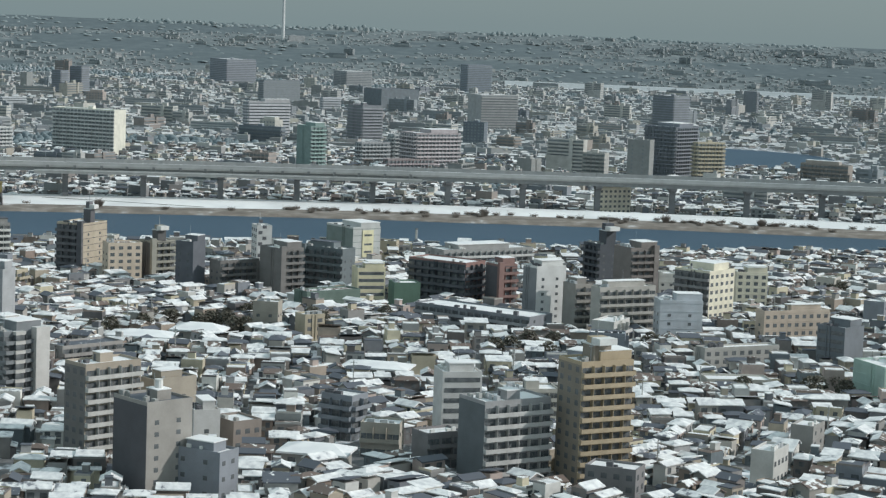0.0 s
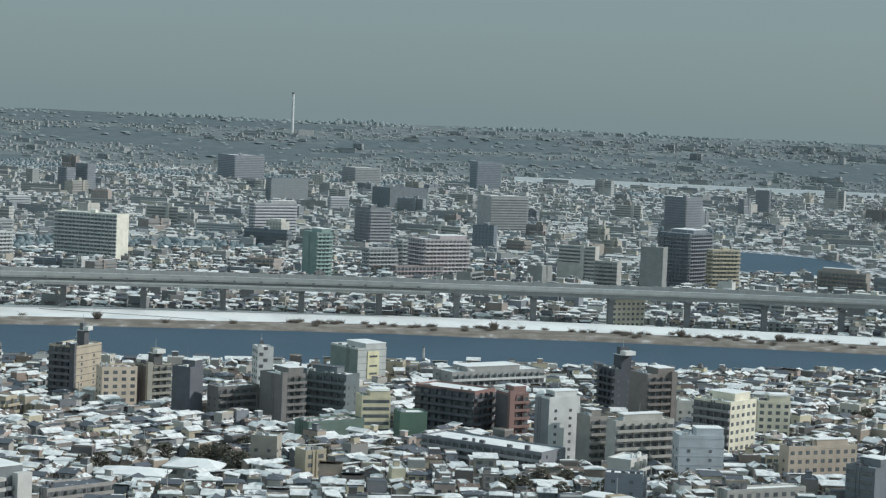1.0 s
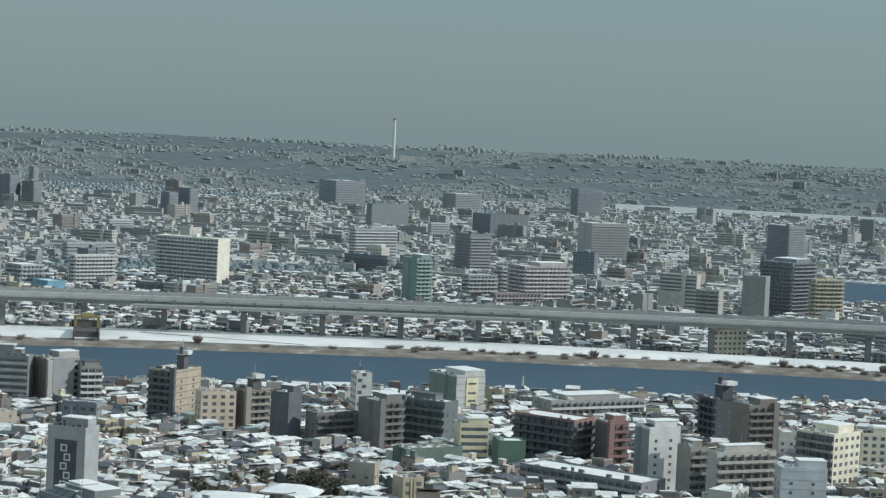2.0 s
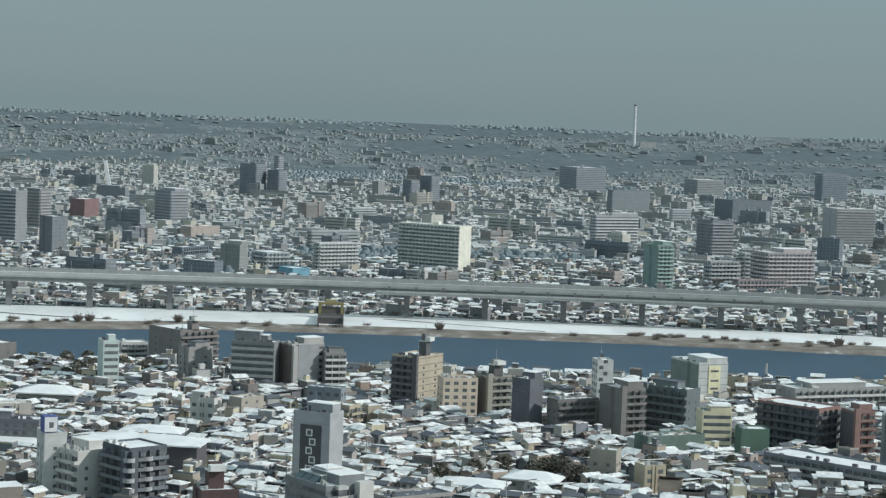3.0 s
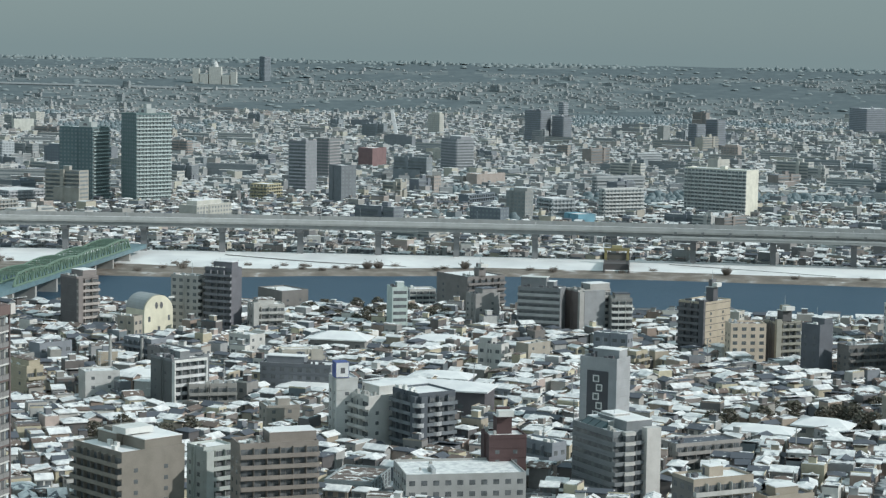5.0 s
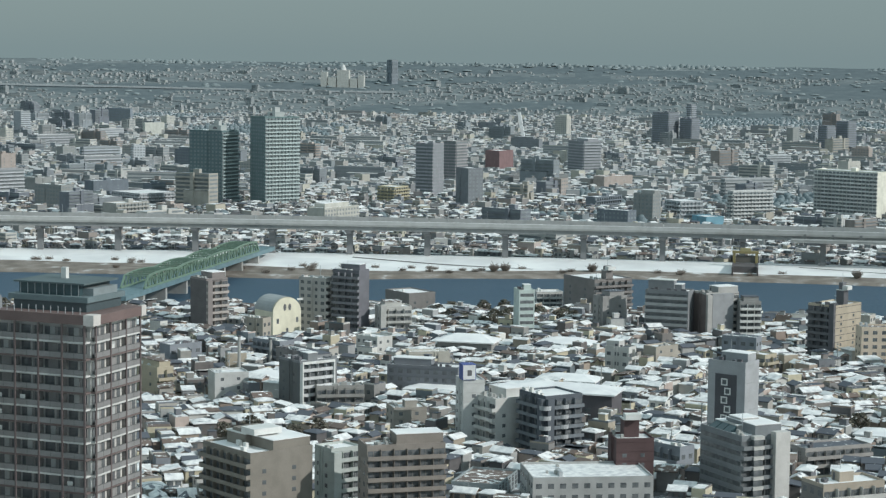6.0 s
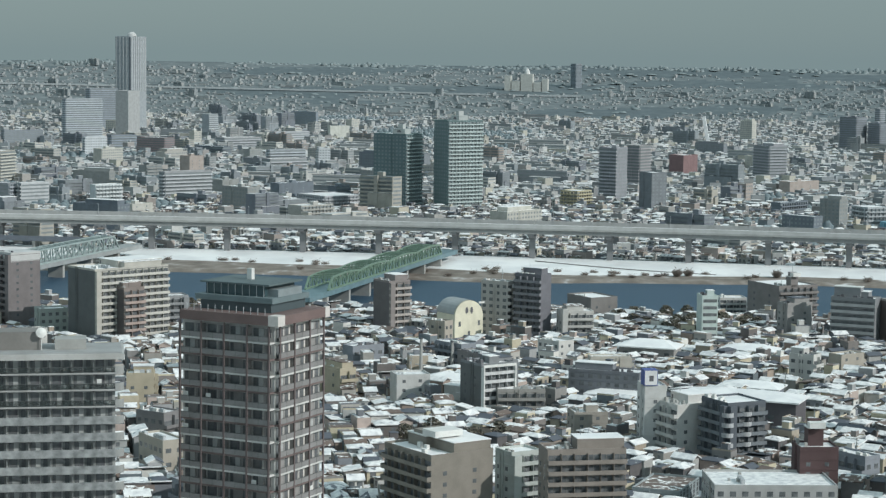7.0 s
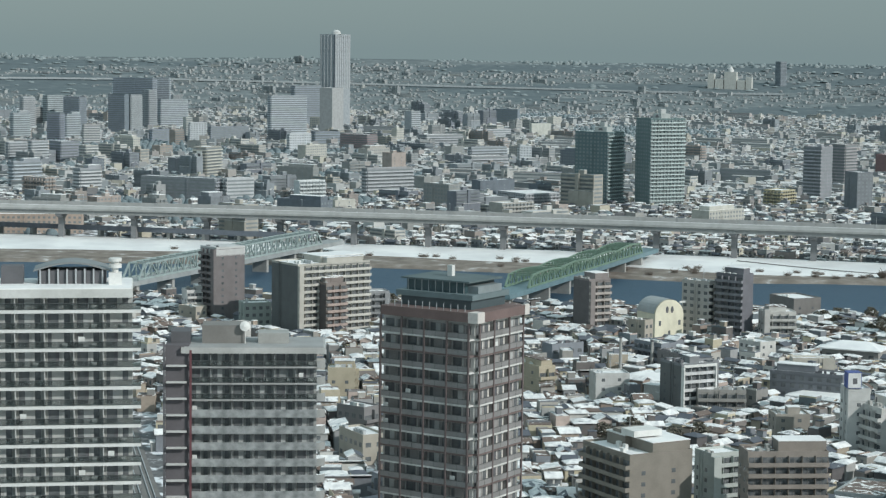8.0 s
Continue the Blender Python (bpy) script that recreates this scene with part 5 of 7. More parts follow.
for i, (u, v) in enumerate(((-34, 3), (-29, 5), (-24, 3), (-20, 5))):
    part("roof_unit", boxes((u, v, 88.3, u + 3.4, v + 3, 90.2 + 0.3 * i)), DARK if i % 2 else METAL, t1)

# grey tower with a dark flank and a red stripe
t2 = balcony_tower("apartment_tower", "grey apartment tower with rounded pale balconies and red stripe", -140.8, 331.6, 23.6, 22.6, 12.0, 71.6, 2.95, None, None, paint(0.42, 0.42, 0.41), SMOKE, FROST, 6, 0, False, 3, paint(0.43, 0.44, 0.43), 0.30)
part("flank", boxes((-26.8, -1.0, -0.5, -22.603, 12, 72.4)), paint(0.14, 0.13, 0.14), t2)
part("red_stripe", boxes((-22.5, -1.75, 30, -22.1, -1.57, 71.6)), paint(0.17, 0.07, 0.08), t2)
part("flank_mast", boxes((-27.2, -1.2, 20, -26.85, -0.8, 73.0)), DARK, t2)
stub = mesh_of("flank_balcony", boxes((-26.6, -2.0, 0, -23.0, -1.003, 0.25)), paint(0.6, 0.6, 0.58))
for i in range(16):
    part("flank_balcony", stub, None, t2, at=pose(0, 0, 71.6 - 2.95 * (i + 1)))
part("roof_edge", boxes((-24, -1.7, 71.0, 1.6, -0.01, 72.0), (-24, 0, 71.61, 1.6, 12, 72.0)), paint(0.5, 0.5, 0.48), t2)
part("roof_deck", boxes((-23.5, -1.2, 72.0, 1.2, 11.5, 72.16)), paint(0.38, 0.385, 0.38), t2)
part("stair_house", boxes((-20.5, 3, 72.17, -13, 9, 75.4)), paint(0.25, 0.24, 0.225), t2)
part("roof_shed", boxes((-26, 2, 72.41, -22.6, 8, 74.4)), DARK, t2)
part("roof_shed", boxes((-10.5, 3, 72.17, -5, 8, 74.0)), paint(0.4, 0.4, 0.38), t2)
bm = bmesh.new()
tube(bm, -12.8, 2.5, 72.1, 75.2, 0.08, 0.08, 6)
dish = bmesh.ops.create_cone(bm, cap_ends=True, segments=18, radius1=0.95, radius2=0.25, depth=0.35, matrix=pose(-12.8, 2.2, 75.4, 70, 0, 10))
part("dish_antenna", bm, WHITE, t2)
# rounded balcony ends
bm = bmesh.new()
ring = [(1.55 * math.cos(a), 1.55 * math.sin(a)) for a in [-math.pi / 2 + k * math.pi / 16 for k in range(9)]]
for z0, z1 in ((-0.32, 1.1),):
    lo = [bm.verts.new((x, y, z0)) for x, y in ring]
    hi = [bm.verts.new((x, y, z1)) for x, y in ring]
    for i in range(8):
        bm.faces.new((lo[i], lo[i + 1], hi[i + 1], hi[i]))
    c = bm.verts.new((0, 0, 0))
    mid = [bm.verts.new((x, y, 0)) for x, y in ring]
    for i in range(8):
        bm.faces.new((c, mid[i], mid[i + 1]))
round_end = mesh_of("rounded_balcony", bm, paint(0.36, 0.37, 0.36))
for i in range(24):
    part("rounded_balcony", round_end, None, t2, at=pose(0, 0, 71.6 - 2.95 * (i + 1)))

# brown tower with a glazed crown
t3 = balcony_tower("apartment_tower", "tall brown apartment tower with white slab edges and glazed crown", -113.2, 337.6, -13.5, 19.4, 15.6, 77.2, 2.95, None, paint(0.17, 0.135, 0.13), paint(0.70, 0.69, 0.66), SMOKE, paint(0.34, 0.33, 0.32), 4, 3, True, 99, paint(0.56, 0.55, 0.53), 0.3, paint(0.80, 0.77, 0.72), paint(0.29, 0.28, 0.275, 0.35), other_slab=paint(0.19, 0.145, 0.135))
part("top_band", boxes((-19, -1.7, 77.3, -0.3, -1.2, 79.0), (-19, -1.2, 78.7, 0.6, 15, 79.0), (1.0, 0.6, 77.3, 1.7, 14.4, 79.0)), paint(0.19, 0.135, 0.125), t3)
part("corner_cap", boxes((-0.3, -1.75, 77.2, 1.75, 0.6, 79.1)), paint(0.66, 0.62, 0.58), t3)
part("corner_cap", boxes((1.2, 14.4, 77.2, 1.8, 16.0, 79.1)), paint(0.66, 0.62, 0.58), t3)
part("crown_terrace", boxes((-17.0, 2, 79.0, -2, 13.5, 80.7)), paint(0.09, 0.12, 0.13, 0.4), t3)
part("crown_band", boxes((-17.8, 1.4, 80.7, -1.4, 14, 81.7)), paint(0.17, 0.22, 0.23), t3)
crown = part("crown_glazing", boxes((-16.5, 3.0, 81.7, -4.0, 13.0, 83.7)), TEAL_GLASS, t3)
part("crown_roof", boxes((-17.2, 2.2, 83.7, -2.6, 13.6, 84.0)), paint(0.12, 0.16, 0.165), t3)
part("crown_block", boxes((-3.998, 4, 81.7, -1.8, 12, 83.0)), paint(0.27, 0.31, 0.32), t3)
mull = mesh_of("mullion", boxes((-0.06, 2.92, 81.7, 0.06, 2.997, 83.7)), METAL)
for i in range(9):
    part("mullion", mull, None, t3, at=pose(-16.2 + i * 1.5, 0, 0))
rail_post = mesh_of("terrace_post", boxes((-0.05, -0.9, 79.0, 0.05, -0.8, 80.2)), METAL)
for i in range(12):
    part("terrace_post", rail_post, None, t3, at=pose(-18 + i * 1.5, 0, 0))
part("roof_mast", boxes((-11, 8, 84.0, -10, 9, 86.0)), WHITE, t3)

# ---- single landmarks ----


def vault_hall():
    owner = thing("vaulted_hall", "cream barrel-vaulted hall with two oval openings in its gable", "hall", pose(-205, 858, 0, 0, 0, -42))
    take(-205, 858, -42, 14, 15)
    n = 14
    bm = bmesh.new()
    prof = [(0, -0.3), (0, 11)] + [(7.5 - 7.5 * math.cos(math.pi * i / n), 11 + 6.8 * math.sin(math.pi * i / n)) for i in range(1, n)] + [(15, 11), (15, -0.3)]
    a = [bm.verts.new((0, v, z)) for v, z in prof]
    b = [bm.verts.new((-14, v, z)) for v, z in prof]
    bm.faces.new(a)
    bm.faces.new(b[::-1])
    for i in range(len(a) - 1):
        bm.faces.new((a[i + 1], a[i], b[i], b[i + 1]))
    part("body", bm, paint(0.80, 0.76, 0.60), owner)
    bm = bmesh.new()
    rows = [[bm.verts.new((x, 7.5 - 7.7 * math.cos(t), 11 + 7.0 * math.sin(t))) for x in (-14.2, -0.6)] for t in [math.pi * (0.04 + 0.92 * i / n) for i in range(n + 1)]]
    for p, q in zip(rows, rows[1:]):
        bm.faces.new((p[0], p[1], q[1], q[0]))
    part("vault_roof", bm, paint(0.40, 0.42, 0.42, 0.4), owner)
    # dark discs on the closed gable stand in for shaded oval holes
    for v in (6.3, 8.9):
        bm = bmesh.new()
        ring = [bm.verts.new((0.06, v + 0.75 * math.cos(t), 13.4 + 1.5 * math.sin(t))) for t in [k * math.tau / 16 for k in range(16)]]
        back = [bm.verts.new((-0.05, p.co.y, p.co.z)) for p in ring]
        bm.faces.new(ring)
        for i in range(16):
            bm.faces.new((back[i], back[(i + 1) % 16], ring[(i + 1) % 16], ring[i]))
        part("oval_opening", bm, DARK, owner)
    for v, z in ((2, 6.5), (12.3, 6.5), (7, 2.0)):
        part("window", boxes((-0.02, v, z, 0.06, v + 1.2, z + 2.2)), GLASS, owner)
    part("roof_beak", boxes((0.02, 12.6, 16.2, 0.5, 15.5, 17.0)), WHITE, owner)


vault_hall()


def far_tower():
    owner = thing("office_tower", "tall pale grey far tower with vertical stripes and rounded crown", "tower", pose(-1265, 3047, 0, 0, 0, -10))
    TAKEN.append((-325, 2860, 1, 0, -16, 12, -60, 12))
    take(-209, 850, -42, 30, 30)
    take(-1265, 3047, -10, 30, 46, 6)
    part("body", boxes((-29, 0, 0, 0, 46, 148)), paint(0.36, 0.39, 0.41), owner)
    fin = mesh_of("fin", boxes((-0.9, -0.8, 60, 0.9, -0.01, 147)), paint(0.47, 0.49, 0.50))
    for i in range(4):
        part("fin", fin, None, owner, at=pose(-27 + i * 6.4, 0, 0))
    for i in range(8):
        part("fin", fin, None, owner, at=pose(0, 3 + i * 5.6, 0, 0, 0, 90))
    part("dark_strip", boxes((-2.6, -0.5, 20, -0.2, 0, 147)), paint(0.12, 0.14, 0.16), owner)
    bm = bmesh.new()
    tube(bm, -6, 12, 148, 152, 8, 7, 20)
    tube(bm, -6, 12, 152, 155, 7, 3.5, 20)
    part("crown", bm, paint(0.58, 0.59, 0.58), owner)


far_tower()


def chimney():
    owner = thing("factory_chimney", "tall slim white incinerator chimney on the horizon", "chimney", pose(670, 4652, 62))
    bm = bmesh.new()
    tube(bm, 0, 0, 0, 98, 4.2, 3.0, 14)
    part("shaft", bm, paint(0.72, 0.73, 0.72), owner)
    bm = bmesh.new()
    tube(bm, 0, 0, 98, 101, 3.2, 3.2, 14)
    part("cap", bm, DARK, owner)
    part("plant_hall", boxes((14, -8, 2, 50, 14, 16)), paint(0.5, 0.5, 0.5), owner)


chimney()


def leaning_pole():
    owner = thing("leaning_crane_jib", "thin white leaning crane jib among far roofs", "crane", pose(-320, 2860, 0))
    bm = bmesh.new()
    beam(bm, (0, 0, 0), (-8.5, 0, 43), 2.3)
    part("jib", bm, paint(0.88, 0.88, 0.88), owner)
    part("cab", boxes((-2, -2, 0, 3, 2, 3.5)), DARK, owner)


leaning_pole()


def castle_block():
    owner = thing("castle_like_block", "cream castle-like group of stepped towers on the horizon", "building", pose(-914, 4467, 44))
    tone = paint(0.60, 0.60, 0.56)
    for x, w, h in ((-46, 14, 36), (-30, 19, 24), (-9, 27, 40), (20, 17, 22), (39, 13, 29)):
        part("wing", boxes((x, 0, -8, x + w, 16, h)), tone, owner)
    bm = bmesh.new()
    tube(bm, 4, 8, 40, 46, 7, 6, 14)
    tube(bm, 4, 8, 46, 53, 6, 1.5, 14)
    part("dome", bm, paint(0.72, 0.72, 0.7), owner)


castle_block()


def sluice_gate():
    owner = thing("sluice_gate", "yellow steel sluice gate frame set into the snowy levee", "gate", pose(-3, 1196, 0))
    yellow = paint(0.36, 0.30, 0.14, 0.5)
    for u in (-6.5, 6.5):
        part("gate_post", boxes((u - 0.8, -1.2, 4.5, u + 0.8, 1.2, 10.5)), yellow, owner)
    part("gate_beam", boxes((-7.6, -1.6, 10.5, 7.6, 1.6, 11.9)), yellow, owner)
    part("hoist_house", boxes((-3.0, -1.4, 11.9, 3.0, 1.4, 13.6)), paint(0.45, 0.40, 0.22), owner)
    part("gate_leaf", boxes((-5.6, -0.4, 5.2, 5.6, 0.4, 9)), paint(0.17, 0.16, 0.14), owner)
    # dark box between the culvert walls paints in the shade of the recess
    part("culvert", boxes((-7.5, -30, -2, -6.6, 2, 5.4), (6.6, -30, -2, 7.5, 2, 5.4), (-6.6, -20, -2, 6.6, 2, 4.8)), paint(0.13, 0.12, 0.12), owner)


sluice_gate()


def far_levee():
    bm = bmesh.new()
    for i in range(30):
        a0, a1 = radians(14.5 + i * 0.5), radians(14.5 + (i + 1) * 0.5)
        for d0, d1, z0, z1 in ((4020, 4035, 0, 9), (4035, 4075, 9, 9)):
            bm.faces.new([bm.verts.new((d * math.sin(a), d * math.cos(a), z)) for d, a, z in ((d0, a0, z0), (d0, a1, z0), (d1, a1, z1), (d1, a0, z1))])
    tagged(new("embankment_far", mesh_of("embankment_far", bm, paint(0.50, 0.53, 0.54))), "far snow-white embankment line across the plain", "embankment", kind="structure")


far_levee()


def far_viaduct():
    """A long pale elevated line across the foot of the hills."""
    owner = thing("far_viaduct", "long pale elevated road line at the foot of hills", "viaduct", pose(0, 0, 0))
    deck, pier = bmesh.new(), mesh_of("pier", boxes((-1.5, -1.5, -16, 1.5, 1.5, 0)), paint(0.36, 0.39, 0.40))
    pts = []
    for i in range(47):
        a = -33 + i * 0.5
        p = 57 + 13 * max(0, min(1, (a + 27) / 15))
        dist = 4150 + 790 * ((103 - p) / 92) ** 0.87
        pts.append(Vector((dist * math.sin(radians(a)), dist * math.cos(radians(a)), 125 - dist * p / 3600)))
    for i, (u, v) in enumerate(zip(pts, pts[1:])):
        part("pier", pier, None, owner, at=Matrix.Translation(u)) if i % 2 else None
    rows = [[deck.verts.new(q + Vector((0, dy, dz))) for dy, dz in ((-4, -1.6), (-4, 1.8), (4, 1.8), (4, -1.6))] for q in pts]
    for r, q in zip(rows, rows[1:]):
        for k in range(4):
            deck.faces.new((r[k], q[k], q[(k + 1) % 4], r[(k + 1) % 4]))
    part("deck", deck, paint(0.46, 0.49, 0.50), owner)


far_viaduct()


def rail_curve():
    """A pair of curved railway tracks far below, between two towers."""
    bm, rails = bmesh.new(), bmesh.new()
    pts = []
    for i in range(17):
        y = 455 + 12.5 * i
        pts.append(Vector((-258 - (0.62 * (y - 490) if y > 490 else 0.02 * (490 - y) ** 1.6), y, 0.25)))
    for p, q in zip(pts, pts[1:]):
        n = (q - p).cross(Vector((0, 0, 1))).normalized()
        bm.faces.new([bm.verts.new(c) for c in (p - n * 4.2, p + n * 4.2, q + n * 4.2, q - n * 4.2)])
        for off in (-2.6, -1.2, 1.2, 2.6):
            beam(rails, p + n * off + Vector((0, 0, 0.2)), q + n * off + Vector((0, 0, 0.2)), 0.12)
        TAKEN.append((p.x, p.y, 1, 0, -7, 5, -5, 10))
    tagged(new("railway_bed", mesh_of("railway_bed", bm, paint(0.20, 0.19, 0.18))), "brown-grey curved railway bed with two tracks", "railway", kind="structure")
    tagged(new("railway_track", mesh_of("railway_track", rails, METAL)), "steel rails on a curved railway bed", "railway", kind="structure")


rail_curve()

# ---- other blocks of flats and offices beyond the river ----


def scatter_blocks():
    rng = random.Random(77)
    tones = [(0.32, 0.33, 0.32), (0.23, 0.25, 0.27), (0.45, 0.44, 0.41), (0.36, 0.325, 0.29), (0.54, 0.53, 0.48), (0.18, 0.21, 0.24), (0.43, 0.375, 0.34)]
    words = {0: "grey", 1: "slate-grey", 2: "pale grey", 3: "grey-brown", 4: "whitish", 5: "dark slate", 6: "pinkish grey"}
    made = 0
    while made < 96:
        p = rng.uniform(118, 318)
        a = rng.uniform(-31.5, 27) if rng.random() < 0.6 else rng.uniform(-31.5, -14)
        dist = 450000 / p
        x, y = dist * math.sin(radians(a)), dist * math.cos(radians(a))
        if y < crest(x) + 60 or not is_free(x, y, 26) or (abs(x - 700) < 130 and abs(y - 1790) < 200):
            continue
        k = rng.randrange(7)
        tall = rng.random() < 0.3 and a > -11
        w, d, h = rng.uniform(14, 44) if not tall else rng.uniform(14, 24), rng.uniform(9, 15), rng.uniform(9, 19) if not tall else rng.uniform(20, 34)
        turn = rng.choice((-30, -36, -24, 52, 60)) - a * 0.5
        block("apartment_block" if rng.random() < 0.7 else "office_block", f"{words[k]} {'high' if tall else 'low'} block of flats under thin snow", x, y, turn, w, d, h, max(2, round(h / 3)), paint(*tones[k]), rng.choice(("bal", "win", "win", "few")), rng.choice(("bal", "win", "few")), rng.choice(("p", "pt", "", "p")), group="blocks beyond the river")
        made += 1


scatter_blocks()


def scatter_near_blocks():
    """Three- to five-storey houses and shops between the small houses."""
    rng = random.Random(99)
    tones = [(0.34, 0.33, 0.31), (0.55, 0.52, 0.46), (0.24, 0.23, 0.23), (0.44, 0.40, 0.34), (0.60, 0.59, 0.56), (0.28, 0.30, 0.33), (0.50, 0.44, 0.33)]
    words = ("grey", "beige", "dark grey", "tan", "white", "blue-grey", "cream")
    made = 0
    while made < 58:
        a, dist = rng.uniform(-35, 28), math.sqrt(rng.uniform(430 ** 2, 940 ** 2))
        x, y = dist * math.sin(radians(a)), dist * math.cos(radians(a))
        if y > near_bank(x) - 34 or not is_free(x, y, 9):
            continue
        k = rng.randrange(7)
        h = rng.choice((8.4, 8.5, 8.8, 8.8, 11.5, 11.8))
        block("small_apartment_house", f"{words[k]} {('two', 'three', 'four', 'five')[int(h / 2.95) - 2]}-storey flat-roofed house among low roofs", x, y, rng.choice((-20, -34, -42, 20, 50)), rng.uniform(8, 17), rng.uniform(6, 9), h, int(h / 2.9), paint(*tones[k]), rng.choice(("win", "few", "bal")), rng.choice(("win", "few", "bal")), rng.choice(("", "", "a")), category="house", group="small apartment houses")
        made += 1


scatter_near_blocks()

# white frame round the balcony face of a grey block
part("white_frame", boxes((1.31, -0.05, 2.6, 1.75, 13.65, 3.1), (1.31, -0.05, 17.0, 1.75, 13.65, 17.9), (0.01, -0.05, 3.1, 1.75, 0.4, 17.0), (0.01, 13.2, 3.1, 1.75, 13.65, 17.0)), WHITE, framed_block)
# blank grey panel on a light frame
part("blank_panel", boxes((0.01, 2.6, 0.5, 1.5, 13.6, 20.6)), paint(0.34, 0.35, 0.36), panel_block)
# yellow window strip on the twin block
strip = part("yellow_strip", boxes((0.01, 5.2, 5.0, 0.35, 11.4, 17.6)), paint(0.80, 0.75, 0.50), twin_block)
for z in (7.0, 10.5, 14.8):
    part("window_slot", boxes((0.36, 6.2, z, 0.42, 10.4, z + 0.9)), GLASS, strip)
# staggered dark openings of the slender tower
check = mesh_of("opening", boxes((0.01, -0.9, 0, 0.12, 0.9, 1.5)), DARK)
for i in range(9):
    part("opening", check, None, check_tower, at=pose(0, 1.6 + 1.9 * (i % 2), 1.5 + 2.6 * i))

# square white-framed windows on a charcoal panel
part("dark_panel", boxes((-10.8, -0.12, 0.5, -3.0, -0.003, 23)), paint(0.10, 0.10, 0.11), panel_tower)
square = mesh_of("window", boxes((-0.75, -0.2, 0, 0.75, -0.13, 1.5)), GLASS)
square_frame = mesh_of("frame", boxes((-1.15, -0.3, -0.4, 1.15, -0.123, 0), (-1.15, -0.3, 1.5, 1.15, -0.123, 1.9), (-1.15, -0.3, 0, -0.75, -0.123, 1.5), (0.75, -0.3, 0, 1.15, -0.123, 1.5)), WHITE)
for i in range(7):
    w = part("window", square, None, panel_tower, at=pose(-7.4 + 1.2 * (i % 2), 0, 2 + i * 2.95))
    part("frame", square_frame, None, w)

# board on top of the sign tower: white and blue, with a plain dark mark
sx, sy, sz = 0.0, 0.0, 21.6
board = part("sign_board", boxes((sx - 4.2, sy - 0.4, sz, sx + 0.4, sy + 4.0, sz + 5.0)), paint(0.10, 0.14, 0.36), sign_tower)
part("sign_face", boxes((sx + 0.41, sy - 0.2, sz + 0.2, sx + 0.5, sy + 3.8, sz + 4.8)), paint(0.8, 0.8, 0.8), board)
part("sign_mark", boxes((sx + 0.51, sy + 1.2, sz + 1.4, sx + 0.55, sy + 2.6, sz + 3.2)), DARK, board)


# rounded metal balcony drums up the corner of the dark office tower
bm = bmesh.new()
ring = [(1.9 * math.cos(a), 1.9 * math.sin(a)) for a in [-math.pi * 0.75 + k * math.pi / 8 for k in range(13)]]
lo = [bm.verts.new((x, y, -0.2)) for x, y in ring]
hi = [bm.verts.new((x, y, 1.15)) for x, y in ring]
c = bm.verts.new((0, 0, -0.2))
for i in range(12):
    bm.faces.new((lo[i], lo[i + 1], hi[i + 1], hi[i]))
    bm.faces.new((c, lo[i + 1], lo[i]))
drum = mesh_of("rounded_balcony", bm, paint(0.50, 0.51, 0.52, 0.35))
for i in range(1, 6):
    part("rounded_balcony", drum, None, round_tower, at=pose(0, 0, i * 3.13))
    part("rounded_balcony", drum, None, round_tower, at=pose(0, 6.5, i * 3.13, 0, 0, 45))

# stepped, partly glazed top and bay column of the beige tower
part("upper_storey", boxes((-19.5, 4, 19.8 + 0.31, -8.5, 13, 21.9)), paint(0.46, 0.45, 0.43), step_tower)
part("upper_storey", boxes((-15.5, 6, 21.9, -9.5, 12, 23.6)), paint(0.46, 0.45, 0.43), step_tower)
bm = bmesh.new()
for x0 in (-19.0, -15.4, -11.8):
    v = [bm.verts.new(p) for p in ((x0, 1.2, 20.1), (x0 + 3.2, 1.2, 20.1), (x0 + 3.2, 3.98, 21.8), (x0, 3.98, 21.8), (x0, 3.98, 20.1), (x0 + 3.2, 3.98, 20.1))]
    for f in ((0, 1, 2, 3), (0, 3, 4), (1, 5, 2)):
        bm.faces.new([v[i] for i in f])
part("sloped_glazing", bm, TEAL_GLASS, step_tower)
part("snow_ledge", boxes((-19.6, 3.9, 21.9, -15.6, 13.1, 22.1), (-9.4, 3.9, 21.9, -8.4, 13.1, 22.1), (-15.6, 5.9, 23.6, -9.4, 12.1, 23.8)), SNOW, step_tower)
part("end_wall", boxes((0.003, 9.6, 0, 2.6, 14.4, 21.5)), paint(0.62, 0.60, 0.57), step_tower)
bay = mesh_of("bay_window", boxes((0.0, 3.2, 0, 1.5, 6.2, 1.6)), GLASS)
bay_edge = mesh_of("bay_edge", boxes((-0.02, 3.0, 0, 1.75, 6.4, 1.0)), paint(0.6, 0.59, 0.56))
for i in range(7):
    part("bay_edge", bay_edge, None, part("bay_window", bay, None, step_tower, at=pose(0.004, 0, i * 2.83 + 1.0)), at=pose(0, 0, 1.62))

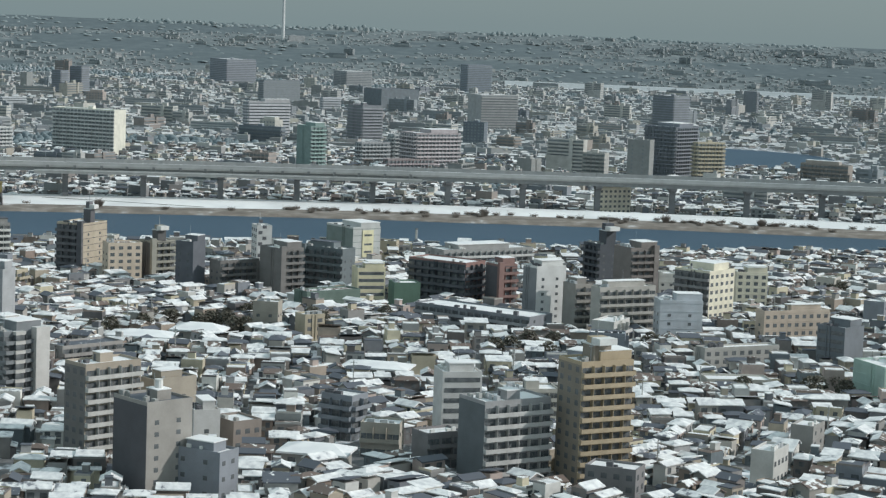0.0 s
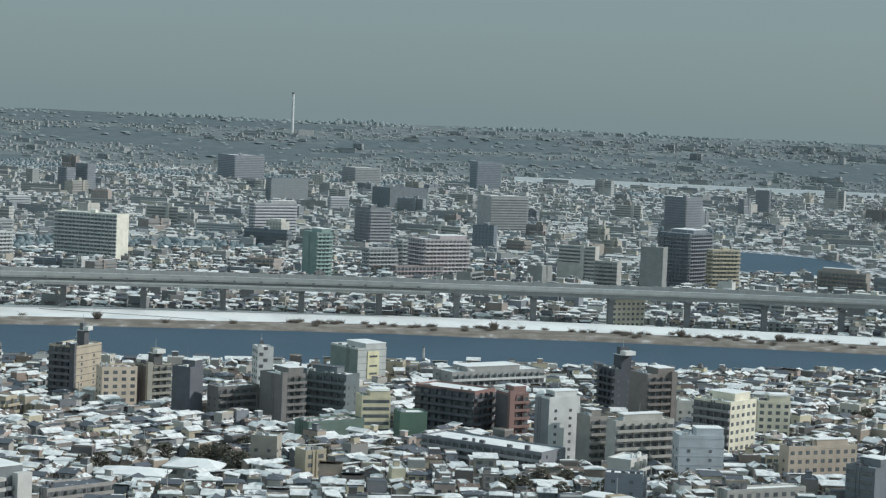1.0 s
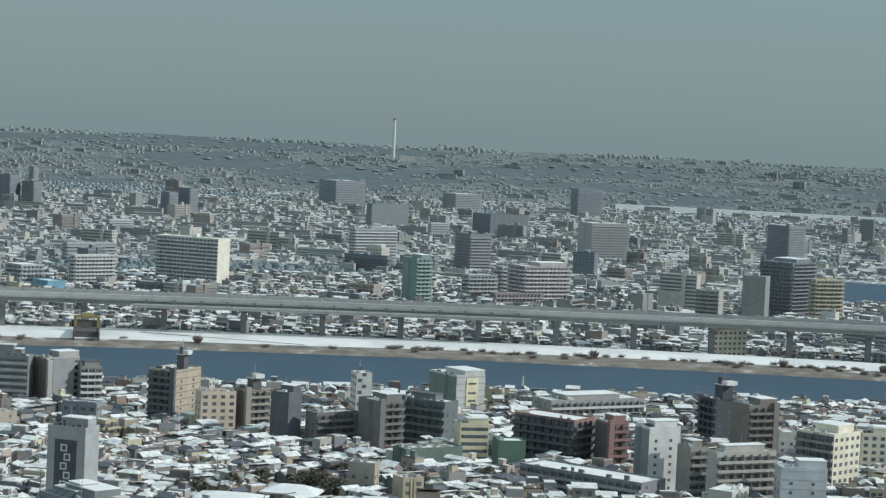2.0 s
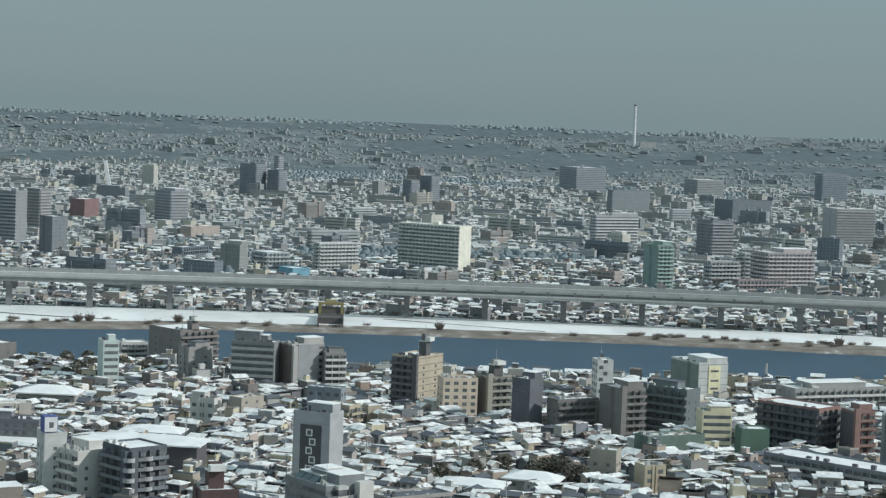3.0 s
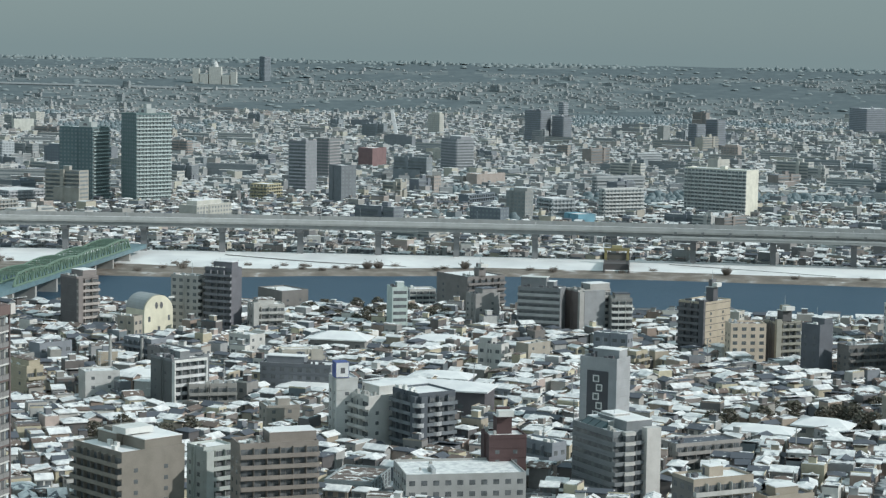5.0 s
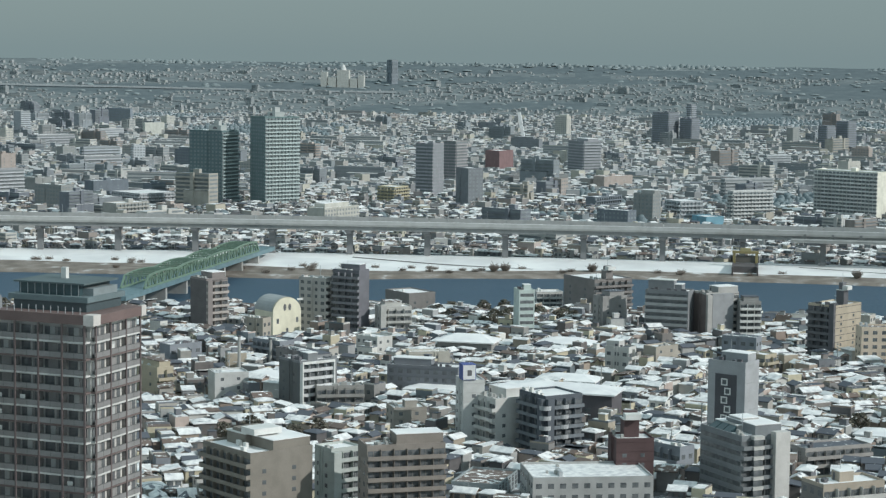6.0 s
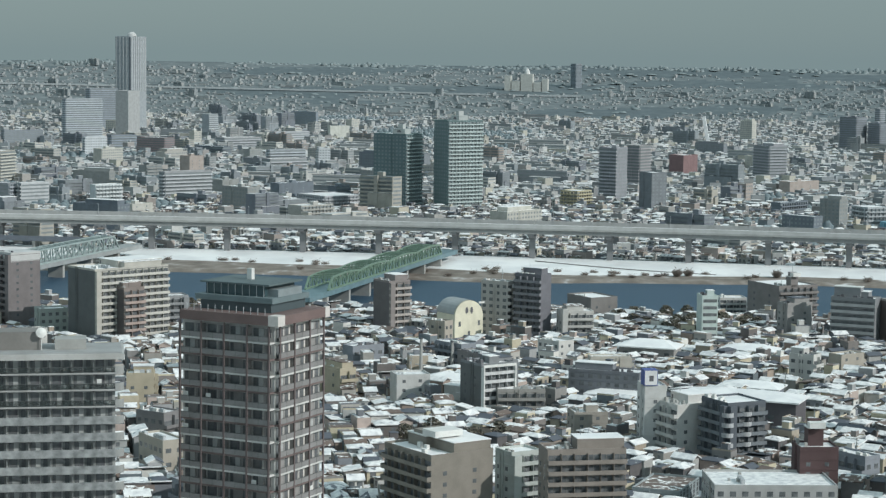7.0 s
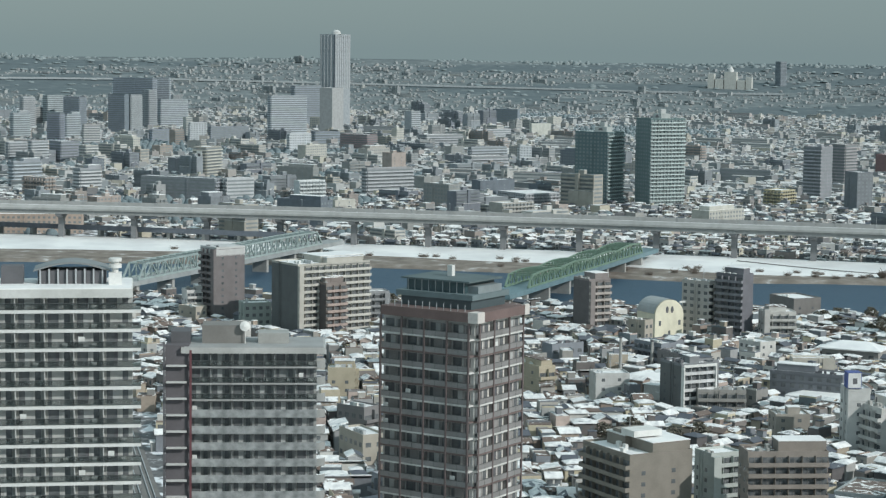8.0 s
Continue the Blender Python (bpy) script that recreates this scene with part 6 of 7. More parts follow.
# stepped pale crowns with an arched opening on the green towers
for green, u, v, z in ((low_green, -18.0, 9.0, 59.6), (tall_green, -14.5, 12.0, 71.5)):
    crown = part("crown", boxes((u, v, z + 0.31, u + 11.5, v + 9.0, z + 4.6)), paint(0.42, 0.45, 0.44), green)
    part("crown_lantern", boxes((u + 3.4, v + 2.2, z + 4.6, u + 8.1, v + 6.8, z + 8.2)), paint(0.50, 0.52, 0.51), crown)
    bm = bmesh.new()
    ring = [(u + 5.75 + 2.1 * math.cos(math.pi * i / 10), z + 1.6 + 2.1 * math.sin(math.pi * i / 10)) for i in range(11)]
    front, back = [bm.verts.new((x, v - 0.12, q)) for x, q in ring], [bm.verts.new((x, v - 0.01, q)) for x, q in ring]
    bm.faces.new(front)
    for i in range(11):
        bm.faces.new((back[i], back[(i + 1) % 11], front[(i + 1) % 11], front[i]))
    part("arched_opening", bm, DARK, crown)

# pale top storey of the tall brown slab
part("pale_top_storey", boxes((-12.86, -0.06, 31.0, 0.06, 15.46, 35.12)), paint(0.58, 0.58, 0.57), brown_slab)

# tall white board with a dark mark on the flank of a far block
board = part("sign_board", boxes((-9.5, -1.9, 16, -3.5, -1.35, 27)), paint(0.8, 0.8, 0.78), sign_block)
part("sign_mark", boxes((-8.2, -1.97, 20, -5.2, -1.901, 24.5)), DARK, board)


def levee_path(x0, x1, label):
    """A trodden dark path slanting down the snowy levee."""
    bm = bmesh.new()
    last = None
    for i in range(25):
        k = i / 24
        x = x0 + (x1 - x0) * k
        u = 0.94 - 0.86 * k
        y0, y1 = snow_foot(x), crest(x) - 4
        pair = [bm.verts.new((x, y0 + (y1 - y0) * (u + e), 0.9 + 2.1 * (u + e) + 0.12)) for e in (-0.03, 0.03)]
        if last:
            bm.faces.new((last[0], pair[0], pair[1], last[1]))
        last = pair
    tagged(new("levee_path", mesh_of("levee_path", bm, paint(0.16, 0.15, 0.14))), label, "path", kind="structure")


levee_path(28, 122, "dark trodden path slanting down the snowy levee")
levee_path(-235, -120, "dark trodden path slanting down the snowy levee")

# ---- small houses ----


def house_shape(kind, w, d, h, rng, windows=True):
    """Vertices, faces and material slots (0 wall, 1 roof, 2 glass) of a house with lower wings, centred on its plot."""
    vs, fs, ms = [], [], []

    def put(points, faces, slot):
        k = len(vs)
        vs.extend(points)
        fs.extend(tuple(k + i for i in f) for f in faces)
        ms.extend([slot] * len(faces))

    def slab(x0, y0, z0, x1, y1, z1, slot, bottom=False):
        q = [(0, 1, 5, 4), (1, 2, 6, 5), (2, 3, 7, 6), (3, 0, 4, 7), (4, 5, 6, 7)] + ([(0, 3, 2, 1)] if bottom else [])
        put([(x0, y0, z0), (x1, y0, z0), (x1, y1, z0), (x0, y1, z0), (x0, y0, z1), (x1, y0, z1), (x1, y1, z1), (x0, y1, z1)], q, slot)

    def pitched(x0, y0, x1, y1, z, rise, o):
        """Two eaved slopes over a box, the ridge along x."""
        m, b = (y0 + y1) / 2, (y1 - y0) / 2
        k = rise / b
        put([(x0, y0, z), (x0, y1, z), (x0, m, z + rise)], [(0, 2, 1)], 0)
        put([(x1, y0, z), (x1, y1, z), (x1, m, z + rise)], [(0, 1, 2)], 0)
        for s in (-1, 1):
            e = [(x0 - o, m + s * (b + o), z - k * o), (x1 + o, m + s * (b + o), z - k * o), (x1 + o, m, z + rise), (x0 - o, m, z + rise)]
            put(e + [(x, y, q + 0.28) for x, y, q in e], [(4, 5, 6, 7), (0, 1, 5, 4), (1, 2, 6, 5), (3, 0, 4, 7), (0, 3, 2, 1)], 1)

    def hipped(x0, y0, x1, y1, z, rise, o):
        mx, my = (x0 + x1) / 2, (y0 + y1) / 2
        ridge = max(0.2, (x1 - x0) / 2 - (y1 - y0) / 2)
        e = [(x0 - o, y0 - o, z - 0.1), (x1 + o, y0 - o, z - 0.1), (x1 + o, y1 + o, z - 0.1), (x0 - o, y1 + o, z - 0.1)]
        put(e + [(x, y, q + 0.25) for x, y, q in e] + [(mx - ridge, my, z + rise), (mx + ridge, my, z + rise)],
            [(0, 1, 5, 4), (1, 2, 6, 5), (2, 3, 7, 6), (3, 0, 4, 7), (4, 5, 9, 8), (6, 7, 8, 9), (5, 6, 9), (7, 4, 8), (3, 2, 1, 0)], 1)

    def lean_to(x0, y0, x1, y1, z, fall):
        """A single slope that falls towards -y."""
        o = 0.4
        e = [(x0 - o, y0 - o, z - fall), (x1 + o, y0 - o, z - fall), (x1 + o, y1, z), (x0 - o, y1, z)]
        put(e + [(x, y, q + 0.26) for x, y, q in e], [(4, 5, 6, 7), (0, 1, 5, 4), (1, 2, 6, 5), (2, 3, 7, 6), (3, 0, 4, 7)], 1)
    a, b = w / 2, d / 2
    slab(-a, -b, 0, a, b, h, 0)
    o = rng.uniform(0.35, 0.6)
    if kind == "gable":
        pitched(-a, -b, a, b, h, d * rng.uniform(0.17, 0.27), o)
    elif kind == "hip":
        hipped(-a, -b, a, b, h, min(w, d) * rng.uniform(0.2, 0.27), o)
    elif kind == "shed":
        lean_to(-a, -b, a, b + 0.3, h + d * 0.2, d * 0.2)
    else:
        slab(-a + .2, -b + .2, h, a - .2, b - .2, h + .22, 1)
        slab(-a, -b, h, a, -b + .15, h + .55, 0)
        slab(a - .15, -b + .15, h, a, b, h + .55, 0)
        if rng.random() < 0.45:
            u = rng.uniform(-0.3, 0.3) * w
            slab(u - 1.2, -0.6, h + .2, u + 1.2, 1.2, h + 2.1, 0)
            slab(u - 1.35, -0.75, h + 2.1, u + 1.35, 1.35, h + 2.3, 1)
    # lower wings with roofs of their own
    if rng.random() < 0.75:
        e, f = rng.choice((-1, 1)) * a * rng.uniform(0.2, 0.5), rng.uniform(0.28, 0.5) * w
        g, t = rng.uniform(0.8, 1.5), h * rng.uniform(0.45, 0.58)
        x0, x1 = max(-a - 0.4, e - f), min(a + 0.4, e + f)
        slab(x0, -b - g, 0, x1, -b, t, 0)
        lean_to(x0, -b - g, x1, -b, t + 0.5, 0.5)
    if rng.random() < 0.6:
        g, t = rng.uniform(1.0, 2.0), h * rng.uniform(0.4, 0.62)
        v0 = rng.uniform(-0.5, -0.1) * d
        slab(a, v0, 0, a + g, v0 + d * 0.55, t, 0)
        pitched(a - 0.1, v0, a + g, v0 + d * 0.55, t, d * 0.1, 0.35)
    if windows:
        if rng.random() < 0.6:
            # upper balcony with a solid rail
            u, g = rng.choice((-1, 1)) * w * 0.2, rng.uniform(1.2, 2.0)
            slab(u - g, -b - 1.0, h * 0.5, u + g, -b - 0.85, h * 0.5 + 1.0, 0, True)
            slab(u - g, -b - 0.85, h * 0.46, u + g, -b, h * 0.5, 0, True)
        tall = (1.0, h / 2 + 0.55) if h > 4 else (1.0,)
        for z in tall:
            for u in (-0.27, 0.24):
                s = rng.uniform(0.55, 0.95)
                put([(u * w - s, -b - .03, z), (u * w + s, -b - .03, z), (u * w + s, -b - .03, z + 1.45), (u * w - s, -b - .03, z + 1.45)], [(0, 1, 2, 3)], 2)
            s = rng.uniform(0.5, 0.95)
            v = rng.uniform(-0.2, 0.2) * d
            put([(a + .03, v - s, z), (a + .03, v + s, z), (a + .03, v + s, z + 1.3), (a + .03, v - s, z + 1.3)], [(0, 1, 2, 3)], 2)
    return vs, fs, ms


def raw_mesh(name, vs, fs, ms, mats):
    me = bpy.data.meshes.new(name)
    me.from_pydata(vs, [], fs)
    for m in mats:
        me.materials.append(m)
    me.polygons.foreach_set("material_index", ms)
    me.update()
    return me


class Heap:
    """Many small shapes that end up in one mesh."""

    def __init__(self):
        self.vs, self.fs, self.ms = [], [], []

    def add(self, shape, x, y, z, turn, scale=1.0):
        vs, fs, ms = shape
        c, s = math.cos(radians(turn)) * scale, math.sin(radians(turn)) * scale
        k = len(self.vs)
        self.vs.extend((x + c * u - s * v, y + s * u + c * v, z + scale * w) for u, v, w in vs)
        self.fs.extend(tuple(k + i for i in f) for f in fs)
        self.ms.extend(ms)

    def done(self, name, label, category, mats):
        return tagged(new(name, raw_mesh(name, self.vs, self.fs, self.ms, mats)), label, category, kind="stuff")


KINDS = ("gable", "hip", "gable", "hip", "shed", "flat", "flat", "gable")
hrng = random.Random(11)
SHAPES = [house_shape(k, hrng.uniform(4.0, 7.4), hrng.uniform(3.4, 4.7), hrng.choice((2.6, 4.3, 4.6, 4.9, 5.1, 5.3, 5.8)) if k != "flat" else hrng.choice((3.0, 5.2, 5.6, 7.6)), hrng) for k in KINDS * 5]
FAR_SHAPES = [house_shape(k, hrng.uniform(5.5, 10), hrng.uniform(5, 7), hrng.uniform(2.6, 4.4), hrng, False) for k in KINDS * 2] + \
    [house_shape("flat", hrng.uniform(8, 16), hrng.uniform(7, 9), hrng.uniform(5, 9), hrng, False) for _ in range(4)]



def long_shape(w, d, h, floors):
    """A long flat school, works or row of flats with bands of windows."""
    vs, fs, ms = house_shape("flat", w, d, h, random.Random(round(w * 10)), False)
    for i in range(floors):
        z, k = (i + 0.3) * h / floors, len(vs)
        vs.extend([(-w / 2 + 0.5, -d / 2 - 0.04, z), (w / 2 - 0.5, -d / 2 - 0.04, z), (w / 2 - 0.5, -d / 2 - 0.04, z + 1.3), (-w / 2 + 0.5, -d / 2 - 0.04, z + 1.3)])
        fs.append((k, k + 1, k + 2, k + 3))
        ms.append(2)
    return vs, fs, ms


LONG_SHAPES = [long_shape(hrng.uniform(20, 52), hrng.uniform(8, 13), n * 3.1, n) for n in (1, 2, 2, 3, 1, 4, 2, 1, 2, 1)]


def tall_shape(w, d, floors):
    """A block of flats with painted balcony-shade bands, end walls, a stair core and roof house."""
    rng = random.Random(round(w * 10) + floors)
    step = 3.0
    h = floors * step
    vs, fs, ms = house_shape("flat", w, d, h, random.Random(1000 + floors), False)

    def slab(x0, y0, z0, x1, y1, z1, slot):
        k = len(vs)
        vs.extend([(x0, y0, z0), (x1, y0, z0), (x1, y1, z0), (x0, y1, z0), (x0, y0, z1), (x1, y0, z1), (x1, y1, z1), (x0, y1, z1)])
        fs.extend(tuple(k + i for i in f) for f in ((0, 1, 5, 4), (1, 2, 6, 5), (2, 3, 7, 6), (3, 0, 4, 7), (4, 5, 6, 7), (0, 3, 2, 1)))
        ms.extend([slot] * 6)
    a, b = w / 2, d / 2
    both = rng.random() < 0.5
    for i in range(floors):
        z = i * step
        slab(-a + 0.4, -b - 0.06, z + 1.1, a - 0.4, -b + 0.02, z + 2.5, 2)
        if i:
            slab(-a, -b - 1.2, z - 0.15, a, -b - 0.003, z + 0.02, 0)
            slab(-a, -b - 1.2, z + 0.02, a, -b - 1.08, z + 1.0, 0)
        if both:
            slab(a - 0.02, -b + 0.8, z + 1.0, a + 0.06, b - 0.8, z + 2.3, 2)
    u = rng.uniform(-0.35, 0.35) * w
    slab(u - 1.6, -b - 1.5, 0, u + 1.6, -b - 0.004, h + 1.0, 0)
    slab(u - 2.6, -1.5, h + 0.3, u + 2.6, 2.0, h + 3.2, 0)
    slab(u - 2.7, -1.6, h + 3.2, u + 2.7, 2.1, h + 3.45, 1)
    return vs, fs, ms


TALL_SHAPES = [tall_shape(hrng.uniform(15, 42), hrng.uniform(9, 13), n) for n in (3, 4, 4, 5, 6, 7, 8, 9, 10, 12, 14)]


def house_prototype(shape):
    """One house as a thing with walls, roof and each window as parts."""
    vs, fs, ms = shape
    owner = thing("house", "small two-storey house under patchy roof snow in a dense town", "house", pose(0, 0, -60), "houses of the dense town")
    for slot, name, mat in ((0, "wall", HOUSE_WALL), (1, "roof", ROOF)):
        used = [f for f, m in zip(fs, ms) if m == slot]
        index = {v: i for i, v in enumerate(sorted({i for f in used for i in f}))}
        part(name, raw_mesh(name, [vs[v] for v in index], [tuple(index[i] for i in f) for f in used], [0] * len(used), [mat]), None, owner)
    for f in [f for f, m in zip(fs, ms) if m == 2]:
        pts = [Vector(vs[i]) for i in f]
        mid = sum(pts, Vector()) / 4
        n = (pts[1] - pts[0]).cross(pts[2] - pts[0]).normalized()
        bm = bmesh.new()
        lo, hi = [bm.verts.new(p - mid - n * 0.02) for p in pts], [bm.verts.new(p - mid + n * 0.04) for p in pts]
        bm.faces.new(hi)
        for i in range(4):
            bm.faces.new((lo[i], lo[(i + 1) % 4], hi[(i + 1) % 4], hi[i]))
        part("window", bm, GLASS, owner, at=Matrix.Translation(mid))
    return owner


def town_cells(rng, region, cell_w, cell_d, seeds):
    """Plots of a town whose districts each follow a street grid of their own."""
    out = []
    for k, (sx, sy, ang) in enumerate(seeds):
        c, s = math.cos(radians(ang)), math.sin(radians(ang))
        for i in range(-46, 47):
            for j in range(-52, 53):
                u = i * cell_w + (i // 7) * 3.0 + rng.uniform(-0.7, 0.7)
                v = j * cell_d + (j // 2) * 2.2 + rng.uniform(-0.5, 0.5)
                x, y = sx + c * u - s * v, sy + s * u + c * v
                if region(x, y) and min(range(len(seeds)), key=lambda q: (x - seeds[q][0]) ** 2 + (y - seeds[q][1]) ** 2) == k:
                    out.append((x, y, ang + rng.choice((0, 180, 180, 0, 90, -90)) + rng.uniform(-7, 7)))
    return out


def near_town(x, y):
    return -640 < x < 560 and 395 < y < near_bank(x) - 20 and abs(math.degrees(math.atan2(x, y)) + 3.5) < 33.5


def make_near_town():
    rng = random.Random(5)
    seeds = [(rng.uniform(-560, 500), rng.uniform(420, 1000), rng.choice((-12, -28, -40, -22, -34, 30)) + rng.uniform(-5, 5)) for _ in range(22)]
    plots = [p for p in town_cells(rng, near_town, 7.3, 5.3, seeds) if is_free(p[0], p[1]) and rng.random() < 0.95]
    heap = Heap()
    close = sorted(range(len(plots)), key=lambda i: plots[i][1] + 0.25 * abs(plots[i][0] + 60))[:130]
    close = set(close)
    protos = [house_prototype(s) for s in SHAPES]
    for i, (x, y, turn) in enumerate(plots):
        k = rng.randrange(len(SHAPES))
        if i in close:
            if protos[k]["label"] and not protos[k].get("used"):
                protos[k]["used"] = True
                protos[k].matrix_world = pose(x, y, 0, 0, 0, turn)
            else:
                copy_thing(protos[k], pose(x, y, 0, 0, 0, turn))
        else:
            heap.add(SHAPES[k], x, y, 0, turn, rng.uniform(0.9, 1.12))
    for p in protos:
        if p.get("used"):
            del p["used"]
        else:
            p.matrix_world = pose(-300 + 12 * protos.index(p), 330, 0)
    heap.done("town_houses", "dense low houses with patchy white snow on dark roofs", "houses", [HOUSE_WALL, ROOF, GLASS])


def make_far_town():
    rng = random.Random(8)
    heap, hill, mid = Heap(), Heap(), Heap()
    tones = ((0.36, 0.37, 0.37), (0.24, 0.26, 0.28), (0.50, 0.50, 0.48), (0.31, 0.28, 0.26), (0.44, 0.42, 0.37), (0.29, 0.32, 0.34), (0.58, 0.57, 0.53), (0.20, 0.22, 0.25))
    talls = [Heap() for _ in tones]
    p = 405.0
    while p > 24:
        dist = 450000 / p if p > 108 else 4150 + 790 * ((108 - p) / 92) ** 0.87
        width = 8.0
        a = -33.0
        while a < 29:
            a += math.degrees(width / dist) * rng.uniform(0.8, 1.9)
            dd = dist * (1 + rng.uniform(-0.006, 0.006))
            x, y = dd * math.sin(radians(a)), dd * math.cos(radians(a))
            if y < crest(x) + 25 or abs(y - pier_line(x)) < 9 or not is_free(x, y, 6) or (abs(x - 700) < 100 and abs(y - 1790) < 165):
                continue
            if wooded(a, p) or rng.random() < (0.05 if p > 108 else 0.3 + 0.4 * noise.noise((a * 0.5, p * 0.1, 1.0))):
                continue
            z = hill_height(x, y)
            store = mid if dist < 1750 else hill if z > 0 else heap
            shape = rng.choice(SHAPES) if dist < 1750 and rng.random() < 0.8 else rng.choice(FAR_SHAPES)
            if dist > 1750 and rng.random() < (0.035 if dist < 4000 else 0.05):
                shape = rng.choice(LONG_SHAPES)
                a += math.degrees(12 / dist)
            elif dist > 4150 and rng.random() < 0.018:
                shape = rng.choice(TALL_SHAPES[:6])
                a += math.degrees(14 / dist)
            elif 1300 < dist < 4100 and rng.random() < (0.034 if a < -16 else 0.011) * (1.0 if dist > 1900 else 0.45):
                shape = rng.choice(TALL_SHAPES[:5] if rng.random() < 0.8 else TALL_SHAPES[:9])
                a += math.degrees(14 / dist)
                store = rng.choice(talls)
            turn = -18 - a * 0.6 + rng.uniform(-8, 8) if shape in LONG_SHAPES else rng.choice((-30, -24, -20, 64, 10, -38)) if shape not in TALL_SHAPES else rng.choice((-34, -28, 55, -40, -24)) - a * 0.4
            store.add(shape, x, y, z - 0.3, turn, rng.uniform(0.75, 1.1) * (1.0 if dist < 4000 else 0.75))
        p -= 2.0 if p > 108 else 3.0
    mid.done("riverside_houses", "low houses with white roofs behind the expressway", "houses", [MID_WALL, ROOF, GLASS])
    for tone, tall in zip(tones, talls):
        tall.done("far_apartment_blocks", "mid-rise blocks of flats with balcony bands beyond the river", "buildings", [paint(*tone), FAR_ROOF, HAZED_GLASS])
    heap.done("far_town_houses", "endless low town roofs with haze-greyed snow beyond the river", "houses", [FAR_WALL, FAR_ROOF, HAZED_GLASS])
    hill.done("hill_houses", "haze-painted faint pale houses on the hills along the horizon", "houses", [HILL_WALL, HILL_ROOF, HAZED_GLASS])


make_near_town()
make_far_town()

# ---- trees ----


def clump_tree(height, spread, leaf, rng, clumps, bare=False):
    """Trunk with limbs and a crown of many small leaf clumps, as two bmeshes."""
    wood, crown = bmesh.new(), bmesh.new()
    beam(wood, (0, 0, -0.3), (0.1, 0.05, height * 0.55), 0.035 * height * 0.6)
    for i in range(7):
        a = i * 2.4 + rng.uniform(-0.4, 0.4)
        z0 = height * rng.uniform(0.25, 0.5)
        beam(wood, (0.03, 0.02, z0), (math.cos(a) * spread * 0.7, math.sin(a) * spread * 0.7, z0 + height * rng.uniform(0.2, 0.4)), 0.012 * height)
    for i in range(clumps):
        a, t = rng.uniform(0, math.tau), rng.uniform(-1, 1)
        if bare:
            z0 = height * rng.uniform(0.0, 0.12) - 0.2
            lean, reach = rng.uniform(0.2, 1.0), height * rng.uniform(0.3, 0.55)
            foot = Vector((math.cos(a), math.sin(a), 0)) * spread * rng.uniform(0, 0.5)
            foot.z = z0
            beam(crown, foot, foot + Vector((math.cos(a) * lean, math.sin(a) * lean, 1.0)).normalized() * reach, height * rng.uniform(0.004, 0.009))
            continue
        r = spread * (rng.uniform(0.25, 1.0) ** 0.6) * math.sqrt(max(0.05, 1 - t * t))
        c = Vector((r * math.cos(a), r * math.sin(a), height * (0.62 + 0.36 * t)))
        s = height * 0.085 * rng.uniform(0.6, 1.4)
        pts = [crown.verts.new(c + Vector((rng.uniform(-1, 1), rng.uniform(-1, 1), rng.uniform(-0.7, 0.7))) * s) for _ in range(4)]
        for f in ((0, 1, 2), (0, 2, 3), (0, 3, 1), (1, 3, 2)):
            crown.faces.new([pts[q] for q in f])
    return wood, crown


def tree_thing(name, label, height, spread, leaf, seed, clumps, bare, m, group):
    owner = thing(name, label, "tree" if "tree" in name else "bush", m, group)
    wood, crown = clump_tree(height, spread, leaf, random.Random(seed), clumps, bare)
    part("trunk", wood, BARK if leaf is LEAF else TWIG, owner)
    part("crown", crown, leaf, owner)
    return owner


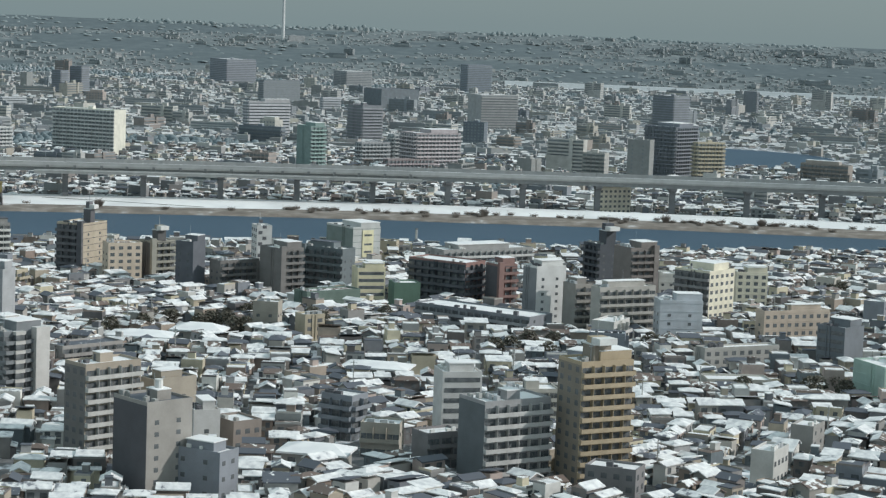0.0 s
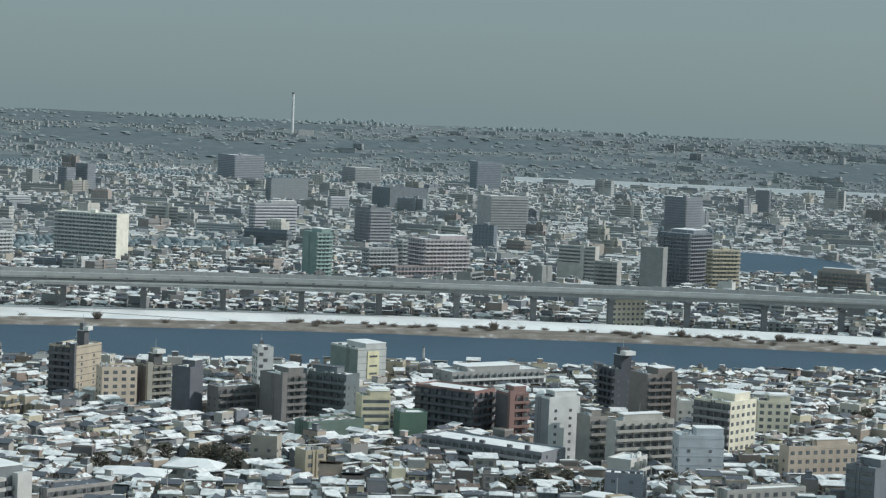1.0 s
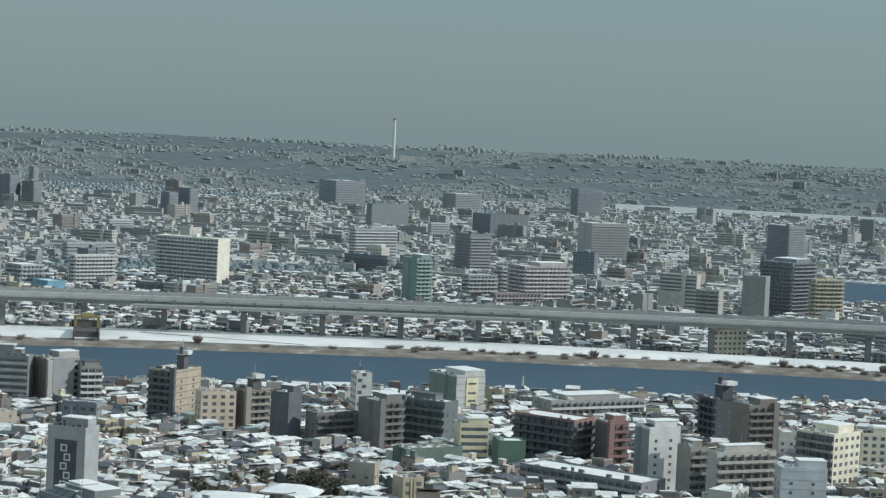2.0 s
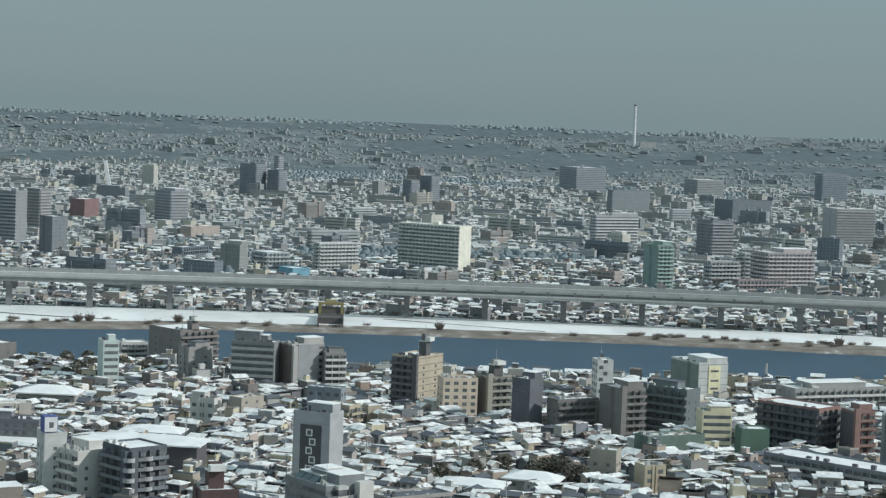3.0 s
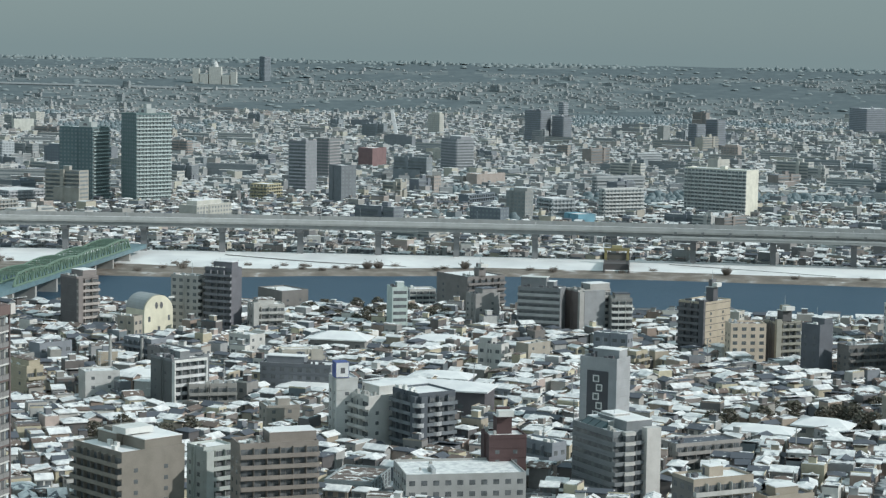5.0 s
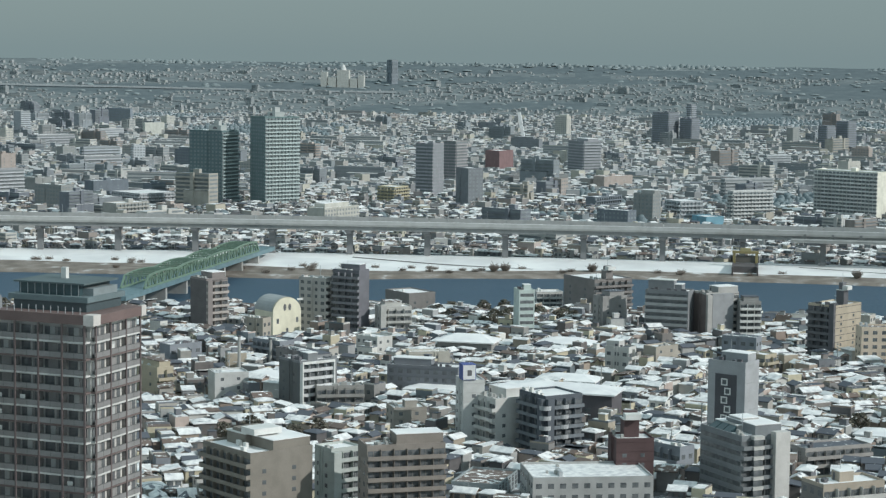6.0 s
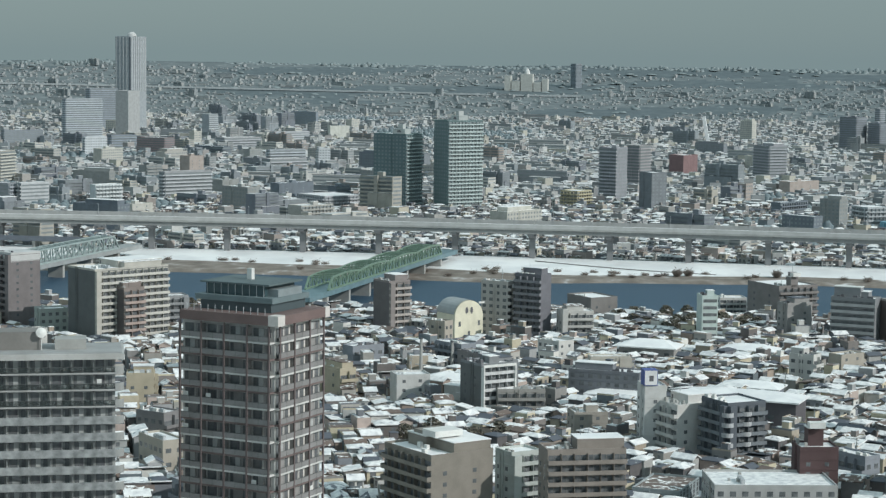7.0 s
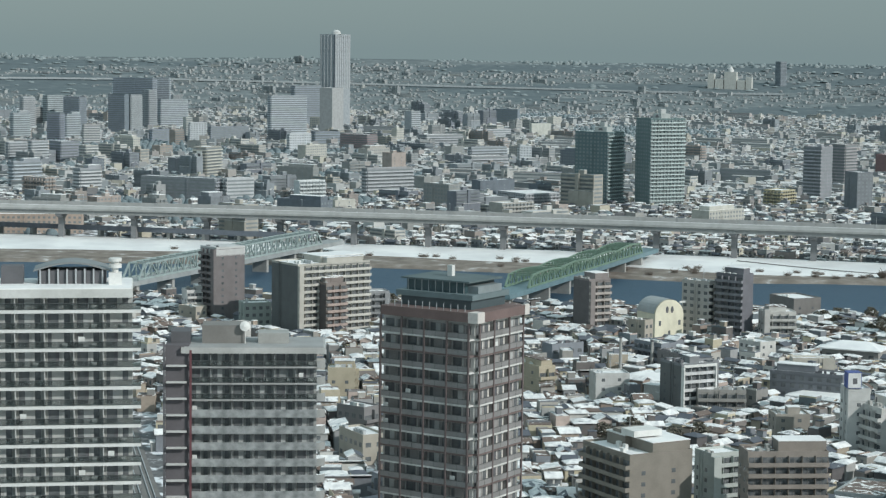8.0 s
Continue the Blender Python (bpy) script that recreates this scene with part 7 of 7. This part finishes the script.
def plant_trees():
    rng = random.Random(21)
    evergreens, barers, bushes = [], [], []

    def put(store, seeds, make, m):
        if len(store) < seeds:
            store.append(make(len(store), m))
        else:
            copy_thing(rng.choice(store), m)

    def evergreen(i, m):
        return tree_thing("evergreen_tree", "dark green broad evergreen tree among the houses", 8.0, 3.4, LEAF, 40 + i, 420, False, m, "evergreen trees of the town")

    def bare(i, m):
        return tree_thing("bare_tree", "leafless brown winter tree on the river bank", 7.0, 3.4, TWIG, 60 + i, 260, True, m, "bare trees on the bank")

    def bush(i, m):
        return tree_thing("bank_bush", "low brown winter bush at the water's edge", 3.2, 4.2, TWIG, 80 + i, 260, True, m, "bushes on the bank")
    # bank: bare trees and bushes along the reed strip
    for _ in range(60):
        x = rng.choice((rng.uniform(180, 560), rng.uniform(180, 560), rng.uniform(-480, 180)))
        put(bushes, 3, bush, pose(x, rng.uniform(far_bank(x) + 8, snow_foot(x) + 4), 0.6, 0, 0, rng.uniform(0, 360)))
    for i in range(74):
        x = rng.uniform(170, 560) if i < 46 else rng.uniform(-330, -120) if i < 62 else rng.uniform(-640, -330)
        u = rng.choice((rng.uniform(-0.1, 0.3), rng.uniform(-0.1, 0.12))) if i < 46 else rng.uniform(0.0, 0.25)
        put(bushes, 3, bush, pose(x, snow_foot(x) + u * (crest(x) - 5 - snow_foot(x)), 0.7 + 2.0 * u, 0, 0, rng.uniform(0, 360)))
    for x, dy in ((-145, 4), (-139, 5), (-90, 3), (60, 2), (290, 3), (398, 3), (455, 4), (-300, 5)):
        put(barers, 3, bare, pose(x, snow_foot(x) - 6 + dy, 0.8, 0, 0, rng.uniform(0, 360)))
    # parks and gardens
    for cx, cy, n, r in ((62, 690, 14, 20), (95, 700, 10, 16), (-118, 930, 14, 26), (-86, 925, 8, 14), (-205, 470, 10, 12), (190, 640, 8, 14), (-330, 900, 8, 20), (-60, 640, 6, 14), (250, 560, 6, 16), (-150, 620, 6, 12), (330, 800, 8, 20)):
        for _ in range(n):
            x, y = cx + rng.gauss(0, r), cy + rng.gauss(0, r * 0.5)
            if is_free(x, y, 1.0):
                put(evergreens, 4, evergreen, pose(x, y, 0, 0, 0, rng.uniform(0, 360)))


plant_trees()


def make_far_woods():
    """Dark belts of far trees as one mass of leaf clumps."""
    rng = random.Random(31)
    vs, fs, ms = [], [], []

    def clump(x, y, z0, hw, hgt):
        k = len(vs)
        for q, (r, lift) in enumerate(((1.0, 0.0), (0.86, 0.5), (0.52, 0.85))):
            for s in range(6):
                t = s * math.tau / 6 + q * 0.5
                rr = hw * r * rng.uniform(0.7, 1.2)
                vs.append((x + rr * math.cos(t), y + rr * math.sin(t), z0 + hgt * lift * rng.uniform(0.85, 1.15)))
        vs.append((x + rng.uniform(-1, 1), y, z0 + hgt))
        for q in range(2):
            for s in range(6):
                fs.append((k + q * 6 + s, k + q * 6 + (s + 1) % 6, k + q * 6 + 6 + (s + 1) % 6, k + q * 6 + 6 + s))
        fs.extend((k + 12 + s, k + 12 + (s + 1) % 6, k + 18) for s in range(6))
        ms.extend([1 if z0 > 0 else 0] * 18)

    # an uneven line of trees along the crest of the upland
    a = -33.0
    while a < 29:
        a += rng.uniform(0.05, 0.16)
        lift = 5 + 8 * noise.noise((a * 0.45, 0.3, 5.5)) + 4 * noise.noise((a * 2.1, 1.3, 5.5))
        if lift > 1.5:
            dist = rng.uniform(4890, 4935)
            clump(dist * math.sin(radians(a)), dist * math.cos(radians(a)), hill_height(0, dist) - 3, rng.uniform(5, 12), 3 + lift * rng.uniform(0.7, 1.2))
    p = 330.0
    while p > 17:
        dist = 450000 / p if p > 108 else 4150 + 790 * ((108 - p) / 92) ** 0.87
        a = -33.0
        while a < 29:
            a += math.degrees(7.5 / dist) * rng.uniform(0.7, 1.6)
            x, y = dist * math.sin(radians(a)), dist * math.cos(radians(a))
            if y < crest(x) + 30 or not is_free(x, y, 6) or not (wooded(a, p) and (p > 108 or rng.random() < 0.05) or rng.random() < (0.035 if p > 108 else 0.006)) or (abs(x - 700) < 100 and abs(y - 1790) < 165):
                continue
            z0 = hill_height(x, y)
            hw, hgt = rng.uniform(2.6, 5.5) * (2.2 if p < 108 else 1.0), rng.uniform(3, 6) if p > 108 else rng.uniform(2.0, 4.0)
            clump(x, y, z0, hw, hgt)
        p -= 2.6
    woods = raw_mesh("far_woods", vs, fs, ms, [HAZED_FAR_LEAF, HAZED_HILL_LEAF])
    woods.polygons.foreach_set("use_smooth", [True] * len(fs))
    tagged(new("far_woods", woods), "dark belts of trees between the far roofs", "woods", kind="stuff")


make_far_woods()

# ---- street furniture ----


def utility_poles():
    rng = random.Random(3)
    first = None
    for _ in range(46):
        a, dist = rng.uniform(-32, 27), rng.uniform(430, 860)
        x, y = dist * math.sin(radians(a)), dist * math.cos(radians(a))
        m = pose(x, y, 0, 0, 0, rng.uniform(0, 180))
        if not is_free(x, y, 0.5):
            continue
        if first is None:
            first = thing("utility_pole", "grey concrete utility pole between the houses", "pole", m, "utility poles of the town")
            bm = bmesh.new()
            tube(bm, 0, 0, -0.3, 12, 0.2, 0.13, 8)
            part("pole", bm, CONCRETE, first)
            for z in (10.2, 11.2):
                part("crossarm", boxes((-1.1, -0.07, z, 1.1, 0.07, z + 0.14)), METAL, first)
            bm = bmesh.new()
            tube(bm, 0.42, 0, 8.4, 9.5, 0.26, 0.26)
            part("transformer", bm, METAL, first)
        else:
            copy_thing(first, m)


utility_poles()


def tall_flue(x, y, h, label):
    owner = thing("flue_chimney", label, "chimney", pose(x, y, 0))
    bm = bmesh.new()
    tube(bm, 0, 0, 0, h, 0.75, 0.55, 10)
    part("shaft", bm, CONCRETE, owner)
    bm = bmesh.new()
    tube(bm, 0, 0, h, h + 0.5, 0.7, 0.7, 10)
    part("rim", bm, DARK, owner)


tall_flue(-190.3, 742.0, 17.3, "thin grey bathhouse flue above the roofs")
tall_flue(-188.7, 785.9, 10.3, "thin grey bathhouse flue above the roofs")
tall_flue(-228.8, 752.3, 7.8, "thin grey mast-like flue above the roofs")
tall_flue(210.4, 977.1, 9.8, "thin pale flue by the river bank")
tall_flue(413.9, 913.0, 9.6, "thin pale flue by the river bank")
